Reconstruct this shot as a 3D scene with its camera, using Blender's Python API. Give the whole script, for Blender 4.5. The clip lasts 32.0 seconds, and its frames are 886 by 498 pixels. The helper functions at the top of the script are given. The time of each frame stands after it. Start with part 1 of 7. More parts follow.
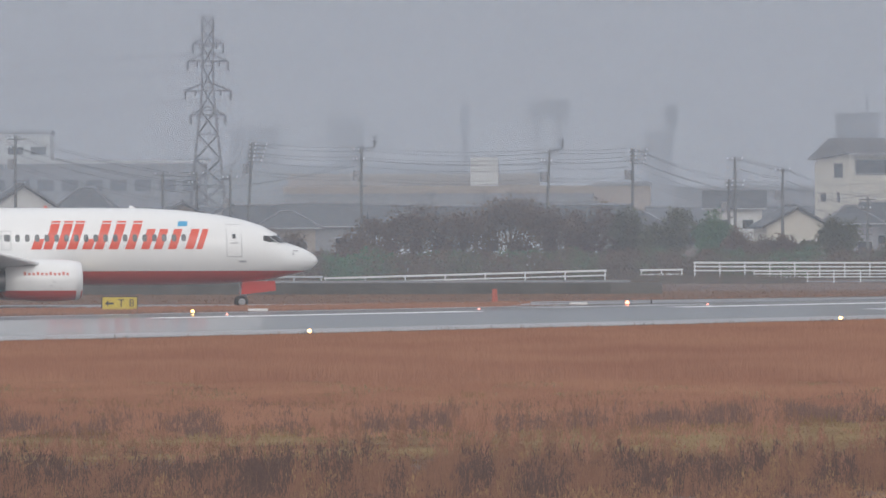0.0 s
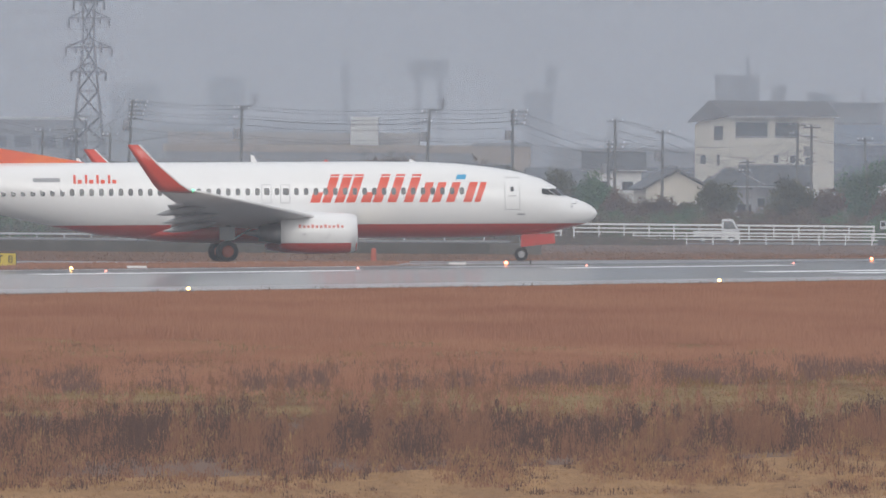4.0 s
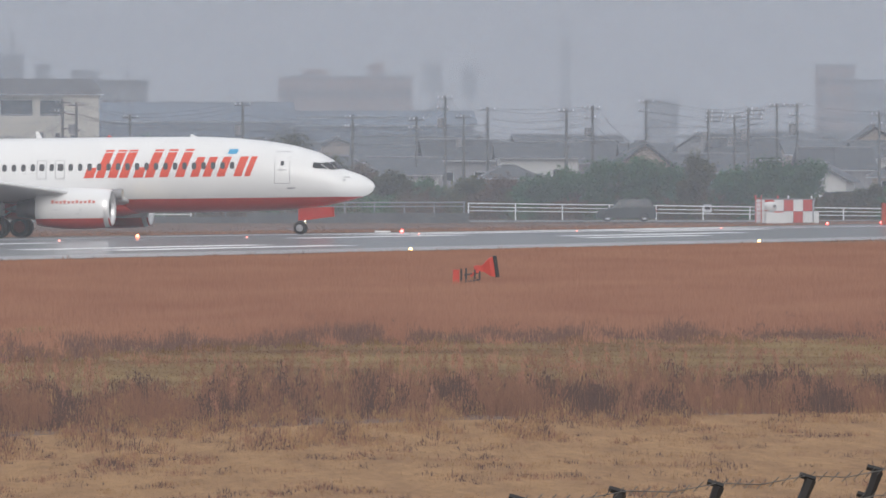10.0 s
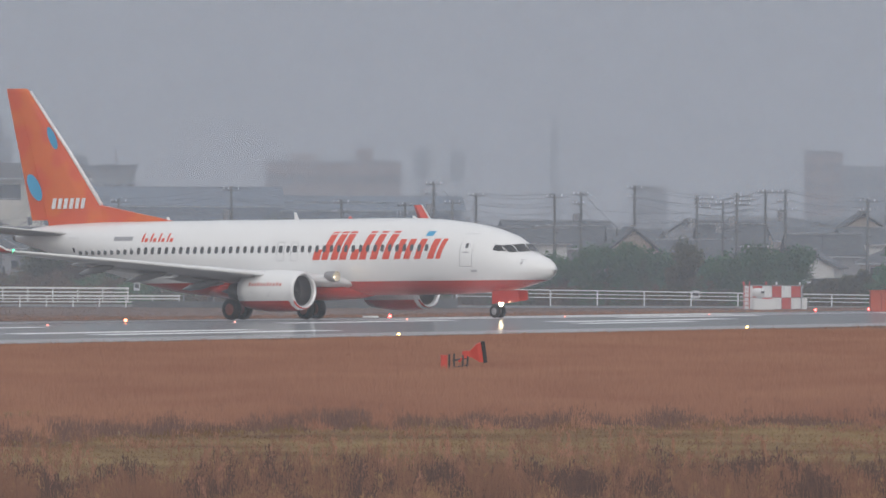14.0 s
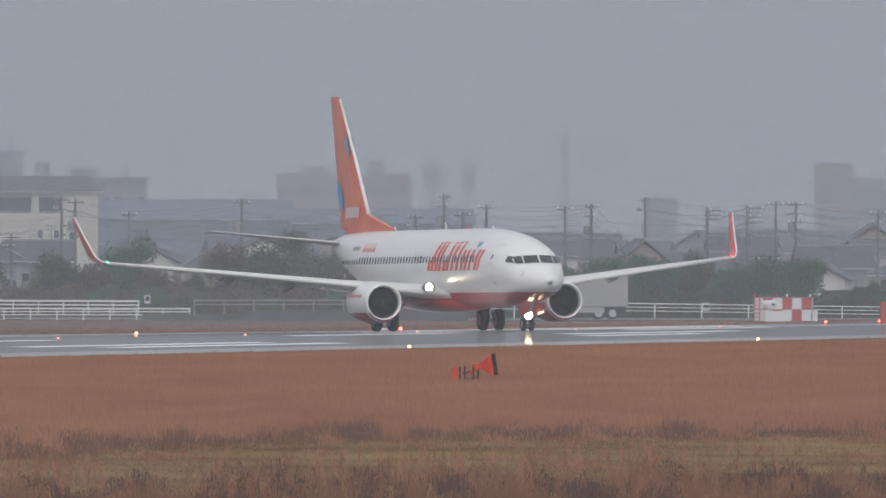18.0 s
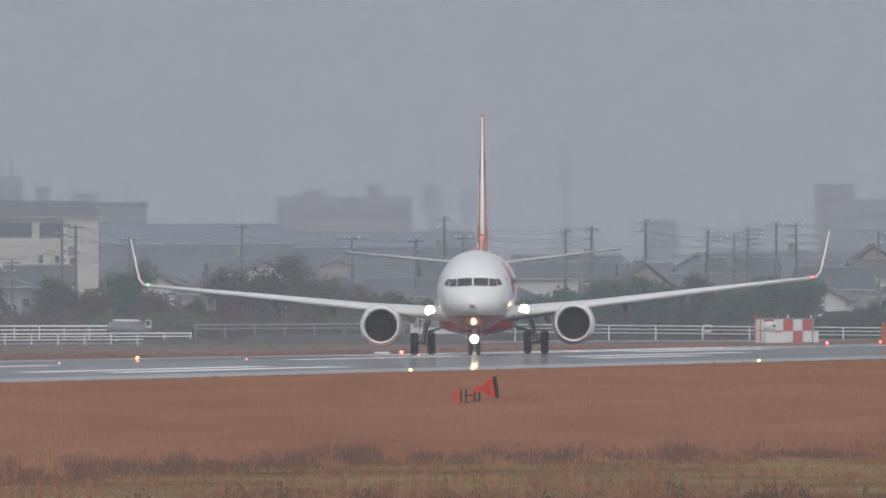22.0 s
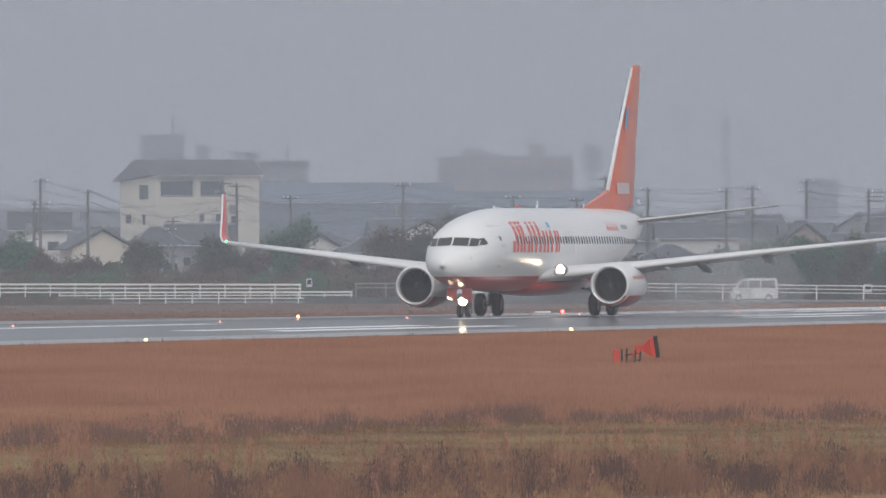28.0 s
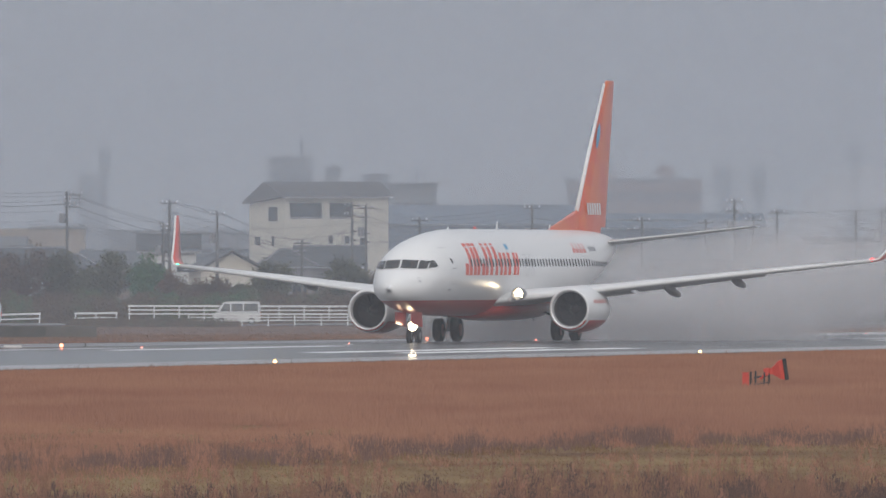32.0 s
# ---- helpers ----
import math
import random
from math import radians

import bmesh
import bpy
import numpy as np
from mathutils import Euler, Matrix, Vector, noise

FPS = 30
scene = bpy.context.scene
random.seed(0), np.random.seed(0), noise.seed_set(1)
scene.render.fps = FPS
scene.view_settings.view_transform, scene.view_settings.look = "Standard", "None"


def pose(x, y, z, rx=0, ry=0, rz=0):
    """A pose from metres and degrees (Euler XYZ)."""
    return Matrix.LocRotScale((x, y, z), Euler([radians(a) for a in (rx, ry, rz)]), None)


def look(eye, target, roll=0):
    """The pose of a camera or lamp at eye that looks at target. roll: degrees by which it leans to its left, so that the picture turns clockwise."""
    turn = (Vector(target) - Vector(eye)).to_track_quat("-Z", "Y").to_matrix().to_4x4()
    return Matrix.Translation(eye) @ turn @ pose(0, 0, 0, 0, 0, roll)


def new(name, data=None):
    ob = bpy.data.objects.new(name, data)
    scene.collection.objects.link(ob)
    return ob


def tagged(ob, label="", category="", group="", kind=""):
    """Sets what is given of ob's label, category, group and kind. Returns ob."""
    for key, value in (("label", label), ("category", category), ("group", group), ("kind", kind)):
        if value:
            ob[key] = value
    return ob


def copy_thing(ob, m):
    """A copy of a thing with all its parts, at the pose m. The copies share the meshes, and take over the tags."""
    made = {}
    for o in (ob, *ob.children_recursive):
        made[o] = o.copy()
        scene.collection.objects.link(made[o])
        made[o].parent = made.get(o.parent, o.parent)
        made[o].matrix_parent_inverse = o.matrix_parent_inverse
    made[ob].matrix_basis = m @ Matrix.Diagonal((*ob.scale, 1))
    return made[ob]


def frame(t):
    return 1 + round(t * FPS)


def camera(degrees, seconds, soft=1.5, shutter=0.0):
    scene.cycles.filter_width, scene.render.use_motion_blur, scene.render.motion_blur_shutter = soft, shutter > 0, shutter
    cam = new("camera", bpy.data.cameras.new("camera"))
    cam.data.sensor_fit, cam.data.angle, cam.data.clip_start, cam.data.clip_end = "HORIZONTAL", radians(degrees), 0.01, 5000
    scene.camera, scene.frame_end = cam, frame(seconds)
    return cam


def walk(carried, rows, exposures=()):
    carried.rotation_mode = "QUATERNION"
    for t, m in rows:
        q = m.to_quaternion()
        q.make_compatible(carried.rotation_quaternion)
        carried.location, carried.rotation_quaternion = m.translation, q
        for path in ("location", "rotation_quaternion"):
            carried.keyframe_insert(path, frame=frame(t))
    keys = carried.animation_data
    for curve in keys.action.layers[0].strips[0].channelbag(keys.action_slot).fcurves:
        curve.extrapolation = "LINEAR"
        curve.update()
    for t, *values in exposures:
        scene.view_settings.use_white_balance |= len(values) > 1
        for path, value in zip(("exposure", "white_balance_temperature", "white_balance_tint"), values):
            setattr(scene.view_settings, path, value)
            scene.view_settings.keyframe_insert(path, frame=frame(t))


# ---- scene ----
# camera on a low rise beside the field, panned by hand with a very long lens
cam = camera(3.5919, 32.0, soft=1.58)
EYE = (0.0, 0.0, 3.5)
# seconds, pan to the right, tilt up, roll
PATH = [
    (0, -1.4078, -0.1022, -0.130),
    (0.5, -1.3704, -0.0891, -0.115),
    (1, -1.3272, -0.0811, -0.045),
    (1.5, -1.2207, -0.1145, 0.075),
    (2, -1.1660, -0.1688, 0.120),
    (2.5, -1.2026, -0.2050, 0.277),
    (4.5, -0.6799, -0.2698, 0.381),
    (5, -0.2992, -0.1855, 0.258),
    (5.5, -0.1576, -0.0308, 0.172),
    (6, 0.0000, 0.0722, 0.107),
    (6.5, 0.1551, 0.0918, -0.016),
    (7, 0.3674, 0.1068, -0.024),
    (7.5, 0.6593, 0.0475, -0.096),
    (8, 0.9006, -0.0448, -0.122),
    (8.5, 1.7292, -0.0739, -0.159),
    (9, 1.8168, -0.1814, -0.068),
    (9.5, 1.9806, -0.2484, -0.105),
    (10, 2.0590, -0.3471, -0.018),
    (10.5, 1.9980, -0.3673, 0.106),
    (11, 1.9075, -0.3301, 0.226),
    (11.5, 2.0041, -0.0139, 0.247),
    (12, 2.0987, -0.0032, 0.152),
    (12.5, 2.1764, -0.0751, 0.207),
    (13, 2.2048, -0.0801, 0.262),
    (13.5, 2.1168, -0.0183, 0.208),
    (14, 2.1065, -0.0008, 0.151),
    (14.5, 1.9935, 0.0513, 0.114),
    (15, 1.9700, 0.0237, 0.093),
    (15.5, 1.8769, -0.0432, -0.007),
    (17.5, 1.9290, 0.0511, 0.001),
    (18, 2.0640, 0.0495, 0.069),
    (18.5, 2.1046, 0.0617, -0.047),
    (19, 1.9857, 0.0630, -0.153),
    (19.5, 1.9929, 0.1120, -0.157),
    (20, 2.0518, 0.1346, -0.166),
    (20.5, 2.0706, 0.1499, -0.082),
    (21, 2.0915, 0.1478, -0.210),
    (21.5, 2.0720, 0.1371, -0.169),
    (22, 2.0618, 0.1433, -0.230),
    (22.5, 1.9679, 0.1624, -0.211),
    (23, 1.8889, 0.1783, -0.300),
    (23.5, 1.7745, 0.1979, -0.193),
    (24, 1.7583, 0.2103, -0.236),
    (24.5, 1.7952, 0.2144, -0.095),
    (26.5, 1.5357, 0.1235, -0.207),
    (27, 1.4728, 0.0696, -0.193),
    (27.5, 1.4516, 0.0461, -0.130),
    (28, 1.4090, -0.0203, -0.121),
    (28.5, 1.3888, -0.0770, -0.070),
    (29, 1.3067, -0.1689, 0.074),
    (29.5, 1.1676, -0.2023, 0.080),
    (30, 1.0199, -0.0988, 0.013),
    (30.5, 0.9359, -0.0218, -0.024),
    (31, 0.8181, 0.0159, -0.063),
    (31.5, 0.7392, 0.0134, -0.070),
    (32, 0.8857, 0.0702, -0.040),
]
walk(cam, [(t, pose(*EYE, 90 + tilt, 0, -pan) @ pose(0, 0, 0, 0, 0, roll)) for t, pan, tilt, roll in PATH],
     exposures=[(0, 0.33), (1, 0.37), (2, 0.34), (4.5, 0.35), (6, 0.2), (7, 0.14), (8, 0.22), (9, 0.36), (10, 0.41), (11, 0.37), (12, 0.25), (13, 0.23), (15, 0.17), (18, 0.17), (19, 0.23), (20, 0.16), (21, 0.11), (22, 0.17), (24, 0.13), (27, 0.22), (28, 0.24), (29, 0.33), (30, 0.36), (31, 0.19), (32, 0.19)])

# seconds, nose x, y and compass heading (0 = away, 90 = right) of the airliner
TAXI = [
    (0, -24.45, 730.66, 79.37),
    (1, -19.21, 732.64, 80.88),
    (2, -13.95, 734.52, 82.37),
    (4.5, -1.27, 738.88, 84.53),
    (5, 1.17, 739.54, 85.19),
    (6, 5.79, 740.55, 87.28),
    (7, 10.40, 741.41, 90.32),
    (8, 14.87, 741.91, 93.44),
    (9, 19.05, 741.30, 97.61),
    (10, 23.06, 739.61, 102.81),
    (11, 26.56, 736.88, 108.90),
    (12, 29.34, 733.29, 116.66),
    (13, 31.33, 728.97, 125.16),
    (14, 32.46, 724.26, 133.91),
    (15, 32.79, 719.40, 142.64),
    (15.5, 32.74, 717.22, 146.78),
    (17.5, 31.40, 709.66, 162.02),
    (18, 30.93, 707.87, 165.24),
    (19, 29.74, 704.58, 171.18),
    (20, 28.82, 701.50, 175.56),
    (21, 27.80, 698.07, 179.17),
    (22, 26.45, 694.19, 183.15),
    (23, 24.65, 690.21, 187.56),
    (24, 22.69, 685.96, 191.65),
    (26.5, 18.73, 673.32, 195.52),
    (27, 17.95, 670.69, 195.83),
    (28, 16.34, 665.31, 196.23),
    (29, 14.73, 659.55, 196.30),
    (30, 12.87, 653.15, 196.41),
    (31, 10.52, 646.07, 196.61),
    (32, 7.45, 638.70, 196.88),
]

# ---- light: an overcast, misty day ----
world = bpy.data.worlds.new("overcast")
scene.world = world
scene.cycles.transparent_max_bounces = 48
world.use_nodes = True
wt = world.node_tree
wt.nodes.clear()
w_out = wt.nodes.new("ShaderNodeOutputWorld")
w_bg = wt.nodes.new("ShaderNodeBackground")
w_sky = wt.nodes.new("ShaderNodeTexSky")
w_sky.sky_type, w_sky.sun_disc = "NISHITA", False
w_sky.sun_elevation, w_sky.sun_rotation = radians(27), radians(187)
w_sky.air_density, w_sky.dust_density = 2.0, 6.0
w_tc = wt.nodes.new("ShaderNodeTexCoord")
w_sep = wt.nodes.new("ShaderNodeSeparateXYZ")
w_ramp = wt.nodes.new("ShaderNodeValToRGB")
w_ramp.color_ramp.elements[0].position = 0.0
w_ramp.color_ramp.elements[0].color = (0.50, 0.51, 0.55, 1)
w_ramp.color_ramp.elements[1].position = 1.0
w_ramp.color_ramp.elements[1].color = (0.82, 0.83, 0.87, 1)
e_mid = w_ramp.color_ramp.elements.new(0.035)
e_mid.color = (0.49, 0.50, 0.535, 1)
e_up = w_ramp.color_ramp.elements.new(0.35)
e_up.color = (0.64, 0.65, 0.69, 1)
w_mix = wt.nodes.new("ShaderNodeMix")
w_mix.data_type = "RGBA"
w_scale = wt.nodes.new("ShaderNodeMix")
w_scale.data_type, w_scale.blend_type = "RGBA", "MULTIPLY"
w_scale.inputs[0].default_value = 1.0
w_scale.inputs[7].default_value = (0.09, 0.09, 0.09, 1)
wt.links.new(w_tc.outputs["Generated"], w_sep.inputs[0])
wt.links.new(w_sep.outputs["Z"], w_ramp.inputs[0])
wt.links.new(w_sky.outputs[0], w_scale.inputs[6])
w_mix.inputs[0].default_value = 0.93
wt.links.new(w_scale.outputs[2], w_mix.inputs[6])
wt.links.new(w_ramp.outputs[0], w_mix.inputs[7])
wt.links.new(w_mix.outputs[2], w_bg.inputs[0])
w_bg.inputs[1].default_value = 1.0
wt.links.new(w_bg.outputs[0], w_out.inputs[0])

sun_data = bpy.data.lights.new("sun", "SUN")
sun_data.energy, sun_data.angle, sun_data.color = 1.1, radians(40), (1.0, 0.97, 0.93)
sun_ob = new("sun", sun_data)
sun_ob.matrix_world = look((0, 0, 500), (-120, 1000, 0))


# ---- materials ----
def nodes_of(m):
    m.use_nodes = True
    t = m.node_tree
    return t, t.nodes["Principled BSDF"]


def setin(b, **kw):
    names = {"rough": "Roughness", "metal": "Metallic", "spec": "Specular IOR Level", "coat": "Coat Weight", "coat_rough": "Coat Roughness"}
    for k, v in kw.items():
        b.inputs[names[k]].default_value = v


def mat(name, color, rough=0.6, metal=0.0, vary=0.15, scale=3.0, fine=30.0, bump=0.0, island=0.0, per_object=0.0, coat=0.0, second=None, stretch=None, gain=1.6, spec=None):
    """A surface with variation at two scales; second: the colour of its stains."""
    m = bpy.data.materials.new(name)
    t, b = nodes_of(m)
    setin(b, rough=rough, metal=metal, coat=coat, coat_rough=0.04, spec=spec if spec is not None else 0.06 if rough >= 0.9 else 0.5)
    tc = t.nodes.new("ShaderNodeTexCoord")
    n1, n2 = t.nodes.new("ShaderNodeTexNoise"), t.nodes.new("ShaderNodeTexNoise")
    n1.inputs["Scale"].default_value, n2.inputs["Scale"].default_value = scale, fine
    n1.inputs["Detail"].default_value = 4
    n2.inputs["Detail"].default_value = 2
    where = tc.outputs["Object"]
    if stretch:
        mp = t.nodes.new("ShaderNodeMapping")
        mp.inputs["Scale"].default_value = stretch
        t.links.new(where, mp.inputs["Vector"])
        where = mp.outputs[0]
    for n in (n1, n2):
        t.links.new(where, n.inputs["Vector"])
    mix = t.nodes.new("ShaderNodeMix")
    mix.data_type = "RGBA"
    dark = second or tuple(c * (1 - 2 * vary) for c in color)
    mix.inputs[6].default_value = (*dark, 1)
    mix.inputs[7].default_value = (*color, 1)
    add = t.nodes.new("ShaderNodeMath")
    add.operation = "MULTIPLY_ADD"
    add.inputs[1].default_value = gain
    add.inputs[2].default_value = 0.65 - 0.5 * gain
    t.links.new(n1.outputs["Fac"], add.inputs[0])
    clampn = t.nodes.new("ShaderNodeClamp")
    t.links.new(add.outputs[0], clampn.inputs[0])
    t.links.new(clampn.outputs[0], mix.inputs[0])
    col = mix.outputs[2]
    hsv = t.nodes.new("ShaderNodeHueSaturation")
    val = t.nodes.new("ShaderNodeMapRange")
    val.inputs[3].default_value, val.inputs[4].default_value = 1 - vary, 1 + vary
    t.links.new(n2.outputs["Fac"], val.inputs[0])
    last = val.outputs[0]
    for amount, node, out in ((island, "ShaderNodeNewGeometry", "Random Per Island"), (per_object, "ShaderNodeObjectInfo", "Random")):
        if amount:
            g = t.nodes.new(node)
            r = t.nodes.new("ShaderNodeMapRange")
            r.inputs[3].default_value, r.inputs[4].default_value = 1 - amount, 1 + amount
            t.links.new(g.outputs[out], r.inputs[0])
            mul = t.nodes.new("ShaderNodeMath")
            mul.operation = "MULTIPLY"
            t.links.new(last, mul.inputs[0])
            t.links.new(r.outputs[0], mul.inputs[1])
            last = mul.outputs[0]
    t.links.new(col, hsv.inputs["Color"])
    t.links.new(last, hsv.inputs["Value"])
    t.links.new(hsv.outputs[0], b.inputs["Base Color"])
    if bump:
        bn = t.nodes.new("ShaderNodeBump")
        bn.inputs["Strength"].default_value = bump
        bn.inputs["Distance"].default_value = 0.02
        t.links.new(n2.outputs["Fac"], bn.inputs["Height"])
        t.links.new(bn.outputs[0], b.inputs["Normal"])
    return m


def glow(name, color, strength):
    m = bpy.data.materials.new(name)
    t, b = nodes_of(m)
    b.inputs["Base Color"].default_value = (*color, 1)
    b.inputs["Emission Color"].default_value = (*color, 1)
    b.inputs["Emission Strength"].default_value = strength
    return m


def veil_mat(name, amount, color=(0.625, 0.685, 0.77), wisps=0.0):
    """For haze sheets and spray puffs: lets most light through and scatters a little."""
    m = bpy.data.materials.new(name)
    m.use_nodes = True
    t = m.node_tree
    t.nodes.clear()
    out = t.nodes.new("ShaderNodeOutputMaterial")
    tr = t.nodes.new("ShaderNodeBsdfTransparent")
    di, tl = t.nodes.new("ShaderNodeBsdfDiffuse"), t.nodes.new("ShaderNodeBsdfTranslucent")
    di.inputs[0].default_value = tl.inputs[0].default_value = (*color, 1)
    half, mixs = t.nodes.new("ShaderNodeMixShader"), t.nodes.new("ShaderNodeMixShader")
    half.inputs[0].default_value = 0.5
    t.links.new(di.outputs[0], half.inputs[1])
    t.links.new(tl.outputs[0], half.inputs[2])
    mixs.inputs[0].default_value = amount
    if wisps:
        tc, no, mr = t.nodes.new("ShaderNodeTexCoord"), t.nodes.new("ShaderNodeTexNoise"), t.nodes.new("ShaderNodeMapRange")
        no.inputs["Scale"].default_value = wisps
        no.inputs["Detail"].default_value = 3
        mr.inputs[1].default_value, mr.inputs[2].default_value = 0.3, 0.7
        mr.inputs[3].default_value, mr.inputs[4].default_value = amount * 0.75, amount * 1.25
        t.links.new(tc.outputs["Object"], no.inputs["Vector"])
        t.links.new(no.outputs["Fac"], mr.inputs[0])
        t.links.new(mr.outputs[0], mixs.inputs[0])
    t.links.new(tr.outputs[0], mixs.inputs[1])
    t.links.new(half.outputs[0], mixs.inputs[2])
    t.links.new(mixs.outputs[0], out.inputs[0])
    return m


M_ASPHALT = mat("wet_asphalt", (0.095, 0.095, 0.10), rough=0.35, vary=0.18, scale=0.07, fine=5, coat=0.35, spec=0.25, second=(0.06, 0.06, 0.064), stretch=(0.35, 1.4, 1))
M_SHOULDER = mat("worn_wet_shoulder", (0.36, 0.36, 0.365), rough=0.6, vary=0.14, scale=0.12, fine=3, coat=0.08, second=(0.20, 0.20, 0.205), stretch=(0.4, 1.2, 1))
M_TAXI = mat("wet_concrete", (0.17, 0.17, 0.175), rough=0.3, vary=0.2, scale=0.1, fine=4)
M_PAINT = mat("marking_paint", (0.86, 0.86, 0.86), rough=0.8, vary=0.08, scale=0.6, fine=8)
M_SOIL = mat("dry_grass_soil", (0.17, 0.115, 0.09), rough=0.95, vary=0.12, scale=0.05, fine=0.8, second=(0.14, 0.09, 0.072), stretch=(0.5, 0.25, 1))
M_STRAW = mat("straw_ground", (0.31, 0.185, 0.092), rough=0.95, vary=0.3, scale=2.2, fine=14, second=(0.20, 0.115, 0.062), stretch=(0.7, 0.07, 1), gain=1.8, bump=0.3)
M_TURF = mat("short_turf", (0.225, 0.155, 0.078), rough=0.95, vary=0.12, scale=0.3, fine=2, second=(0.105, 0.053, 0.032), gain=2.8, stretch=(0.6, 0.28, 1))
M_RED_GRASS = mat("rust_red_grass", (0.345, 0.183, 0.126), rough=0.95, vary=0.09, scale=0.16, fine=1.3, island=0.05, second=(0.265, 0.132, 0.096), gain=2.4, stretch=(1.0, 0.3, 1))
M_DARK_WEED = mat("dark_weed", (0.116, 0.074, 0.065), rough=0.95, vary=0.1, scale=0.5, fine=2, island=0.04)
M_DUSK = mat("dusky_mauve_grass", (0.170, 0.107, 0.093), rough=0.95, vary=0.1, scale=0.5, fine=2, island=0.04)
M_RUST_WEED = mat("rusty_weed", (0.245, 0.132, 0.09), rough=0.95, vary=0.12, scale=0.5, fine=2, island=0.05)
M_GOLD_WEED = mat("golden_dry_grass", (0.32, 0.198, 0.107), rough=0.95, vary=0.14, scale=0.5, fine=2, island=0.07)
M_OLIVE_GRASS = mat("olive_short_grass", (0.225, 0.155, 0.078), rough=0.95, vary=0.12, scale=0.3, fine=2, island=0.05, second=(0.11, 0.055, 0.033), gain=2.8, stretch=(0.6, 0.28, 1))
M_LOW_GRASS = mat("low_brown_grass", (0.17, 0.11, 0.085), rough=0.95, vary=0.1, scale=0.04, fine=0.5, island=0.04, second=(0.15, 0.09, 0.07))
M_STEEL = mat("galvanised_steel", (0.45, 0.46, 0.47), rough=0.45, metal=0.7, vary=0.1)
M_DARKSTEEL = mat("dark_steel", (0.06, 0.06, 0.065), rough=0.5, metal=0.3, vary=0.15, scale=6)
M_RAILWHITE = mat("white_rail_paint", (0.78, 0.78, 0.77), rough=0.45, vary=0.08, scale=2)
M_RAILGREY = mat("grey_rail_paint", (0.5, 0.51, 0.52), rough=0.5, vary=0.1, scale=2)
M_RAILDARK = mat("dull_rail_paint", (0.24, 0.25, 0.26), rough=0.6, vary=0.15, scale=2)
M_CONCRETE = mat("weathered_concrete", (0.30, 0.29, 0.28), rough=0.85, vary=0.2, scale=0.8, fine=8)
M_DARKCON = mat("damp_concrete", (0.10, 0.10, 0.10), rough=0.8, vary=0.25, scale=0.6, fine=6)
M_POLE = mat("concrete_pole", (0.13, 0.128, 0.125), rough=0.8, vary=0.12)
M_BLACK = mat("black_rubber", (0.022, 0.022, 0.024), rough=0.75, vary=0.15)
M_GLASS = mat("dark_glass", (0.03, 0.035, 0.04), rough=0.12, vary=0.1)
M_CREAM = mat("cream_render_wall", (0.72, 0.67, 0.57), rough=0.85, vary=0.06, scale=0.5, fine=6)
M_WHITEWALL = mat("white_render_wall", (0.70, 0.70, 0.68), rough=0.85, vary=0.07, scale=0.5, fine=6)
M_TANWALL = mat("tan_wall", (0.39, 0.32, 0.26), rough=0.85, vary=0.1, scale=0.4, fine=5)
M_BROWNWALL = mat("brown_tile_wall", (0.34, 0.22, 0.18), rough=0.85, vary=0.1, scale=0.4, fine=5)
M_GREYWALL = mat("grey_wall", (0.28, 0.28, 0.29), rough=0.85, vary=0.1, scale=0.4, fine=5)
M_BLUEWALL = mat("blue_grey_cladding", (0.10, 0.135, 0.19), rough=0.6, vary=0.12, scale=0.3, fine=5)
M_ROOF = mat("grey_roof_tile", (0.095, 0.085, 0.085), rough=0.7, vary=0.15, scale=1.0, fine=8)
M_ROOFB = mat("slate_roof_tile", (0.075, 0.08, 0.09), rough=0.6, vary=0.15, scale=1.0, fine=8, per_object=0.2)
M_WIREGREY = mat("dull_wire", (0.10, 0.095, 0.09), rough=0.7, vary=0.2, scale=6)
M_FENCE = mat("black_fence_steel", (0.018, 0.018, 0.02), rough=0.7, vary=0.15, scale=6)
M_BARK = mat("bark", (0.10, 0.075, 0.055), rough=0.95, vary=0.2, scale=3)
M_LEAF_GREEN = mat("green_leaves", (0.05, 0.135, 0.055), rough=0.85, vary=0.3, scale=0.6, fine=3, island=0.12, per_object=0.2)
M_LEAF_BROWN = mat("brown_autumn_leaves", (0.128, 0.087, 0.063), rough=0.9, vary=0.3, scale=0.6, fine=3, island=0.12, per_object=0.2)
M_LEAF_OLIVE = mat("olive_leaves", (0.095, 0.100, 0.056), rough=0.9, vary=0.3, scale=0.6, fine=3, island=0.12, per_object=0.2)
M_HORN = mat("weathered_red_paint", (0.58, 0.062, 0.042), rough=0.55, vary=0.12, scale=3)
M_RED = mat("signal_red_paint", (0.55, 0.045, 0.03), rough=0.45, vary=0.08, scale=1)
M_WHITE = mat("white_enamel", (0.80, 0.80, 0.80), rough=0.35, vary=0.05, scale=1)
M_YELLOW = mat("sign_yellow", (0.60, 0.46, 0.06), rough=0.5, vary=0.06)


# ---- mesh helpers ----
def part(name, bm, material, parent=None, label="", smooth=False):
    """Links a bmesh as one mesh object, under parent when there is one."""
    me = bpy.data.meshes.new(name)
    if smooth:
        for f in bm.faces:
            f.smooth = True
    bm.to_mesh(me)
    bm.free()
    me.materials.append(material)
    ob = new(name, me)
    if parent:
        ob.parent = parent
    return tagged(ob, label)


def again(ob, m, parent=None):
    """Another object on the same mesh, at the pose m."""
    o = new(ob.name.split(".")[0], ob.data)
    o.parent = parent if parent else ob.parent
    o.matrix_basis = m
    return o


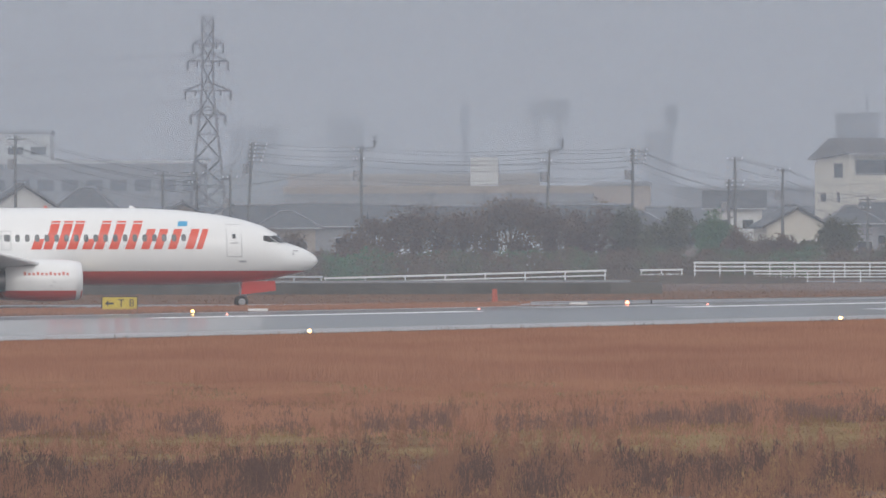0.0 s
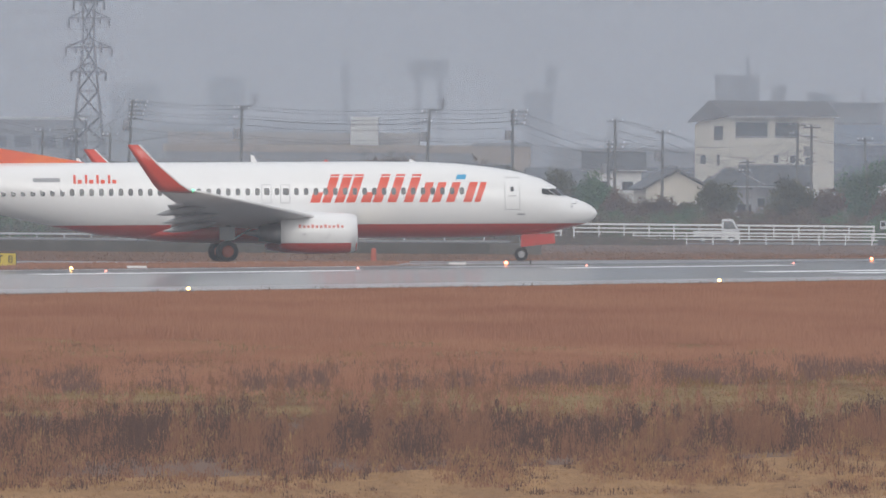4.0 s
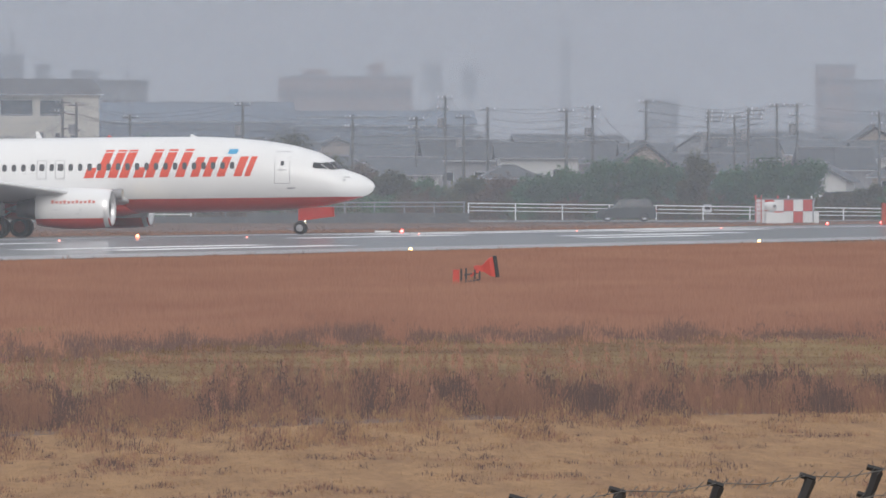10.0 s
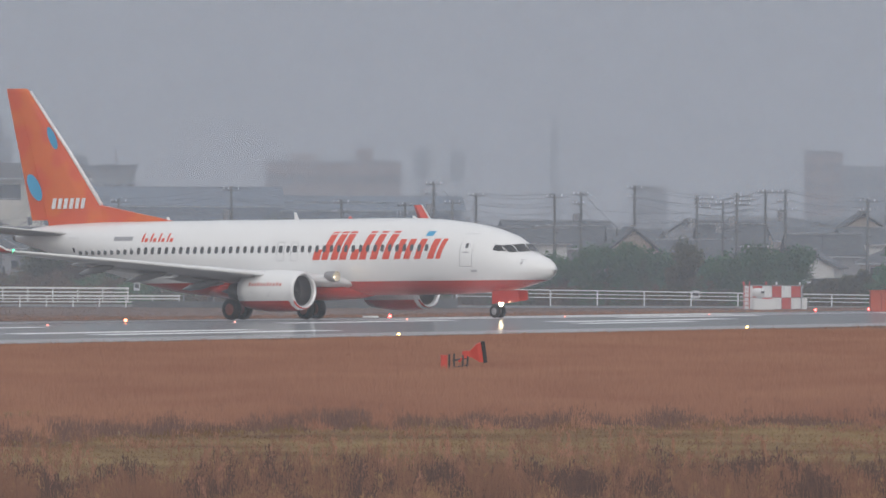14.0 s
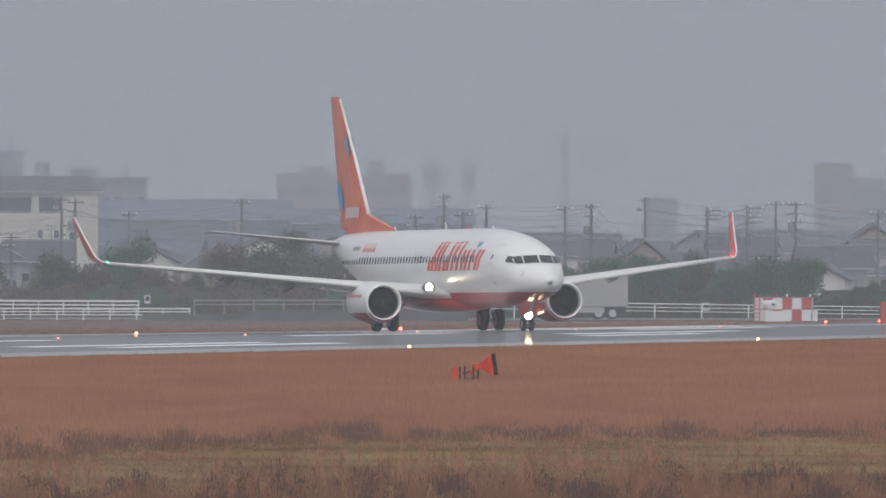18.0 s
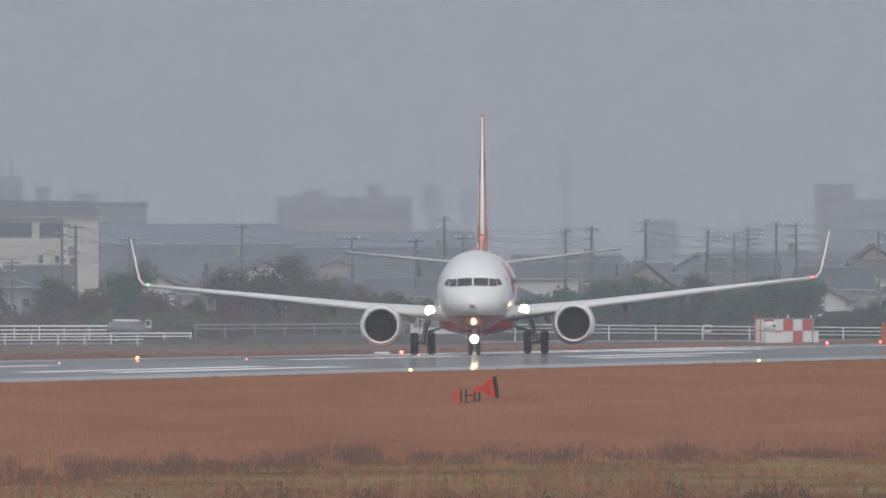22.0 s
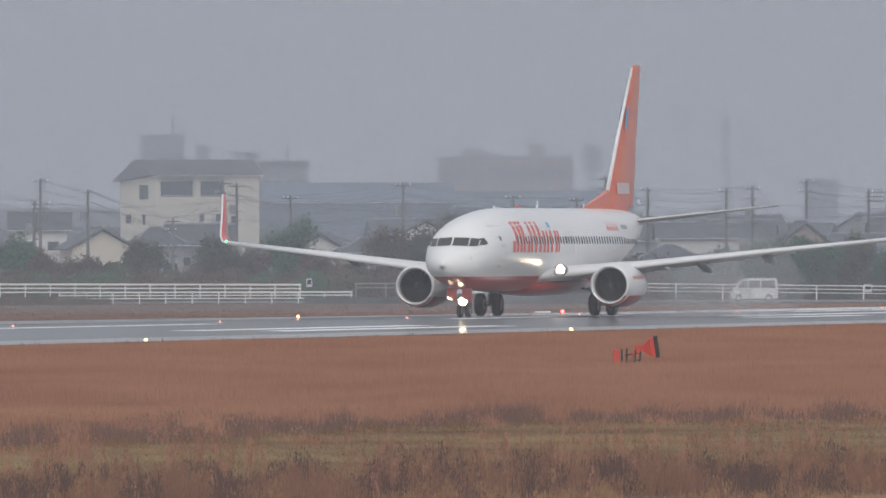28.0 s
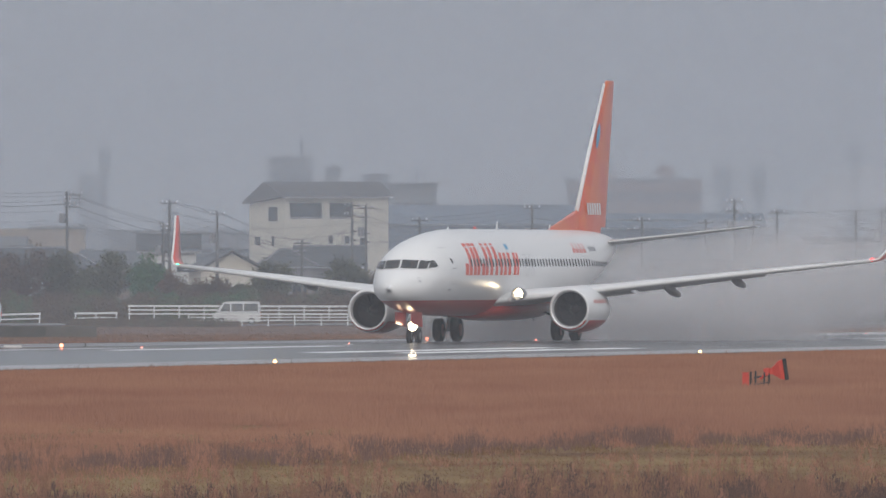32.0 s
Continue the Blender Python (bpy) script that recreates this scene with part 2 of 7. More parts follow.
def empty(name, label, category, group="", at=None):
    ob = new(name)
    ob.empty_display_size = 0.3
    if at is not None:
        ob.matrix_world = at
    return tagged(ob, label, category, group)


def add_box(bm, x0, x1, y0, y1, z0, z1, bevel=0.0):
    vs = [bm.verts.new(p) for p in ((x0, y0, z0), (x1, y0, z0), (x1, y1, z0), (x0, y1, z0), (x0, y0, z1), (x1, y0, z1), (x1, y1, z1), (x0, y1, z1))]
    fs = [bm.faces.new([vs[i] for i in q]) for q in ((3, 2, 1, 0), (4, 5, 6, 7), (0, 1, 5, 4), (1, 2, 6, 5), (2, 3, 7, 6), (3, 0, 4, 7))]
    if bevel:
        bmesh.ops.bevel(bm, geom=list({e for f in fs for e in f.edges}), offset=bevel, segments=2, affect="EDGES")
    return bm


def box(x0, x1, y0, y1, z0, z1, bevel=0.0):
    return add_box(bmesh.new(), x0, x1, y0, y1, z0, z1, bevel)


def add_tube(bm, points, radii, n=8, cap=True):
    """A tube through points, with a radius (or one for all) at each."""
    pts = [Vector(p) for p in points]
    if not hasattr(radii, "__len__"):
        radii = [radii] * len(pts)
    rings = []
    for i, p in enumerate(pts):
        d = (pts[min(i + 1, len(pts) - 1)] - pts[max(i - 1, 0)]).normalized()
        a = d.orthogonal().normalized() if abs(d.z) > 0.9 else d.cross(Vector((0, 0, 1))).normalized()
        b = d.cross(a)
        rings.append([bm.verts.new(p + radii[i] * (math.cos(k * math.tau / n) * a + math.sin(k * math.tau / n) * b)) for k in range(n)])
    for r, s in zip(rings, rings[1:]):
        for k in range(n):
            bm.faces.new((r[k], r[(k + 1) % n], s[(k + 1) % n], s[k]))
    if cap:
        bm.faces.new(rings[0][::-1])
        bm.faces.new(rings[-1])
    return bm


def tube(points, radii, n=8, cap=True):
    return add_tube(bmesh.new(), points, radii, n, cap)


def add_lathe(bm, profile, center=(0, 0, 0), axis="x", n=32):
    """Turns a profile of (along, radius) about an axis through center."""
    rings = []
    for a, r in profile:
        ring = []
        for k in range(n):
            c, s = math.cos(k * math.tau / n) * r, math.sin(k * math.tau / n) * r
            p = {"x": (a, c, s), "y": (c, a, s), "z": (c, s, a)}[axis]
            ring.append(bm.verts.new(Vector(p) + Vector(center)))
        rings.append(ring)
    for r, s in zip(rings, rings[1:]):
        for k in range(n):
            bm.faces.new((r[k], s[k], s[(k + 1) % n], r[(k + 1) % n]))
    bm.normal_update()
    return bm


def lathe(profile, center=(0, 0, 0), axis="x", n=32):
    bm = add_lathe(bmesh.new(), profile, center, axis, n)
    bmesh.ops.recalc_face_normals(bm, faces=bm.faces)
    return bm


def add_quad(bm, a, b, c, d):
    return bm.faces.new([bm.verts.new(p) for p in (a, b, c, d)])


def add_loft(bm, rings, close=True):
    rows = [[bm.verts.new(p) for p in r] for r in rings]
    n = len(rows[0])
    for r, s in zip(rows, rows[1:]):
        for k in range(n if close else n - 1):
            bm.faces.new((r[k], r[(k + 1) % n], s[(k + 1) % n], s[k]))
    if close:
        bm.faces.new(rows[0][::-1])
        bm.faces.new(rows[-1])
    bmesh.ops.recalc_face_normals(bm, faces=bm.faces)
    return bm


def tri_cloud(name, verts, material, per=3, slots=None, materials=()):
    """A mesh of loose faces with per corners each, from an array of corners."""
    v = np.asarray(verts, dtype=np.float32).reshape(-1, 3)
    me = bpy.data.meshes.new(name)
    n = len(v) // per
    me.vertices.add(len(v))
    me.vertices.foreach_set("co", v.ravel())
    me.loops.add(len(v))
    me.loops.foreach_set("vertex_index", np.arange(len(v), dtype=np.int32))
    me.polygons.add(n)
    me.polygons.foreach_set("loop_start", np.arange(0, len(v), per, dtype=np.int32))
    for m in (material, *materials):
        me.materials.append(m)
    if slots is not None:
        me.polygons.foreach_set("material_index", np.asarray(slots, dtype=np.int32))
    me.update(calc_edges=True)
    return new(name, me)


# ---- the lie of the land: the runway is crowned, the field round it flat ----
RW = radians(16.9)
RU, RN = Vector((math.sin(RW), math.cos(RW), 0)), Vector((math.cos(RW), -math.sin(RW), 0))
RO = Vector((17.26, 665.0, 0))
CROWN, FLAT, FAR_FLAT = 0.012, 34.0, 62.0


def off_centre(x, y):
    return (x - RO.x) * RN.x + (y - RO.y) * RN.y


def ground_z(x, y):
    d = off_centre(x, y)
    return -CROWN * np.where(d < 0, np.minimum(-d, FAR_FLAT), np.minimum(d, FLAT))


def on_runway(u, d, lift=0.0):
    p = RO + u * RU + d * RN
    return Vector((p.x, p.y, float(ground_z(p.x, p.y)) + lift))


def strip(bm, u0, u1, d0, d1, lift):
    """A flat piece of the runway, split at the crown."""
    cuts = sorted({d0, d1, *(c for c in (-FAR_FLAT, 0.0, FLAT) if d0 < c < d1)})
    for a, b in zip(cuts, cuts[1:]):
        add_quad(bm, on_runway(u0, a, lift), on_runway(u0, b, lift), on_runway(u1, b, lift), on_runway(u1, a, lift))


def ground_patch(bm, outline, lift):
    """A paved or bare area with the given outline, laid on the crowned ground."""
    f = bm.faces.new([bm.verts.new((x, y, 0)) for x, y in outline])
    for c in (-FAR_FLAT, 0.0, FLAT):
        bmesh.ops.bisect_plane(bm, geom=bm.verts[:] + bm.edges[:] + bm.faces[:], plane_co=RO + c * RN, plane_no=RN)
    for v in bm.verts:
        v.co.z = float(ground_z(v.co.x, v.co.y)) + lift
    bmesh.ops.recalc_face_normals(bm, faces=bm.faces)
    for g in bm.faces:
        if g.normal.z < 0:
            g.normal_flip()
    return bm


bm = bmesh.new()
for d0, d1 in ((-4500, -FAR_FLAT), (-FAR_FLAT, 0), (0, FLAT), (FLAT, 4500)):
    for u0, u1 in ((-4000, -900), (-900, 300), (300, 900), (900, 4600)):
        strip(bm, u0, u1, d0, d1, 0.0)
bmesh.ops.remove_doubles(bm, verts=bm.verts, dist=0.01)
bmesh.ops.recalc_face_normals(bm, faces=bm.faces)
ground = tagged(part("ground", bm, M_SOIL), "rust-brown dry grassland of the airfield", "ground", kind="structure")

bm = bmesh.new()
strip(bm, -900, 700, -20.5, 20.5, 0.012)
runway = tagged(part("runway", bm, M_ASPHALT), "wet dark asphalt runway with glossy sheen", "runway", kind="structure")
# turn pad and the taxiway that the airliner comes along
pad = part("turn_pad", ground_patch(bmesh.new(), [(-16.5, 660), (-15, 700), (-6, 722), (-70, 712), (-160, 690), (-160, 715), (-70, 737), (-20, 748), (5, 756), (24, 772), (44, 790), (40, 742), (26, 700)], 0.006), M_TAXI)
tagged(pad, "wet grey concrete turn pad beside the runway", "taxiway", kind="structure")
bm = bmesh.new()
for u0, u1 in ((-144, -106), (-79, -45), (-5, 26), (60, 90), (120, 150), (-210, -180)):
    strip(bm, u0, u1, 0.4, 1.5, 0.018)
tagged(part("centre_line", bm, M_PAINT), "white painted centre line dashes", "road marking", kind="structure")
bm = bmesh.new()
for u0, u1, d0, d1 in ((-77, -40, 8.5, 9.9), (-74, -37, 11.4, 12.8), (20, 43, 8.2, 9.5), (28, 64, 5.0, 6.4), (-67, -44, -10.5, -8.0), (40, 115, -9.0, -4.5), (60, 150, -17.0, -12.5), (-900, -30, -19.9, -19.2)):
    strip(bm, u0, u1, d0, d1, 0.018)
for (ua, da), (ub, db), w in (((52, -6.6), (128, -1.0), 1.3), ((96, -14.0), (170, -6.5), 1.3)):
    add_quad(bm, on_runway(ua, da, 0.02), on_runway(ua, da + w, 0.02), on_runway(ub, db + w, 0.02), on_runway(ub, db, 0.02))
tagged(part("touchdown_bars", bm, M_PAINT), "white painted touchdown bars and edge stripes", "road marking", kind="structure")

# paler shoulders, wet and worn
bm = bmesh.new()
strip(bm, -900, 700, 16.2, 20.45, 0.016)
strip(bm, -900, -34, -20.45, -17.6, 0.016)
tagged(part("runway_shoulder", bm, M_SHOULDER), "paler wet shoulder strips of the runway", "runway", kind="structure")

# straw-coloured and short-mown bands of the field
bm = ground_patch(bmesh.new(), [(-60, 40), (70, 40), (70, 232), (24, 230), (15, 221), (8, 214), (2.3, 204), (-6, 186), (-60, 170)], 0.02)
tagged(part("straw_field", bm, M_STRAW), "bare straw-coloured field with dead clumps", "ground", kind="structure")
bm = ground_patch(bmesh.new(), [(-60, 232), (70, 236), (70, 322), (20, 320), (6, 330), (0, 348), (-60, 350)], 0.015)
tagged(part("mown_field", bm, M_TURF), "short-mown yellowish turf strip", "ground", kind="structure")


# ---- mist: haze put in as flat upright see-through sheets between the distances ----
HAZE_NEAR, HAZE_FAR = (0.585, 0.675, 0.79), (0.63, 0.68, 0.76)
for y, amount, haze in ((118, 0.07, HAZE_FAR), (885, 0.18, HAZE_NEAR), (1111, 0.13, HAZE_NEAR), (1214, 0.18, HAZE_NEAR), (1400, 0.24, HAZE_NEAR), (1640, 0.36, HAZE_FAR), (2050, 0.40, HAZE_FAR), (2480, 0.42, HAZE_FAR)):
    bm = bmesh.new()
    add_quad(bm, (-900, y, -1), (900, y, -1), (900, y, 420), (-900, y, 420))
    tagged(part("mist", bm, veil_mat("mist", amount, haze)), "flat grey see-through sheet put in for haze across the view", "mist", kind="structure")
# and one more haze sheet along the near edge of the runway
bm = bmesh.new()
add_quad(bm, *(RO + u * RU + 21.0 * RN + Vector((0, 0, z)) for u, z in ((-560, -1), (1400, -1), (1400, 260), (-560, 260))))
tagged(part("mist", bm, veil_mat("mist", 0.11)), "flat grey see-through sheet put in for haze along the runway", "mist", kind="structure")


# ---- the airliner: nose at x = 0 pointing to +x, left wing to +y, wheels on z = 0 ----
def livery(name, low, high, z_line, rough=0.28, blotch=None):
    """Gloss paint in two colours that meet at a level line."""
    m = bpy.data.materials.new(name)
    t, b = nodes_of(m)
    setin(b, rough=rough, coat=0.3, coat_rough=0.06, spec=0.4)
    tc, sep = t.nodes.new("ShaderNodeTexCoord"), t.nodes.new("ShaderNodeSeparateXYZ")
    t.links.new(tc.outputs["Object"], sep.inputs[0])
    step = t.nodes.new("ShaderNodeMapRange")
    step.inputs[1].default_value, step.inputs[2].default_value = z_line - 0.015, z_line + 0.015
    t.links.new(sep.outputs["Z"], step.inputs[0])
    mix = t.nodes.new("ShaderNodeMix")
    mix.data_type = "RGBA"
    mix.inputs[6].default_value, mix.inputs[7].default_value = (*low, 1), (*high, 1)
    t.links.new(step.outputs[0], mix.inputs[0])
    no = t.nodes.new("ShaderNodeTexNoise")
    no.inputs["Scale"].default_value = 0.5 if blotch else 1.4
    no.inputs["Detail"].default_value = 1 if blotch else 5
    t.links.new(tc.outputs["Object"], no.inputs["Vector"])
    hs, mr = t.nodes.new("ShaderNodeHueSaturation"), t.nodes.new("ShaderNodeMapRange")
    mr.inputs[3].default_value, mr.inputs[4].default_value = 0.93, 1.05
    t.links.new(no.outputs["Fac"], mr.inputs[0])
    t.links.new(mr.outputs[0], hs.inputs["Value"])
    last = mix.outputs[2]
    if blotch:
        bl, st = t.nodes.new("ShaderNodeMix"), t.nodes.new("ShaderNodeMapRange")
        bl.data_type = "RGBA"
        st.inputs[1].default_value, st.inputs[2].default_value = 0.5, 0.58
        t.links.new(no.outputs["Fac"], st.inputs[0])
        t.links.new(st.outputs[0], bl.inputs[0])
        t.links.new(last, bl.inputs[6])
        bl.inputs[7].default_value = (*blotch, 1)
        last = bl.outputs[2]
    t.links.new(last, hs.inputs["Color"])
    t.links.new(hs.outputs[0], b.inputs["Base Color"])
    return m


RED_PAINT, WHITE_PAINT = (0.48, 0.035, 0.025), (0.78, 0.785, 0.79)
M_HULL = livery("hull_paint", RED_PAINT, WHITE_PAINT, 1.95)
M_NACELLE = livery("nacelle_paint", RED_PAINT, WHITE_PAINT, 0.98)
M_FIN = livery("fin_paint", (0.68, 0.105, 0.035), (0.68, 0.105, 0.035), 0.0, blotch=(0.70, 0.145, 0.03))
M_WINGLET = livery("winglet_paint", (0.62, 0.06, 0.035), (0.62, 0.06, 0.035), 0.0)
M_TAILGREY = mat("tailplane_grey_paint", (0.36, 0.37, 0.38), rough=0.4, vary=0.08, scale=0.8, fine=4)
M_WING = mat("wing_grey_paint", (0.70, 0.71, 0.72), rough=0.4, vary=0.06, scale=0.8, fine=4)
M_SLAT = mat("slat_light_paint", (0.74, 0.745, 0.75), rough=0.35, vary=0.06)
M_LIP = mat("polished_intake", (0.78, 0.78, 0.79), rough=0.3, metal=0.4, vary=0.05)
M_METAL = mat("bare_metal", (0.70, 0.70, 0.71), rough=0.22, metal=0.9, vary=0.06)
M_DARKMETAL = mat("dark_metal", (0.16, 0.16, 0.17), rough=0.35, metal=0.8, vary=0.15)
M_TITLE = mat("title_red_paint", (0.70, 0.075, 0.035), rough=0.3, vary=0.04)
M_BLUE = mat("light_blue_paint", (0.06, 0.36, 0.62), rough=0.3, vary=0.04)
M_LINE = mat("door_line_grey", (0.33, 0.34, 0.36), rough=0.5, vary=0.05)
M_SCREEN = mat("cockpit_glass", (0.03, 0.033, 0.037), rough=0.12, vary=0.1, spec=0.45)
M_CABIN = mat("cabin_window", (0.07, 0.075, 0.085), rough=0.15, vary=0.1)
M_LAMP = glow("landing_lamp", (1.0, 0.80, 0.50), 20.0)
M_TAXILAMP = glow("taxi_lamp", (1.0, 0.80, 0.50), 16.0)
M_LAMPCUP = mat("lamp_cup_grey", (0.30, 0.30, 0.31), rough=0.7, vary=0.1)
M_NAVG, M_NAVR = glow("green_lamp", (0.05, 1.0, 0.45), 3.0), glow("red_lamp", (1.0, 0.05, 0.05), 5.0)

HX = np.array([0, -0.12, -0.39, -0.75, -1.13, -1.57, -1.87, -2.2, -2.94, -4.0, -4.93, -5.8, -7.4, -9.0, -12, -16, -20, -24, -26, -28, -30, -32, -34, -35.5, -36.8, -38.0])
HTOP = np.array([2.46, 2.70, 2.91, 3.09, 3.23, 3.37, 3.55, 3.88, 4.29, 4.61, 4.80, 4.93, 5.10, 5.19, 5.22, 5.22, 5.22, 5.22, 5.22, 5.22, 5.22, 5.21, 5.16, 5.08, 4.95, 4.66])
HBOT = np.array([2.46, 2.22, 2.03, 1.90, 1.80, 1.71, 1.64, 1.56, 1.45, 1.34, 1.29, 1.26, 1.23, 1.22, 1.22, 1.22, 1.22, 1.24, 1.42, 1.78, 2.22, 2.70, 3.20, 3.58, 3.92, 4.22])
HWID = np.array([0.01, 0.24, 0.50, 0.77, 0.97, 1.16, 1.28, 1.39, 1.57, 1.74, 1.82, 1.86, 1.88, 1.88, 1.88, 1.88, 1.88, 1.88, 1.87, 1.80, 1.66, 1.44, 1.15, 0.88, 0.60, 0.24])


def hull(x):
    i = -x
    return (float(np.interp(i, -HX, v)) for v in (HTOP, HBOT, HWID))


def hull_y(x, z, lift=0.0):
    t, b, w = hull(x)
    c, h = (t + b) / 2, (t - b) / 2
    return (w + lift) * math.sqrt(max(0.0, 1 - ((z - c) / (h + lift)) ** 2))


def hull_x(y, z, lift=0.0):
    """How far forward the skin lies at y, z (for the nose)."""
    lo, hi = -6.0, -0.05
    for _ in range(40):
        m = (lo + hi) / 2
        if hull_y(m, z) > abs(y):
            lo = m
        else:
            hi = m
    return lo + lift


def decal(bm, side, corners, lift=0.006, nx=2, nz=4):
    """A patch on the hull's side: corners (x, z) low rear, low front, top front, top rear."""
    (ax, az), (bx, bz), (cx, cz), (dx, dz) = corners
    grid = []
    for j in range(nz + 1):
        v = j / nz
        row = []
        for i in range(nx + 1):
            u = i / nx
            x = (1 - v) * ((1 - u) * ax + u * bx) + v * ((1 - u) * dx + u * cx)
            z = (1 - v) * ((1 - u) * az + u * bz) + v * ((1 - u) * dz + u * cz)
            row.append(bm.verts.new((x, side * hull_y(x, z, lift), z)))
        grid.append(row)
    for j in range(nz):
        for i in range(nx):
            q = (grid[j][i], grid[j][i + 1], grid[j + 1][i + 1], grid[j + 1][i])
            bm.faces.new(q if side < 0 else q[::-1])
    return bm


def airfoil(xle, xte, y, z, th, twist=0.0):
    c = xle - xte
    shape = ((0, 0), (0.02, 0.35), (0.1, 0.75), (0.3, 1.0), (0.6, 0.72), (1.0, 0.04), (0.6, -0.42), (0.3, -0.62), (0.1, -0.5), (0.02, -0.25))
    return [(xle - s * c, y, z + h * th * 0.55 - s * twist) for s, h in shape]


def upright_foil(xle, xte, z, th, y=0.0):
    c = xle - xte
    shape = ((0, 0), (0.04, 0.45), (0.2, 0.95), (0.45, 1.0), (0.75, 0.6), (1.0, 0.06), (1.0, -0.06), (0.75, -0.6), (0.45, -1.0), (0.2, -0.95), (0.04, -0.45))
    return [(xle - s * c, y + h * th / 2, z) for s, h in shape]


def fin_piece(rows, front):
    """Rings of the part of an upright foil before (front) or behind its hinge line; rows of (leading, trailing, hinge, z, thickness)."""
    s_k, h_k = (0, 0.04, 0.2, 0.45, 0.75, 1.0), (0, 0.45, 0.95, 1.0, 0.6, 0.06)
    rings = []
    for xle, xte, xh, z, th in rows:
        c = xle - xte
        hinge = (xle - xh) / c + (-0.003 if front else 0.003)
        ss = [k * hinge for k in (0, 0.05, 0.15, 0.3, 0.6, 1.0)] if front else [hinge + k * (1 - hinge) for k in (0, 0.3, 0.6, 1.0)]
        side = [(xle - s * c, float(np.interp(s, s_k, h_k)) * th / 2, z) for s in ss]
        rings.append(side + [(x, -y, zz) for x, y, zz in reversed(side) if y > 0])
    return rings


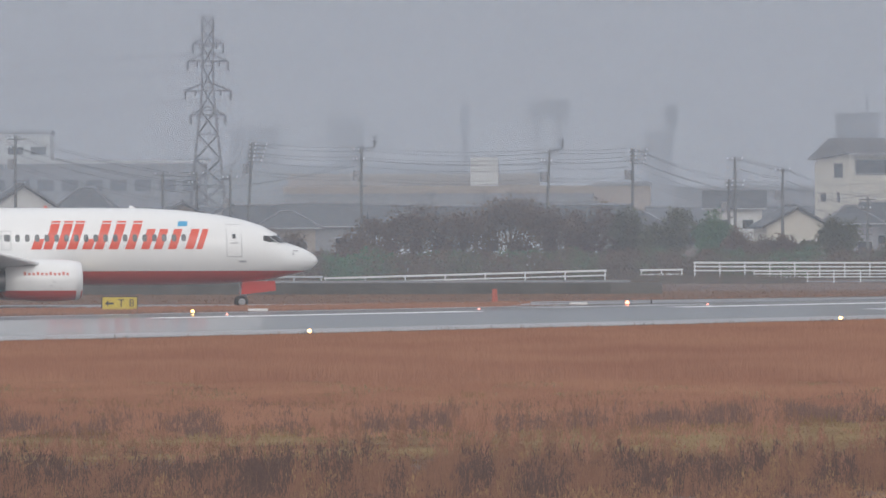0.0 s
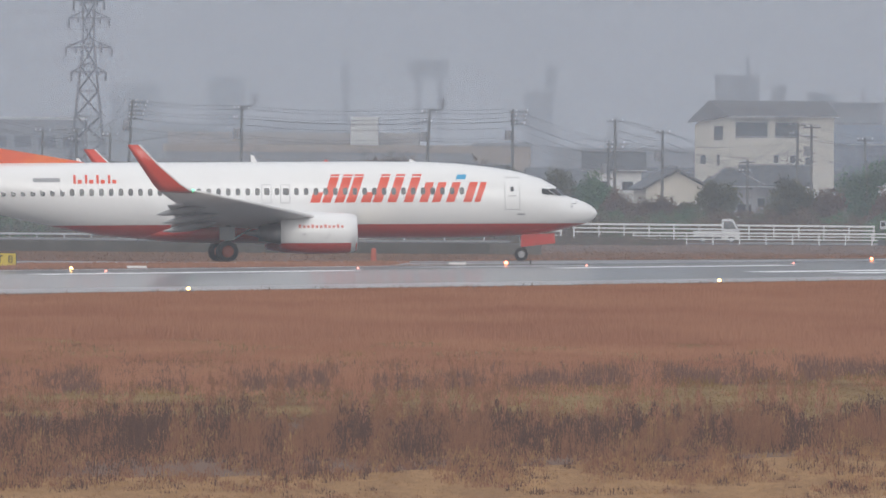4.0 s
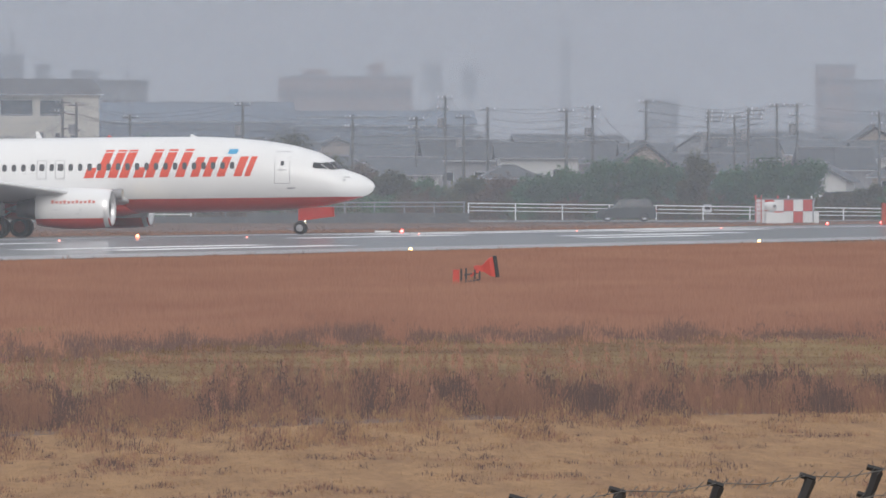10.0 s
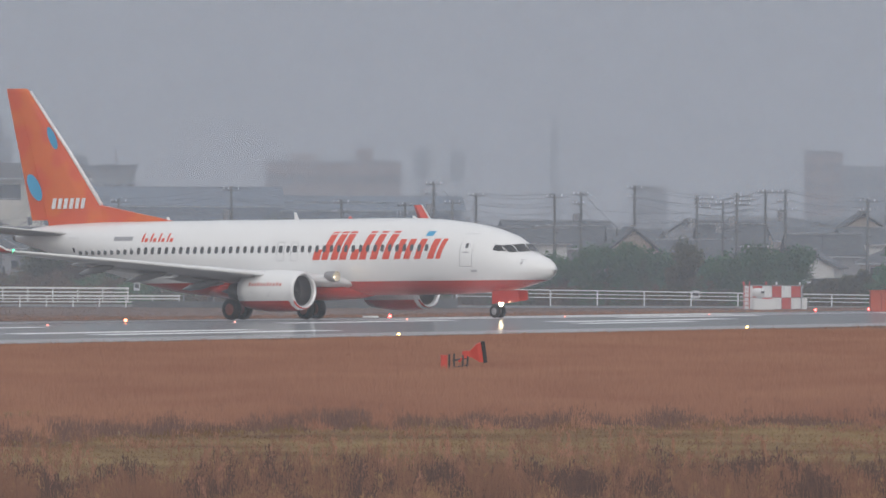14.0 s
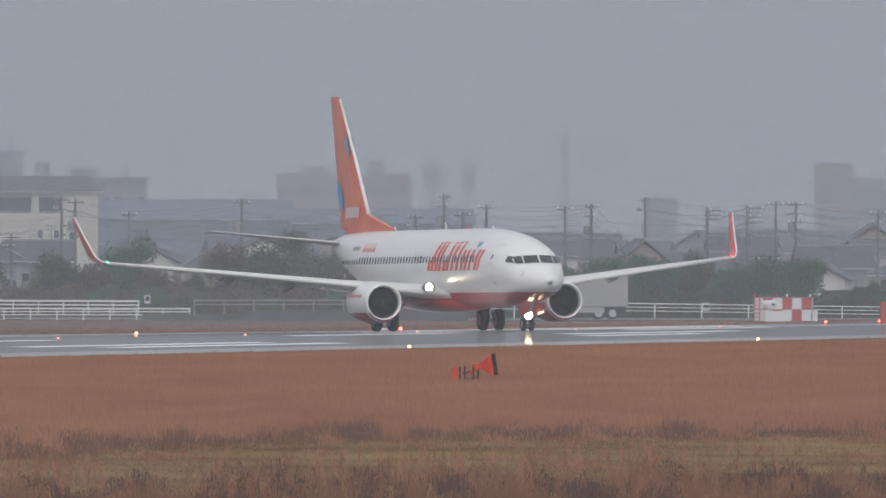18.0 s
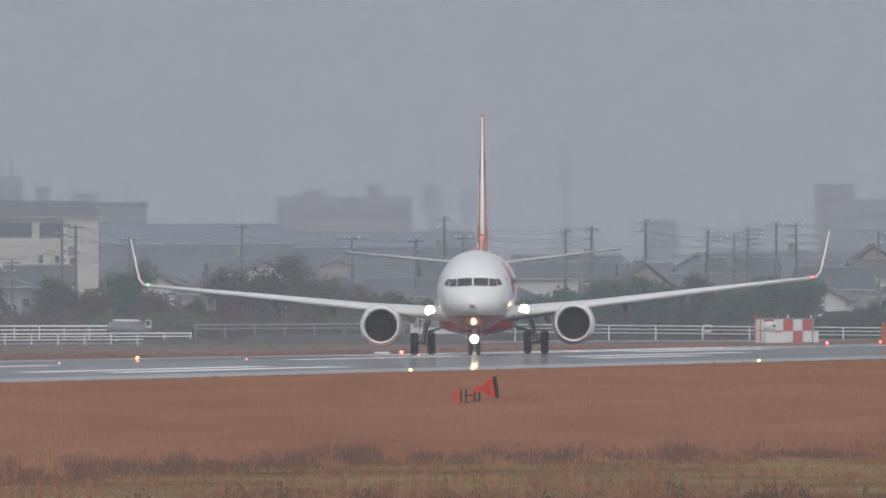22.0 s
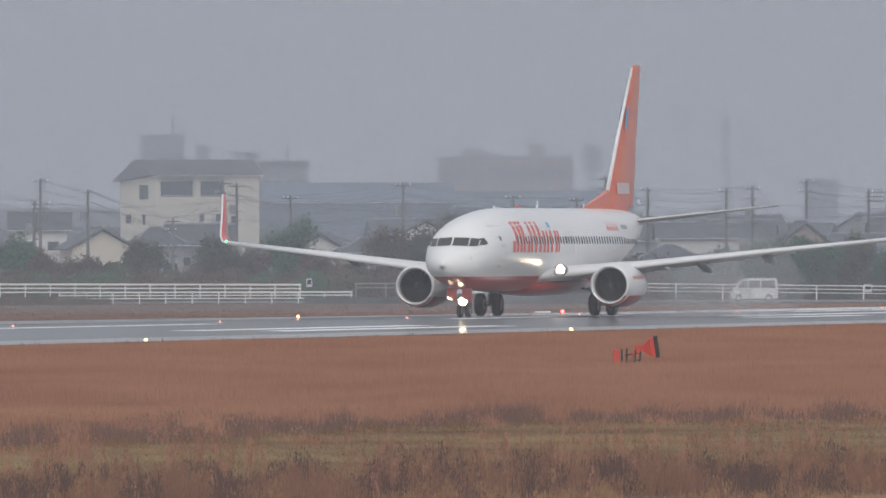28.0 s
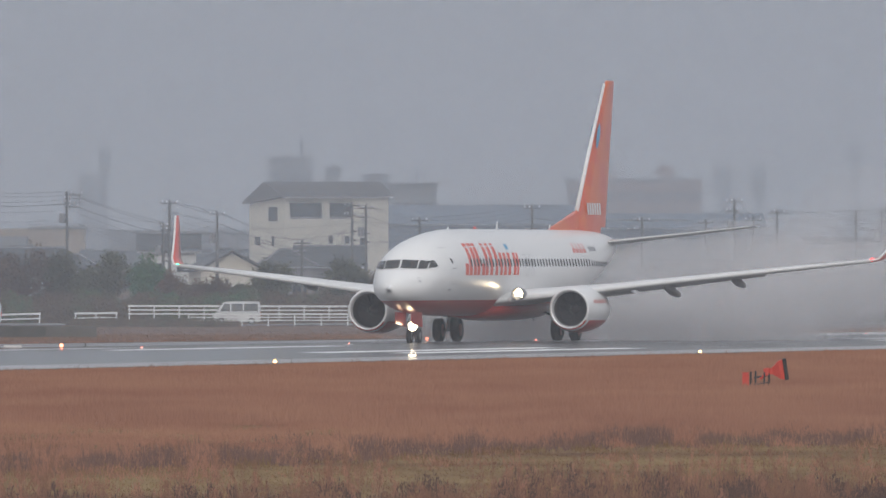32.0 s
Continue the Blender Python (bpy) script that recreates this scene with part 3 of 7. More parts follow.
def build_airliner():
    jet = empty("passenger_jet", "white twin-engine passenger jet with red belly, orange tail and red winglets", "airplane")
    bm = bmesh.new()
    xs = sorted(set(np.concatenate([HX, np.linspace(-7, -36, 34)])), reverse=True)
    rings = []
    for x in xs:
        t, b, w = hull(x)
        rings.append([(x, w * math.sin(k * math.tau / 48), (t + b) / 2 + (t - b) / 2 * math.cos(k * math.tau / 48)) for k in range(48)])
    fuselage = part("fuselage", add_loft(bm, rings), M_HULL, jet, "glossy white fuselage with a red belly", smooth=True)
    part("tail_cone", lathe([(-37.95, 0.22), (-38.25, 0.17), (-38.3, 0.0)], (0, 0, 4.44), n=20), M_DARKMETAL, jet, smooth=True)
    # wing box fairing under the hull
    rings = []
    for x, w, lo in ((-12.6, 0.5, 1.2), (-13.6, 1.5, 1.06), (-15.5, 1.95, 0.98), (-19.5, 1.98, 0.98), (-22, 1.6, 1.05), (-24, 0.6, 1.25)):
        rings.append([(x, w * math.sin(k * math.tau / 24), 1.55 + (1.55 - lo) * math.cos(k * math.tau / 24) * (0.9 if math.cos(k * math.tau / 24) > 0 else 1)) for k in range(24)])
    part("belly_fairing", add_loft(bmesh.new(), rings), M_HULL, jet, smooth=True)

    # cockpit glazing
    panes = ((0.025, 0.74, 3.42, 3.80, 3.39, 3.77), (0.79, 1.14, 3.385, 3.77, 3.38, 3.72), (1.18, 1.34, 3.40, 3.70, 3.46, 3.66))
    for side in (-1, 1):
        for y0, y1, a0, a1, b0, b1 in panes:
            bm = bmesh.new()
            rows = []
            for j in range(4):
                v, row = j / 3, []
                for i in range(4):
                    u = i / 3
                    y = y0 + u * (y1 - y0)
                    z = (1 - u) * (a0 + v * (a1 - a0)) + u * (b0 + v * (b1 - b0))
                    row.append(bm.verts.new((hull_x(y, z, 0.024), side * (y + 0.018), z + 0.01)))
                rows.append(row)
            for j in range(3):
                for i in range(3):
                    q = (rows[j][i], rows[j][i + 1], rows[j + 1][i + 1], rows[j + 1][i])
                    bm.faces.new(q if side > 0 else q[::-1])
            part("cockpit_window", bm, M_SCREEN, jet, smooth=True)
        # side window behind the windscreen
        part("cockpit_window", decal(bmesh.new(), side, ((-3.05, 3.50), (-2.62, 3.42), (-2.66, 3.74), (-3.02, 3.78)), 0.012, 3, 3), M_SCREEN, jet)

    # cabin windows, one mesh for each side
    for side in (-1, 1):
        bm = bmesh.new()
        pts = [(0.125 * math.copysign(abs(math.cos(a)) ** 0.6, math.cos(a)), 0.19 * math.copysign(abs(math.sin(a)) ** 0.6, math.sin(a))) for a in np.linspace(0, math.tau, 13)[:-1]]
        ring = [bm.verts.new((px, side * (hull_y(-15, 3.66 + pz, 0.012)), pz)) for px, pz in (pts if side < 0 else pts[::-1])]
        bm.faces.new(ring)
        first = None
        for i in range(52):
            x = -6.75 - 0.508 * i
            if x < -32.4 or -6.9 < x < -6.0:
                continue
            scale = (hull_y(x, 3.66) / hull_y(-15, 3.66))
            pose_m = Matrix.Translation((x, side * (hull_y(x, 3.66, 0.0) - hull_y(-15, 3.66, 0.0)), 3.66))
            if first is None:
                first = part("cabin_window", bm, M_CABIN, jet)
                first.matrix_basis = pose_m
            else:
                again(first, pose_m, jet)
        # doors and overwing exits as outlines in the skin
        for x0, x1, z0, z1 in ((-5.02, -4.20, 2.66, 4.36), (-33.1, -32.35, 2.9, 4.4), (-17.72, -17.20, 3.05, 4.05), (-16.74, -16.22, 3.05, 4.05)):
            bm = bmesh.new()
            w = 0.035
            for c in (((x0, z0), (x0 + w, z0), (x0 + w, z1), (x0, z1)), ((x1 - w, z0), (x1, z0), (x1, z1), (x1 - w, z1))):
                decal(bm, side, c, 0.005, 1, 6)
            for za in (z0, z1 - w):
                decal(bm, side, ((x0 + w, za), (x1 - w, za), (x1 - w, za + w), (x0 + w, za + w)), 0.005, 2, 1)
            door = part("door_outline", bm, M_LINE, jet, "grey door outline")
            xm = (x0 + x1) / 2
            if z1 - z0 > 1.2:
                part("door_window", decal(bmesh.new(), side, ((xm - 0.09, 3.62), (xm + 0.09, 3.62), (xm + 0.09, 3.86), (xm - 0.09, 3.86)), 0.012, 1, 2), M_CABIN, door)
                part("door_handle", decal(bmesh.new(), side, ((xm - 0.2, 3.36), (xm + 0.2, 3.36), (xm + 0.2, 3.42), (xm - 0.2, 3.42)), 0.012, 1, 1), M_LINE, door)
            else:
                part("door_window", decal(bmesh.new(), side, ((xm - 0.12, 3.5), (xm + 0.12, 3.5), (xm + 0.12, 3.84), (xm - 0.12, 3.84)), 0.012, 1, 2), M_CABIN, door)

        # the airline's mark: slanted plain blocks in red with one blue flash
        def tx(s):
            return -15.2 + s if side < 0 else -6.1 - s
        def block(bmx, s0, s1, z0, z1, lift=0.006):
            sl = 0.36
            a, b2 = s0 + (z0 - 3.08) * sl, s1 + (z0 - 3.08) * sl
            c, d = s1 + (z1 - 3.08) * sl, s0 + (z1 - 3.08) * sl
            cs = ((tx(a), z0), (tx(b2), z0), (tx(c), z1), (tx(d), z1))
            if side > 0:
                cs = (cs[1], cs[0], cs[3], cs[2])
            decal(bmx, side, cs, lift, 3, 5)
        for pieces in (((0.0, 0.52, 3.08, 3.62), (0.62, 1.08, 3.08, 4.55)), ((1.28, 1.76, 3.08, 4.55), (1.88, 2.36, 3.08, 4.55)), ((2.64, 3.16, 3.08, 3.62), (3.26, 3.74, 3.08, 4.55)),
                       ((4.03, 4.51, 3.08, 4.55), (4.88, 5.36, 3.08, 4.55)), ((5.70, 6.14, 3.08, 4.12), (6.36, 6.80, 3.08, 4.12)), ((7.10, 7.54, 3.08, 4.12),), ((8.00, 8.44, 3.08, 4.12), (8.58, 8.9, 3.08, 4.12))):
            bm = bmesh.new()
            for p in pieces:
                block(bm, *p)
            part("mark_block", bm, M_TITLE, jet, "slanted red paint block")
        bm = bmesh.new()
        block(bm, 7.22, 7.72, 4.26, 4.52)
        part("mark_flash", bm, M_BLUE, jet, "light blue paint flash")
        for i in range(4):
            x = -27.5 + i * 0.6
            bm = decal(bmesh.new(), side, ((x, 4.12), (x + 0.13, 4.12), (x + 0.13, 4.58), (x, 4.58)), 0.006, 1, 3)
            decal(bm, side, ((x + 0.22, 4.12), (x + 0.44, 4.12), (x + 0.44, 4.32), (x + 0.22, 4.32)), 0.006, 1, 2)
            part("mark_bar", bm, M_TITLE, jet, "small red paint bars")
        part("registration_bar", decal(bmesh.new(), side, ((-29.6, 4.2), (-28.2, 4.2), (-28.2, 4.42), (-29.6, 4.42)), 0.006, 3, 2), M_LINE, jet, "grey bar")
        part("service_bar", decal(bmesh.new(), side, ((-4.35, 2.38), (-3.95, 2.38), (-3.95, 2.48), (-4.35, 2.48)), 0.006, 1, 1), M_LINE, jet)
        part("static_port", decal(bmesh.new(), side, ((-1.5, 2.75), (-1.38, 2.75), (-1.38, 2.87), (-1.5, 2.87)), 0.006, 1, 1), M_LINE, jet)
        part("pitot_tube", tube([(-1.45, side * (hull_y(-1.45, 2.98) + 0.1), 2.98), (-1.15, side * (hull_y(-1.45, 2.98) + 0.1), 2.98)], 0.025, 6), M_METAL, jet)

        # wing
        bm = bmesh.new()
        rings = [airfoil(-12.4, -21.4, side * 0.9, 1.82, 0.98), airfoil(-13.35, -21.5, side * 1.9, 1.97, 0.84), airfoil(-15.55, -21.6, side * 5.6, 2.39, 0.50),
                 airfoil(-18.9, -22.8, side * 11.2, 3.03, 0.33), airfoil(-22.15, -24.0, side * 16.75, 3.62, 0.2)]
        wing = part("wing", add_loft(bm, rings), M_WING, jet, "light grey swept wing", smooth=True)
        bm = bmesh.new()
        line = [(-13.28, 1.9, 1.95), (-15.48, 5.6, 2.38), (-18.84, 11.2, 3.03), (-22.1, 16.75, 3.63)]
        part("slat", add_tube(bm, [(x + 0.02, side * y, z) for x, y, z in line], [0.13, 0.11, 0.09, 0.065], 8), M_SLAT, wing, "bright leading edge", smooth=True)
        bm = bmesh.new()
        rings = [airfoil(-21.2, -22.5, side * 2.1, 1.92, 0.2, 0.12), airfoil(-21.3, -22.5, side * 5.5, 2.33, 0.18, 0.12)]
        part("flap", add_loft(bm, rings), M_WING, wing)
        bm = bmesh.new()
        rings = [airfoil(-21.4, -22.45, side * 5.8, 2.37, 0.16, 0.10), airfoil(-22.5, -23.3, side * 11.6, 3.04, 0.10, 0.08)]
        part("flap", add_loft(bm, rings), M_WING, wing)
        for y, x, z, ln in ((3.4, -22.0, 1.85, 1.4), (7.4, -22.2, 2.30, 1.5), (10.4, -22.9, 2.70, 1.3)):
            prof = [(ln, 0.02), (ln * 0.7, 0.15), (0.0, 0.21), (-ln * 0.6, 0.15), (-ln, 0.02)]
            fairing = part("flap_track_fairing", lathe(prof, n=12), M_TAILGREY, wing, smooth=True)
            fairing.matrix_basis = Matrix.Translation((x + 0.4, side * y, z - 0.02)) @ Matrix.Rotation(radians(-9), 4, "Y")
        # blended winglet
        bm = bmesh.new()
        rings = []
        for xle, xte, y, z, th, lean in ((-22.15, -24.0, 16.75, 3.62, 0.2, 0), (-22.55, -24.15, 17.1, 3.72, 0.18, 30), (-23.0, -24.4, 17.32, 4.0, 0.15, 62), (-24.1, -25.05, 17.55, 4.95, 0.11, 76), (-25.15, -25.75, 17.8, 6.02, 0.06, 78)):
            ring = []
            for px, py, pz in airfoil(xle, xte, 0, 0, th):
                a = radians(lean)
                ring.append((px, side * (y - pz * math.sin(a)), z + pz * math.cos(a)))
            rings.append(ring)
        part("winglet", add_loft(bm, rings), M_WINGLET, wing, "red blended winglet", smooth=True)
        part("winglet_edge", tube([r[0] for r in rings], 0.045, 6), M_WHITE, wing, "white leading edge strip", smooth=True)
        bm = bmesh.new()
        bmesh.ops.create_uvsphere(bm, u_segments=10, v_segments=6, radius=0.085, matrix=Matrix.Translation((-22.35, side * 16.85, 3.68)))
        part("navigation_light", bm, M_NAVR if side > 0 else M_NAVG, wing, "lit red lamp" if side > 0 else "lit green lamp")
        # landing lamp sunk in the wing root
        bm = bmesh.new()
        bmesh.ops.create_circle(bm, cap_ends=True, segments=20, radius=0.25, matrix=Matrix.Translation((-13.46, side * 2.36, 2.22)) @ Matrix.Rotation(radians(90), 4, "Y"))
        part("landing_light", bm, M_LAMP, wing, "bright landing light")
        part("lamp_housing", lathe([(-13.8, 0.02), (-13.7, 0.26), (-13.02, 0.285), (-13.0, 0.27), (-13.02, 0.258), (-13.47, 0.256), (-13.49, 0.0)], (0, side * 2.36, 2.22), n=20), M_LAMPCUP, wing, "grey lamp housing", smooth=True)

        # engine
        ec = (0, side * 4.83, 1.50)
        prof = [(-14.1, 0.74), (-13.5, 0.76), (-13.15, 0.80), (-13.02, 0.88), (-13.1, 0.96), (-13.5, 1.03), (-14.4, 1.08), (-15.4, 1.07), (-16.4, 0.97), (-17.0, 0.87), (-17.0, 0.82), (-16.0, 0.8)]
        nac = part("nacelle", lathe(prof[3:], ec, n=40), M_NACELLE, jet, "white engine nacelle with a red underside", smooth=True)
        part("intake_lip", lathe([(-13.35, 0.79), (-13.15, 0.81), (-13.02, 0.885), (-13.12, 0.965), (-13.36, 1.012)], ec, n=40), M_LIP, nac, "polished metal intake lip", smooth=True)
        part("intake_duct", lathe([(-13.3, 0.79), (-14.2, 0.76), (-14.22, 0.01)], ec, n=40), M_DARKMETAL, nac, smooth=True)
        bm = bmesh.new()
        for k in range(24):
            a = k * math.tau / 24
            c, s = math.cos(a), math.sin(a)
            add_quad(bm, (-13.95, ec[1] + 0.2 * c, ec[2] + 0.2 * s), (-14.05, ec[1] + 0.2 * c - 0.03 * s, ec[2] + 0.2 * s + 0.03 * c),
                     (-14.1, ec[1] + 0.74 * c - 0.16 * s, ec[2] + 0.74 * s + 0.16 * c), (-13.92, ec[1] + 0.74 * c, ec[2] + 0.74 * s))
        part("fan", bm, M_DARKMETAL, nac)
        part("spinner", lathe([(-13.55, 0.01), (-13.7, 0.12), (-13.98, 0.24)], ec, n=20), M_DARKMETAL, nac, smooth=True)
        part("exhaust_nozzle", lathe([(-16.2, 0.6), (-17.2, 0.55), (-18.1, 0.4), (-18.05, 0.36), (-17.0, 0.36)], ec, n=28), M_DARKMETAL, nac, smooth=True)
        part("exhaust_plug", lathe([(-17.4, 0.3), (-18.2, 0.2), (-18.9, 0.02)], ec, n=20), M_DARKMETAL, nac, smooth=True)
        rings = [upright_foil(-14.4, -18.2, 2.3, 0.30, ec[1]), upright_foil(-14.9, -18.6, 2.62, 0.34, ec[1])]
        part("pylon", add_loft(bmesh.new(), rings), M_WING, nac)
        # a row of small red bars along the outer face of the nacelle
        for k in range(11):
            bm = bmesh.new()
            x0, z0, z1 = -16.1 + 0.22 * k, 1.76, 1.90 if k % 3 else 1.95
            rows = []
            for j in range(3):
                z = z0 + (z1 - z0) * j / 2
                row = []
                for x in (x0, x0 + 0.14):
                    r = float(np.interp(-x, (13.02, 13.5, 14.4, 15.4, 16.4, 17.0), (0.9, 1.03, 1.08, 1.07, 0.97, 0.87))) + 0.008
                    row.append(bm.verts.new((x, ec[1] + side * math.sqrt(r * r - (z - ec[2]) ** 2), z)))
                rows.append(row)
            for j in range(2):
                q = (rows[j][0], rows[j][1], rows[j + 1][1], rows[j + 1][0])
                bm.faces.new(q if side < 0 else q[::-1])
            part("nacelle_bar", bm, M_FADEDRED, nac, "faded red bar")
        for x0, z0 in ((-15.9, 1.42), (-14.6, 1.40), (-14.75, 1.22)):
            r = 1.075
            part("latch", box(x0, x0 + 0.16, ec[1] + side * math.sqrt(r * r - (z0 - ec[2]) ** 2) - 0.012, ec[1] + side * math.sqrt(r * r - (z0 - ec[2]) ** 2) + 0.012, z0, z0 + 0.05), M_LINE, nac)

        # tailplane
        rings = [airfoil(-33.2, -37.6, side * 0.5, 4.56, 0.34), airfoil(-33.8, -37.8, side * 1.3, 4.64, 0.28), airfoil(-37.0, -38.7, side * 7.15, 5.31, 0.10)]
        part("tailplane", add_loft(bmesh.new(), rings), M_TAILGREY, jet, "grey tailplane", smooth=True)
        part("tailplane_edge", tube([(-33.15, side * 0.6, 4.6), (-33.76, side * 1.3, 4.68), (-36.96, side * 7.12, 5.33)], [0.04, 0.035, 0.02], 8), M_SLAT, jet, "bright tailplane leading edge", smooth=True)

    # fin and rudder
    foil = ((-30.6, -36.85, -35.6, 4.9, 0.55), (-31.4, -37.0, -35.8, 5.6, 0.5), (-34.2, -37.85, -36.8, 8.9, 0.34), (-37.05, -38.7, -37.95, 12.2, 0.2), (-37.3, -38.74, -38.0, 12.36, 0.12))
    fin = part("fin", add_loft(bmesh.new(), fin_piece(foil, True)), M_FIN, jet, "bright orange fin", smooth=False)
    part("rudder", add_loft(bmesh.new(), fin_piece(((-31.15, -36.95, -35.72, 5.35, 0.52),) + foil[2:], False)), M_FIN, fin)
    rings = [[(-26.8, 0.02, 5.18), (-26.8, -0.02, 5.18), (-31.6, -0.16, 5.1), (-31.6, 0.16, 5.1)], [(-26.9, 0.015, 5.26), (-26.9, -0.015, 5.26), (-31.9, -0.14, 6.1), (-31.9, 0.14, 6.1)]]
    part("dorsal_fillet", add_loft(bmesh.new(), rings), M_FIN, fin)
    part("leading_edge", add_tube(bmesh.new(), [(-31.9, 0, 6.12), (-34.15, 0, 8.9), (-37.0, 0, 12.2)], [0.11, 0.09, 0.06], 8), M_WHITE, fin, "white leading edge strip", smooth=True)
    for side in (-1, 1):
        for cx, cz, rx, rz, y in ((-35.3, 9.7, 0.28, 0.6, 0.16), (-36.62, 7.1, 0.45, 0.72, 0.165)):
            if side > 0 and cz < 8:
                continue
            bm = bmesh.new()
            ring = [bm.verts.new((cx + rx * math.cos(a) - (rz * math.sin(a)) * 0.45, side * y, cz + rz * math.sin(a))) for a in np.linspace(0, math.tau, 25)[:-1]]
            bm.faces.new(ring if side < 0 else ring[::-1])
            part("blue_spot", bm, M_BLUE, fin, "light blue spot")
        for i in range(6):
            bm = bmesh.new()
            x = -35.3 + i * 0.42
            add_quad(bm, (x, side * 0.272, 5.95), (x + 0.27, side * 0.272, 5.95), (x + 0.27 - side * -0.0 + 0.12, side * 0.262, 6.5), (x + 0.12, side * 0.262, 6.5))
            part("fin_bar", bm, M_WHITE, fin, "small white slanted bar")

    # antennas and beacon on the crown, drain mast below
    for x, h in ((-17.9, 0.38), (-27.0, 0.25), (-9.6, 0.12)):
        rings = [upright_foil(x + 0.15, x - 0.22, 5.16, 0.05), upright_foil(x - 0.1, x - 0.24, 5.2 + h, 0.03)]
        part("antenna", add_loft(bmesh.new(), rings), M_WHITE, jet)
    bm = bmesh.new()
    bmesh.ops.create_uvsphere(bm, u_segments=10, v_segments=6, radius=0.09, matrix=Matrix.Translation((-14.2, 0, 5.25)))
    part("beacon", bm, M_RED, jet, "small red beacon dome")
    part("drain_mast", tube([(-24.0, 0, 1.3), (-24.15, 0, 0.95)], [0.05, 0.03], 6), M_DARKMETAL, jet)

    # landing gear: each leg with its wheels
    wheels = []
    def wheel_at(x, y, r, w, leg, hub, word):
        prof = [(-w / 2, r * 0.55), (-w / 2, r * 0.86), (-w * 0.36, r * 0.97), (0, r), (w * 0.36, r * 0.97), (w / 2, r * 0.86), (w / 2, r * 0.55)]
        wh = part("wheel", lathe(prof, axis="y", n=28), M_BLACK, leg, "black tyre", smooth=True)
        wh.matrix_basis = Matrix.Translation((x, y, r))
        rim = part("rim", lathe([(-w * 0.48, r * 0.02), (-w * 0.5, r * 0.3), (-w * 0.42, r * 0.56), (w * 0.42, r * 0.56), (w * 0.5, r * 0.3), (w * 0.48, r * 0.02)], axis="y", n=20), hub, wh, word, smooth=True)
        wheels.append((wh, x, y, r))
    leg = part("nose_leg", tube([(-4.0, 0, 0.34), (-4.0, 0, 1.0), (-4.12, 0, 1.7)], [0.07, 0.09, 0.1], 10), M_METAL, jet, "metal nose gear leg")
    for y in (-0.2, 0.2):
        wheel_at(-4.0, y, 0.34, 0.2, leg, M_GREYRIM, "grey hub")
    part("axle", tube([(-4.0, -0.2, 0.34), (-4.0, 0.2, 0.34)], 0.05, 8), M_METAL, leg)
    for y in (-0.38, 0.38):
        part("gear_door", add_loft(bmesh.new(), [[(-4.05, yy, 0.72), (-2.25, yy, 0.92), (-2.28, yy, 1.42), (-4.02, yy, 1.4)] for yy in (y - 0.015, y + 0.015)]), M_HULL, jet, "red nose gear door")
    bm = bmesh.new()
    bmesh.ops.create_circle(bm, cap_ends=True, segments=18, radius=0.21, matrix=Matrix.Translation((-3.80, 0, 0.78)) @ Matrix.Rotation(radians(90), 4, "Y"))
    part("taxi_light", bm, M_TAXILAMP, leg, "bright taxi light")
    part("lamp_housing", lathe([(-4.0, 0.03), (-3.92, 0.18), (-3.75, 0.23), (-3.73, 0.223), (-3.75, 0.215), (-3.81, 0.213), (-3.82, 0.0)], (0, 0, 0.78), n=20), M_LAMPCUP, leg, "grey lamp housing", smooth=True)
    for side in (-1, 1):
        leg = part("main_leg", tube([(-19.6, side * 2.86, 0.56), (-19.6, side * 2.75, 1.2), (-19.5, side * 2.5, 1.9)], [0.1, 0.13, 0.14], 10), M_METAL, jet, "metal main gear leg")
        for y in (2.43, 3.29):
            wheel_at(-19.6, side * y, 0.56, 0.4, leg, M_RIM, "orange-red hub")
        part("axle", tube([(-19.6, side * 2.43, 0.56), (-19.6, side * 3.29, 0.56)], 0.08, 8), M_METAL, leg)
        part("side_brace", tube([(-19.6, side * 2.75, 1.1), (-19.4, side * 1.3, 1.5)], 0.06, 8), M_METAL, leg)
        part("drag_brace", tube([(-19.6, side * 2.75, 1.0), (-18.3, side * 2.6, 1.75)], 0.05, 8), M_METAL, leg)
        part("leg_door", box(-20.0, -19.2, side * 3.0 - 0.02, side * 3.0 + 0.02, 1.15, 1.85, 0.01), M_TAILGREY, leg)
    return jet, wheels


M_FADEDRED = mat("faded_red_bar", (0.62, 0.20, 0.17), rough=0.4, vary=0.1)
M_GREYRIM = mat("grey_hub_paint", (0.34, 0.34, 0.35), rough=0.5, vary=0.15)
M_RIM = mat("hub_paint", (0.42, 0.10, 0.06), rough=0.5, vary=0.15)
jet, jet_wheels = build_airliner()


# ---- the field's grass: bands of loose blades ----
rng = np.random.default_rng(7)


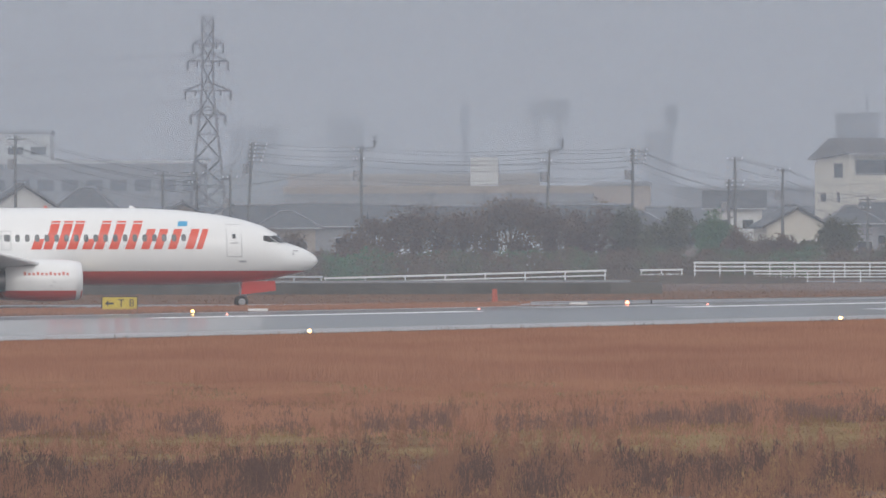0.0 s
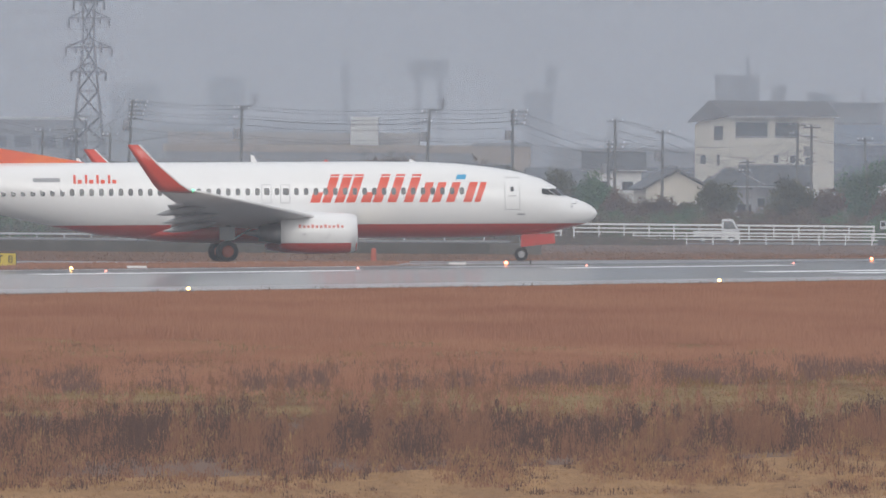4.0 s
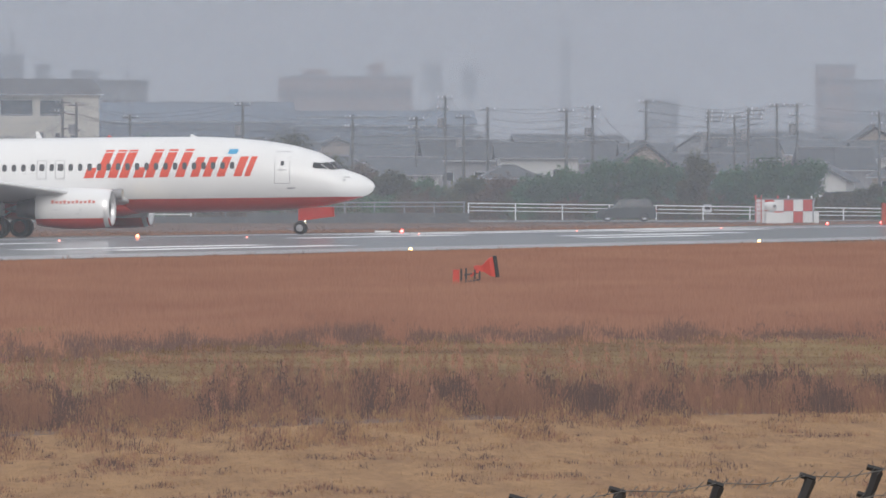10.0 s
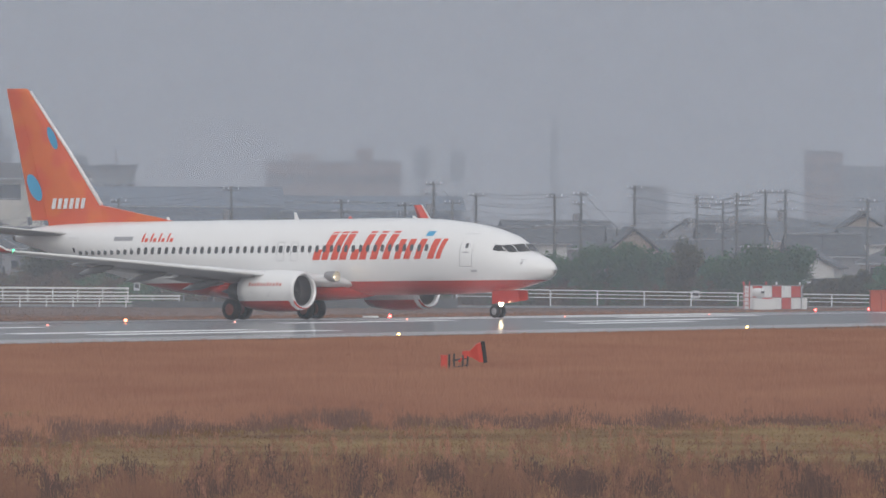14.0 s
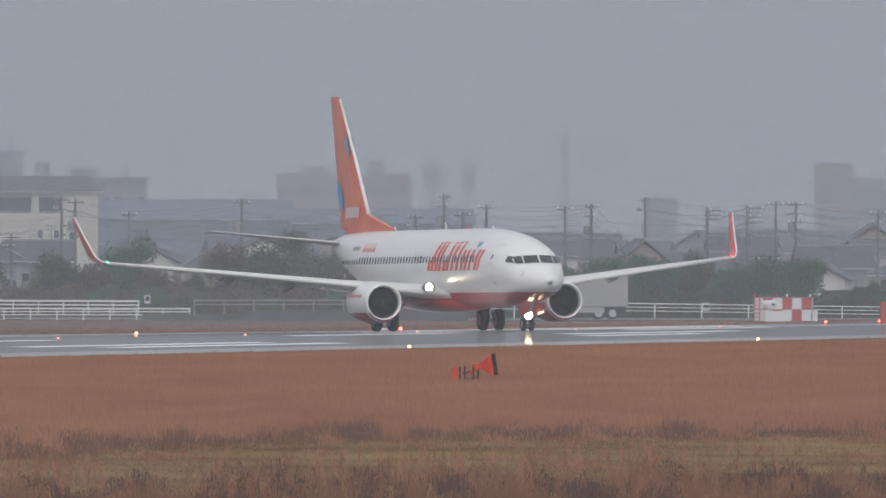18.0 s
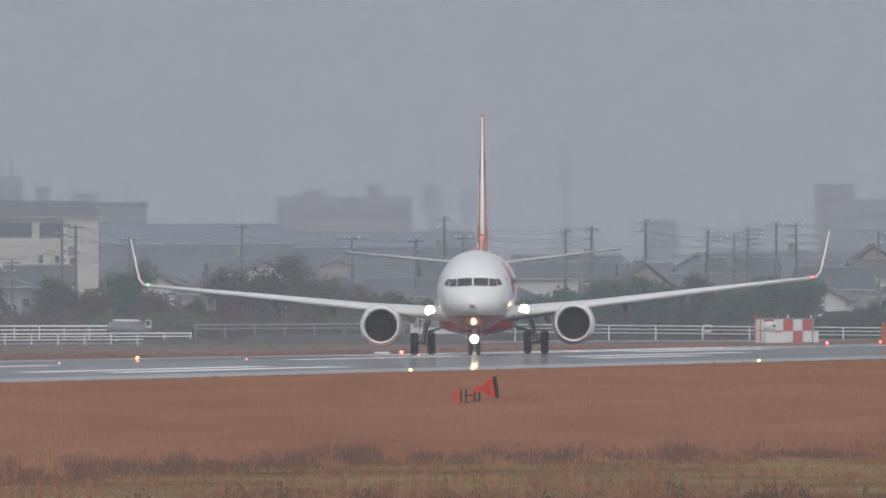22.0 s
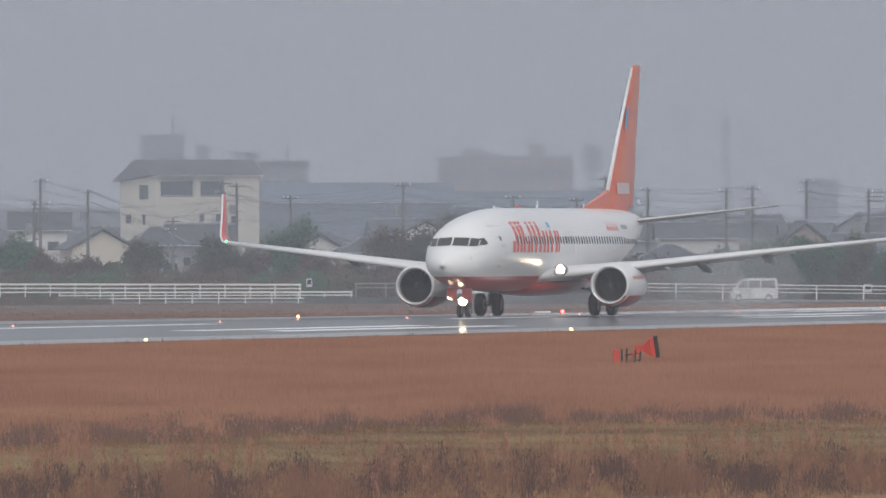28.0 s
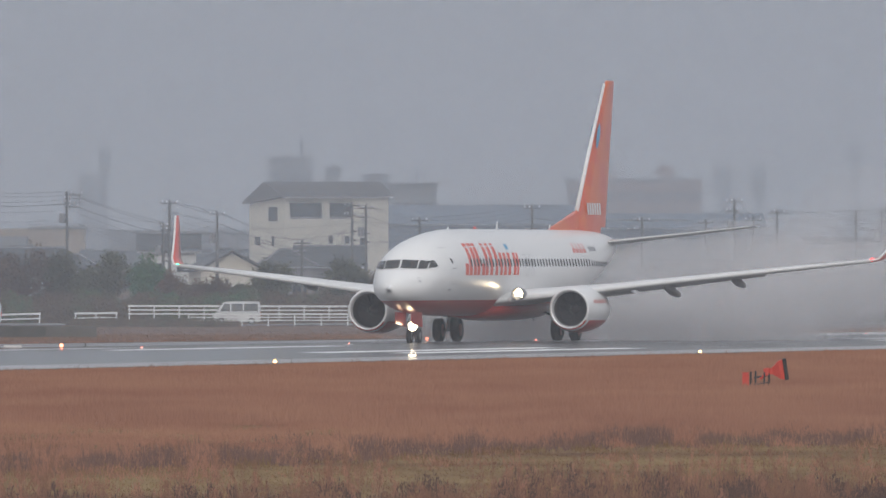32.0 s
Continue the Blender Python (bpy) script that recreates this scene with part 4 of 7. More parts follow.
def blades(name, x, y, height, width, lean, material, label, lift=0.0, materials=(), slots=None, pieces=0.0):
    """pieces: the share of the blades that are short leaves set along the stems."""
    n = len(x)
    z = ground_z(x, y) + lift
    height = np.asarray(height) * np.ones(n)
    leaf = rng.random(n) < pieces
    z = np.where(leaf, z + height * rng.uniform(0.0, 0.8, n), z)
    x = np.where(leaf, x + rng.normal(0, 0.05, n), x)
    width = np.where(leaf, width * 0.9, width)
    lean = np.where(leaf, 0.25, lean)
    height = np.where(leaf, np.clip(height * 0.45, 0.05, 0.22) * rng.uniform(0.5, 1.3, n), height)
    a = rng.uniform(-0.3, 0.3, n)
    dx, dy = np.cos(a) * width / 2, np.sin(a) * width / 2
    lx, ly = rng.normal(0, 1, n) * lean * height, rng.normal(0, 1, n) * lean * height
    v = np.empty((n, 3, 3), dtype=np.float32)
    v[:, 0] = np.stack([x - dx, y - dy, z - 0.03], 1)
    v[:, 1] = np.stack([x + dx, y + dy, z - 0.03], 1)
    v[:, 2] = np.stack([x + lx, y + ly, z + height], 1)
    ob = tri_cloud(name, v, material, 3, slots, materials)
    return tagged(ob, label, "grass", kind="stuff")


def plumes(name, x, y, height, radius, bits, size, label, materials, slots, taper=0.6, lift=0.0):
    """Feathery plants: each a column of small loose bits about its stem; taper thins it to the tip."""
    n = len(x)
    height, radius = np.asarray(height) * np.ones(n), np.asarray(radius) * np.ones(n)
    who = np.repeat(np.arange(n), bits)
    u = rng.random(len(who))
    r = radius[who] * (1 - taper * u)
    lx = rng.normal(0, 0.10, n)[who] * height[who] * u * u
    cx = x[who] + lx + rng.normal(0, 1, len(who)) * r
    cy = y[who] + rng.normal(0, 1, len(who)) * r
    cz = ground_z(x, y)[who] + lift + u * height[who]
    k = size * rng.uniform(0.5, 1.4, len(who))[:, None]
    v = np.stack([cx, cy, cz], 1)[:, None, :] + np.stack([np.stack([rng.normal(0, 0.36, len(who)), rng.normal(0, 0.12, len(who)), rng.normal(0, 1.75, len(who))], 1) * k for _ in range(3)], 1)
    ob = tri_cloud(name, v, materials[0], 3, np.asarray(slots)[who], materials[1:])
    return tagged(ob, label, "grass", kind="stuff")


def scatter(n, y0, y1, spread=0.076, shift=0.006, power=1.0):
    y = y0 + (y1 - y0) * rng.random(n) ** power
    x = (rng.uniform(-spread, spread, n) + shift) * y
    return x, y


def clumpy(x, y, size, seed, deep=3.0):
    """0..1, patchy over the field."""
    out = np.empty(len(x))
    for i in range(len(x)):
        out[i] = noise.noise((x[i] / size, y[i] / (size * deep), seed))
    return np.clip(out * 1.2 + 0.5, 0, 1)


def red_front(x):
    """Where the red grass begins, nearer on the one side of the field."""
    return np.interp(x, [-12, -5, 1, 5, 9, 15], [266, 268, 282, 298, 310, 314])


# tall rust-red grass from the mown strip to the runway
x, y = scatter(800000, 262, 662, power=1.35)
edge = off_centre(x, y)
keep = (edge > 21.3) & (y > red_front(x) + 5 + 3 * np.sin(x * 0.7) + 2 * np.sin(x * 2.3))
bare = clumpy(x, y, 1.8, 51.0, 5.0) > 0.52
keep &= ~((y < 352 - 2 * np.maximum(x + 2, 0)) & (y > red_front(x) + 14) & (x < 6) & bare & (rng.random(len(x)) < 0.7))
clear = ~((np.abs(x - 16.8 * y / 441) < 1.0) & (y > 434) & (y < 443))
x, y, edge = x[keep & clear], y[keep & clear], edge[keep & clear]
h = rng.uniform(0.26, 0.42, len(x)) * np.clip((edge - 19) / 14, 0.22, 1.0) * np.where(y < 350, np.interp(x, [2, 8], [0.4, 1.0]), 1.0) * (0.85 + 0.3 * clumpy(x, y, 2.5, 31.0, 12.0))
blades("red_grass", x, y, h, rng.uniform(0.012, 0.034, len(x)), 0.22, M_RED_GRASS, "tall rust-red autumn grass beside the runway")
x, y = scatter(240000, 254, 345)
d = y - red_front(x)
c = clumpy(x, y, 1.8, 21.0, 10.0)
keep = (d > -13) & (d < 9) & (rng.random(len(x)) < np.clip((d + 13) / 10, 0.05, 1) * (0.4 + 0.6 * c))
x, y, d, c = x[keep], y[keep], d[keep], c[keep]
h = rng.uniform(0.14, 0.40, len(x)) * (0.55 + 0.6 * c) * np.clip((d + 15) / 15, 0.2, 1)
mix = clumpy(x, y, 0.9, 23.0, 14.0) + rng.normal(0, 0.07, len(x)) + np.clip(d, 0, 9) * 0.03
blades("edge_grass", x, y, h, rng.uniform(0.012, 0.032, len(x)), 0.22, M_DUSK, "dusky purplish grass along the edge of the red grass", materials=(M_RED_GRASS, M_OLIVE_GRASS), slots=np.where(mix > 0.68, 1, np.where((d < -5) & (mix < 0.42), 2, 0)), pieces=0.25)
x, y = scatter(1600, 256, 345)
d = y - red_front(x)
keep = (d > -9) & (d < 24)
x, y, d = x[keep], y[keep], d[keep]
plumes("edge_grass", x, y, rng.uniform(0.18, 0.44, len(x)), rng.uniform(0.08, 0.2, len(x)), 40, 0.024, "loose plumes along the edge of the red grass", (M_DUSK, M_RED_GRASS), rng.choice(2, len(x), p=(0.45, 0.55)), 0.5)
# red grass beyond the runway, up to the road
x, y = scatter(90000, 560, 1006, spread=0.085)
edge = off_centre(x, y)
keep = edge < -21.5
inpad = (y > 655) & (y < 790) & (x > -17) & (edge > -66) & (y - 660 < 2.4 * (x + 22) + 70)
taxi = (np.abs(y - np.interp(x, [-70, -20, 5, 24], [725, 736, 744, 756])) < 15)
keep &= ~inpad & ~taxi
x, y, edge = x[keep], y[keep], edge[keep]
red = rng.random(len(x)) < np.clip(1.15 - (-edge - 21) / 60, 0.12, 1) * (0.4 + 0.6 * clumpy(x, y, 6.0, 91.0, 5.0))
blades("low_grass", x, y, rng.uniform(0.03, 0.11, len(x)), rng.uniform(0.04, 0.10, len(x)), 0.5, M_LOW_GRASS, "low rust-brown grass beyond the runway", materials=(M_RED_GRASS,), slots=red)
# orange-red grass between the taxiway and the runway
x, y = rng.uniform(-40, -13, 24000), rng.uniform(628, 716, 24000)
edge = off_centre(x, y)
keep = (edge < -21.6) & (y < 711 + 0.25 * (x + 13)) & (rng.random(len(x)) < 0.3 + 0.7 * clumpy(x, y, 3.0, 71.0))
x, y = x[keep], y[keep]
blades("low_grass", x, y, rng.uniform(0.06, 0.2, len(x)), rng.uniform(0.03, 0.09, len(x)), 0.3, M_RED_GRASS, "rust-red grass between the taxiway and the runway")
# brown weeds before the roadside railing
x, y = rng.uniform(-11, 1, 2000), rng.uniform(986, 1004, 2000)
keep = rng.random(len(x)) < np.clip(1.4 - np.abs(x + 6) / 5, 0.1, 1) * (0.4 + 0.6 * clumpy(x, y, 1.6, 81.0, 2.0))
x, y = x[keep], y[keep]
plumes("roadside_weeds", x, y, rng.uniform(0.2, 0.6, len(x)), rng.uniform(0.15, 0.35, len(x)), 46, 0.05, "brown tangled weeds before the white railing", (M_LEAF_BROWN, M_LEAF_OLIVE), rng.choice(2, len(x), p=(0.75, 0.25)), 0.4)
# short olive turf
x, y = scatter(130000, 228, 350)
blades("turf_grass", x, y, rng.uniform(0.015, 0.05, len(x)), rng.uniform(0.03, 0.07, len(x)), 1.0, M_OLIVE_GRASS, "short yellow-olive grass of the mown strip")
# stray tufts along the runway's near edge
u, d = rng.uniform(-230, 150, 9000), rng.uniform(20.8, 23.0, 9000)
x, y = RO.x + u * RU.x + d * RN.x, RO.y + u * RU.y + d * RN.y
keep = clumpy(x, y, 0.9, 61.0, 2.0) > 0.6
x, y = x[keep], y[keep]
blades("edge_tufts", x, y, rng.uniform(0.05, 0.24, len(x)) * rng.random(len(x)) ** 0.5, rng.uniform(0.015, 0.035, len(x)), 0.25, M_RED_GRASS, "stray tufts of grass along the runway edge", materials=(M_DARK_WEED,), slots=(rng.random(len(x)) < 0.4))
# scattered reddish stalks in the turf
x, y = scatter(12000, 232, 318)
c = clumpy(x, y, 1.6, 41.0, 7.0)
share = np.interp(x, [-10, 0, 6, 14], [0.50, 0.42, 0.25, 0.20])
keep = rng.random(len(x)) < np.clip((c - 0.62 + share * 0.55) * 1.6, 0, 1)
x, y, c = x[keep], y[keep], c[keep]
plumes("turf_grass", x, y, rng.uniform(0.05, 0.17, len(x)) * (0.6 + 0.6 * c), rng.uniform(0.08, 0.24, len(x)), 26, 0.022, "reddish stalks scattered in the mown strip", (M_RUST_WEED, M_RED_GRASS, M_OLIVE_GRASS), rng.choice(3, len(x), p=(0.35, 0.45, 0.2)), 0.3)


def side_edge(x):
    """Where the bare straw ends and the growth begins."""
    return np.interp(x, [-12, -6, 2.3, 5, 8, 12, 15], [178, 180, 186, 192, 199, 206, 211])


def weed_row(x):
    """The depth at which the stand of dark weeds begins, nearer on the one side."""
    return np.interp(x, [-12, -1, 6, 15], [196, 200, 216, 219])


# tall dark weeds before the mown strip, in uneven stands
x, y = scatter(13000, 196, 240)
d = y - weed_row(x)
c = clumpy(x, y, 0.9, 3.0, 14.0)
big = clumpy(x, y, 2.6, 13.0, 9.0)
keep = (d > 0) & (d < 20) & (rng.random(len(x)) < (0.25 + 0.8 * c) * np.clip(1.3 - d / 22, 0.2, 1))
x, y, d, c, big = x[keep], y[keep], d[keep], c[keep], big[keep]
h = (0.28 + 0.28 * c + 0.2 * big) * rng.uniform(0.5, 1.1, len(x))
rust = clumpy(x, y, 0.8, 9.0, 18.0)
kind = np.where(rng.normal(0.5, 0.13, len(x)) < 0.98 - 0.95 * rust - np.clip(4 - d, 0, 4) * 0.06, 0, np.where(rng.random(len(x)) < 0.9, 1, 2))
plumes("tall_weeds", x, y, h, rng.uniform(0.05, 0.11, len(x)), 70, 0.021, "tall dark purplish and rusty dead weeds", (M_DARK_WEED, M_RUST_WEED, M_GOLD_WEED), kind, 0.65)
x, y = scatter(150000, 196, 242)
d = y - weed_row(x)
c = clumpy(x, y, 0.9, 3.0, 14.0)
keep = (d > 1) & (d < 19) & (rng.random(len(x)) < 0.3 + 0.7 * c)
x, y, c = x[keep], y[keep], c[keep]
rust = clumpy(x, y, 0.8, 9.0, 18.0) + rng.normal(0, 0.08, len(x))
blades("tall_weeds", x, y, (0.16 + 0.30 * c) * rng.uniform(0.5, 1.1, len(x)), rng.uniform(0.010, 0.022, len(x)), 0.2, M_DARK_WEED, "dense dark undergrowth of the weeds", materials=(M_RUST_WEED,), slots=(rust > 0.5), pieces=0.3)
# bare stems among them
x, y = scatter(70000, 196, 240)
d = y - weed_row(x)
keep = (d > -1) & (d < 20) & (rng.random(len(x)) < 0.15 + 0.6 * clumpy(x, y, 0.9, 3.0, 14.0))
x, y = x[keep], y[keep]
blades("weed_stems", x, y, rng.uniform(0.15, 0.60, len(x)), rng.uniform(0.004, 0.009, len(x)), 0.14, M_DARK_WEED, "thin dead stems among the dark weeds", materials=(M_RUST_WEED, M_GOLD_WEED), slots=rng.choice(3, len(x), p=(0.55, 0.37, 0.08)))
# scattered rusty plumes that stand above the weeds
x, y = scatter(800, 206, 256)
d = y - weed_row(x)
keep = (d > -2) & (clumpy(x, y, 1.4, 17.0, 20.0) > 0.42)
x, y = x[keep], y[keep]
plumes("rusty_plumes", x, y, rng.uniform(0.45, 0.85, len(x)), rng.uniform(0.03, 0.07, len(x)), 170, 0.019, "tall rusty grass plumes above the dark weeds", (M_RUST_WEED, M_RED_GRASS), rng.choice(2, len(x), p=(0.6, 0.4)), 0.5)
# rusty and golden grass at the foot of the weeds
x, y = scatter(15000, 176, 224)
c = clumpy(x, y, 1.0, 5.0, 8.0)
d = y - side_edge(x)
keep = (d > -7) & (y < weed_row(x) + 6) & (rng.random(len(x)) < np.clip(1.5 * c - 0.55 + d / 30 - 0.03 * np.clip(x, 0, 15), 0, 1))
x, y, c, d = x[keep], y[keep], c[keep], d[keep]
h = (0.05 + 0.27 * c * np.clip(1.25 - x / 13, 0.4, 1)) * rng.uniform(0.4, 1.15, len(x)) * np.clip((d + 10) / 14, 0.35, 1)
plumes("golden_grass", x, y, h, rng.uniform(0.05, 0.13, len(x)), 46, 0.018, "golden and rusty dry grass clumps", (M_GOLD_WEED, M_RUST_WEED, M_DARK_WEED), np.where(rng.random(len(x)) < np.interp(x, [-8, 2, 8], [0.12, 0.3, 0.55]), 0, np.where(rng.random(len(x)) < 0.6, 1, 2)), 0.4)
x, y = scatter(26000, 176, 222)
c = clumpy(x, y, 1.0, 5.0, 8.0)
keep = (y > side_edge(x) - 5) & (rng.random(len(x)) < np.clip(1.5 * c - 0.7, 0, 1))
x, y = x[keep], y[keep]
blades("golden_grass", x, y, rng.uniform(0.06, 0.26, len(x)), rng.uniform(0.004, 0.010, len(x)), 0.3, M_GOLD_WEED, "pale golden grass blades", materials=(M_RUST_WEED,), slots=(rng.random(len(x)) < 0.35))
# short stubble, and flat dead clumps on the straw field
x, y = scatter(60000, 120, 216)
keep = (y < side_edge(x) + 8)
x, y = x[keep], y[keep]
blades("stubble", x, y, rng.uniform(0.008, 0.03, len(x)), rng.uniform(0.008, 0.02, len(x)), 1.2, M_GOLD_WEED, "short straw stubble of the bare field", materials=(M_STRAW,), slots=(rng.random(len(x)) < 0.6), lift=0.02)
x, y = scatter(9000, 120, 214)
c = clumpy(x, y, 1.3, 11.0, 3.0)
keep = (y < side_edge(x) + 6) & (rng.random(len(x)) < 0.04 + 0.96 * (c > 0.72))
x, y, c = x[keep], y[keep], c[keep]
plumes("dead_clumps", x, y, rng.uniform(0.015, 0.07, len(x)), rng.uniform(0.05, 0.16, len(x)), 44, 0.014, "flattened dead brown clumps on the straw", (M_DARK_WEED, M_RUST_WEED, M_GOLD_WEED), rng.choice(3, len(x), p=(0.34, 0.30, 0.36)), 0.2, 0.02)


# ---- perimeter fence with slanted barbed-wire arms ----
def fence_post():
    ob = empty("fence_post", "dark steel fence post with a slanted barbed-wire arm", "fence", "perimeter fence posts")
    part("post", box(-0.03, 0.03, -0.03, 0.03, 0, 1.45, 0.006), M_FENCE, ob)
    bm = tube([(0, 0, 1.4), (0.17, 0, 1.78), (0.2, 0, 1.86)], [0.032, 0.034, 0.038], 6)
    part("arm", bm, M_FENCE, ob)
    for k, (ax, az) in enumerate(((0.06, 1.53), (0.13, 1.69), (0.2, 1.86))):
        part("clip", tube([(ax - 0.07, 0, az + 0.03), (ax + 0.03, 0, az)], 0.02, 5), M_FENCE, ob)
    return ob


first_post = fence_post()
POSTS = [(1.985 + 0.663 * i, 79.3 + 2.0 * i) for i in range(-6, 12)]
for i, (px, py) in enumerate(POSTS):
    z = float(ground_z(px, py))
    m = pose(px, py, z + 0.05, 0, rng.uniform(-2, 2), rng.uniform(-8, 8))
    if i == 0:
        first_post.matrix_world = m
    else:
        copy_thing(first_post, m)
fence_net = empty("fence_wires", "barbed and mesh wires of the perimeter fence", "fence", at=pose(0, 0, -0.36))
for dx, z in ((0.06, 1.55), (0.13, 1.71), (0.2, 1.88), (0, 1.35), (0, 1.1), (0, 0.85), (0, 0.6)):
    bm = bmesh.new()
    for (ax, ay), (bx, by) in zip(POSTS, POSTS[1:]):
        add_tube(bm, [(ax + dx, ay, z), ((ax + bx) / 2 + dx, (ay + by) / 2, z - 0.03), (bx + dx, by, z)], 0.0032, 4, False)
        if z > 1.5:
            for k in range(7):
                f = (k + 0.5) / 7
                p = Vector((ax + f * (bx - ax) + dx, ay + f * (by - ay), z - 0.03 * (1 - abs(2 * f - 1))))
                add_tube(bm, [p + Vector((-0.03, 0, -0.03)), p + Vector((0.03, 0, 0.03))], 0.0035, 3)
    part("wire", bm, M_WIREGREY, fence_net)


# ---- runway lights ----
M_AMBER, M_REDLAMP, M_WARM = glow("amber_lamp", (1.0, 0.55, 0.18), 6.5), glow("red_edge_lamp", (1.0, 0.07, 0.06), 13.0), glow("warm_lamp", (1.0, 0.24, 0.11), 7.5)


def edge_light(p, lamp, label, r=0.07):
    ob = empty("runway_light", label, "runway light", "runway edge lights", Matrix.Translation(p))
    part("base", lathe([(0, 0.12), (0.025, 0.11), (0.035, 0.06), (0.06, 0.05)], axis="z", n=12), M_DARKSTEEL, ob)
    bm = bmesh.new()
    bmesh.ops.create_uvsphere(bm, u_segments=12, v_segments=8, radius=r, matrix=Matrix.Translation((0, 0, 0.09)))
    part("lens", bm, lamp, ob, smooth=True)


def at_bearing(k, d, lift=0.0):
    """The point on the line d metres off the runway's centre that lies at x = k * y."""
    y = (RO.x * RN.x + RO.y * RN.y + d) / (k * RN.x + RN.y)
    return Vector((k * y, y, float(ground_z(k * y, y)) + lift))


for k in (-0.03404, 0.00356, 0.03366, 0.05837):
    edge_light(at_bearing(k, 18.6 + 2.2), M_AMBER, "lit amber runway edge light on a short stem")
edge_light(at_bearing(-0.04233, -17.5), M_AMBER, "lit amber runway edge light on a short stem")
for k in (-0.01154, 0.01432):
    edge_light(at_bearing(k, -20.8), M_WARM, "lit orange runway edge light on a short stem", 0.085)
edge_light(at_bearing(0.03304, -21.2), M_REDLAMP, "lit red light at the turn pad", 0.09)
for k in (0.06321, 0.06702):
    edge_light(at_bearing(k, -20.8), M_REDLAMP, "lit red light at the turn pad", 0.07)
stub = empty("edge_stake", "short dark stake beside a runway light", "stake", at=Matrix.Translation(at_bearing(-0.00983, -20.8)))
part("stake", box(-0.035, 0.035, -0.035, 0.035, -0.02, 0.2, 0.008), M_DARKSTEEL, stub)
M_PINK = glow("faint_pink_lamp", (1.0, 0.3, 0.22), 2.2)
for u in (-129.4, -98.4, -67.2, -36.0, -5.0, 26.2, 57.5, 88.6):
    p = on_runway(u, -1.3, 0.012)
    ob = empty("centreline_light", "faintly lit reddish light set flush in the runway", "runway light", "runway centreline lights", Matrix.Translation(p))
    part("frame", lathe([(0, 0.2), (0.03, 0.16), (0.04, 0.0)], axis="z", n=14), M_STEEL, ob)
    bm = bmesh.new()
    bmesh.ops.create_uvsphere(bm, u_segments=8, v_segments=6, radius=0.05, matrix=Matrix.Translation((0, 0, 0.05)))
    part("lens", bm, M_PINK, ob)

# low white marker boards on the far grass edge
for i, (u, d) in enumerate(((-67.0, -21.6), (-21.8, -21.6), (94.7, -21.6))):
    p = on_runway(u, d)
    ob = empty("marker_board", "low flat white marker board on short feet", "marker", "white marker boards", Matrix.Translation(p))
    part("board", box(-0.42, 0.42, -0.25, 0.25, 0.03, 0.13, 0.02), M_WHITE, ob)
    for fx in (-0.3, 0.3):
        part("foot", box(fx - 0.03, fx + 0.03, -0.2, 0.2, -0.02, 0.03), M_DARKSTEEL, ob)

# yellow guidance sign
SIGN_P = Vector((-31.25, 658, -0.62))
sign = empty("taxiway_sign", "low yellow taxiway sign with black characters", "sign", at=Matrix.Translation(SIGN_P) @ Matrix.Diagonal((0.9, 0.9, 0.9, 1)))
part("panel", box(-0.9, 0.9, -0.1, 0.1, 0.16, 0.82, 0.03), M_YELLOW, sign)
for name, *b in (("top_rim", -0.94, 0.94, -0.11, 0.11, 0.822, 0.86), ("side_rim", -0.945, -0.905, -0.11, 0.11, 0.14, 0.82), ("side_rim", 0.905, 0.945, -0.11, 0.11, 0.14, 0.82)):
    part(name, box(*b), M_DARKSTEEL, sign, "dark metal rim")
for fx in (-0.7, 0.0, 0.7):
    part("foot", box(fx - 0.05, fx + 0.05, -0.06, 0.06, -0.03, 0.16), M_DARKSTEEL, sign)


def letters(body, size, material, parent, m, label=""):
    cu = bpy.data.curves.new("characters", "FONT")
    cu.body, cu.size, cu.align_x, cu.align_y, cu.extrude = body, size, "CENTER", "CENTER", 0.004
    tmp = new("characters_curve", cu)
    bpy.context.view_layer.update()
    me = bpy.data.meshes.new_from_object(tmp.evaluated_get(bpy.context.evaluated_depsgraph_get()))
    bpy.data.objects.remove(tmp)
    bpy.data.curves.remove(cu)
    me.materials.clear()
    me.materials.append(material)
    ob = new("characters", me)
    ob.parent = parent
    ob.matrix_basis = m
    return tagged(ob, label)


M_INK = mat("black_ink", (0.02, 0.02, 0.02), rough=0.6, vary=0.05)
letters("T", 0.56, M_INK, sign, pose(0.08, -0.106, 0.49, 90, 0, 0), "black letter")
letters("8", 0.56, M_INK, sign, pose(0.62, -0.106, 0.49, 90, 0, 0), "black numeral")
bm = bmesh.new()
for a in (((-0.76, 0.49), (-0.58, 0.64), (-0.58, 0.55), (-0.58, 0.43), (-0.58, 0.34)),):
    f = bm.faces.new([bm.verts.new((px, -0.107, pz)) for px, pz in (a[0], a[4], a[1])])
add_quad(bm, (-0.58, -0.107, 0.44), (-0.3, -0.107, 0.44), (-0.3, -0.107, 0.54), (-0.58, -0.107, 0.54))
part("arrow", bm, M_INK, sign, "black arrow")

M_DULLRED = mat("dull_red_paint", (0.42, 0.10, 0.07), rough=0.7, vary=0.15)
# small red marker post
cone = empty("marker_post", "small dull red marker post on the grass", "marker", at=Matrix.Translation((-14.9, 712, float(ground_z(-14.9, 712)))))
part("post", lathe([(0.0, 0.17), (0.05, 0.16), (0.72, 0.12), (0.76, 0.0)], axis="z", n=16), M_DULLRED, cone, smooth=True)
part("foot", box(-0.2, 0.2, -0.2, 0.2, -0.02, 0.03, 0.01), M_DULLRED, cone)


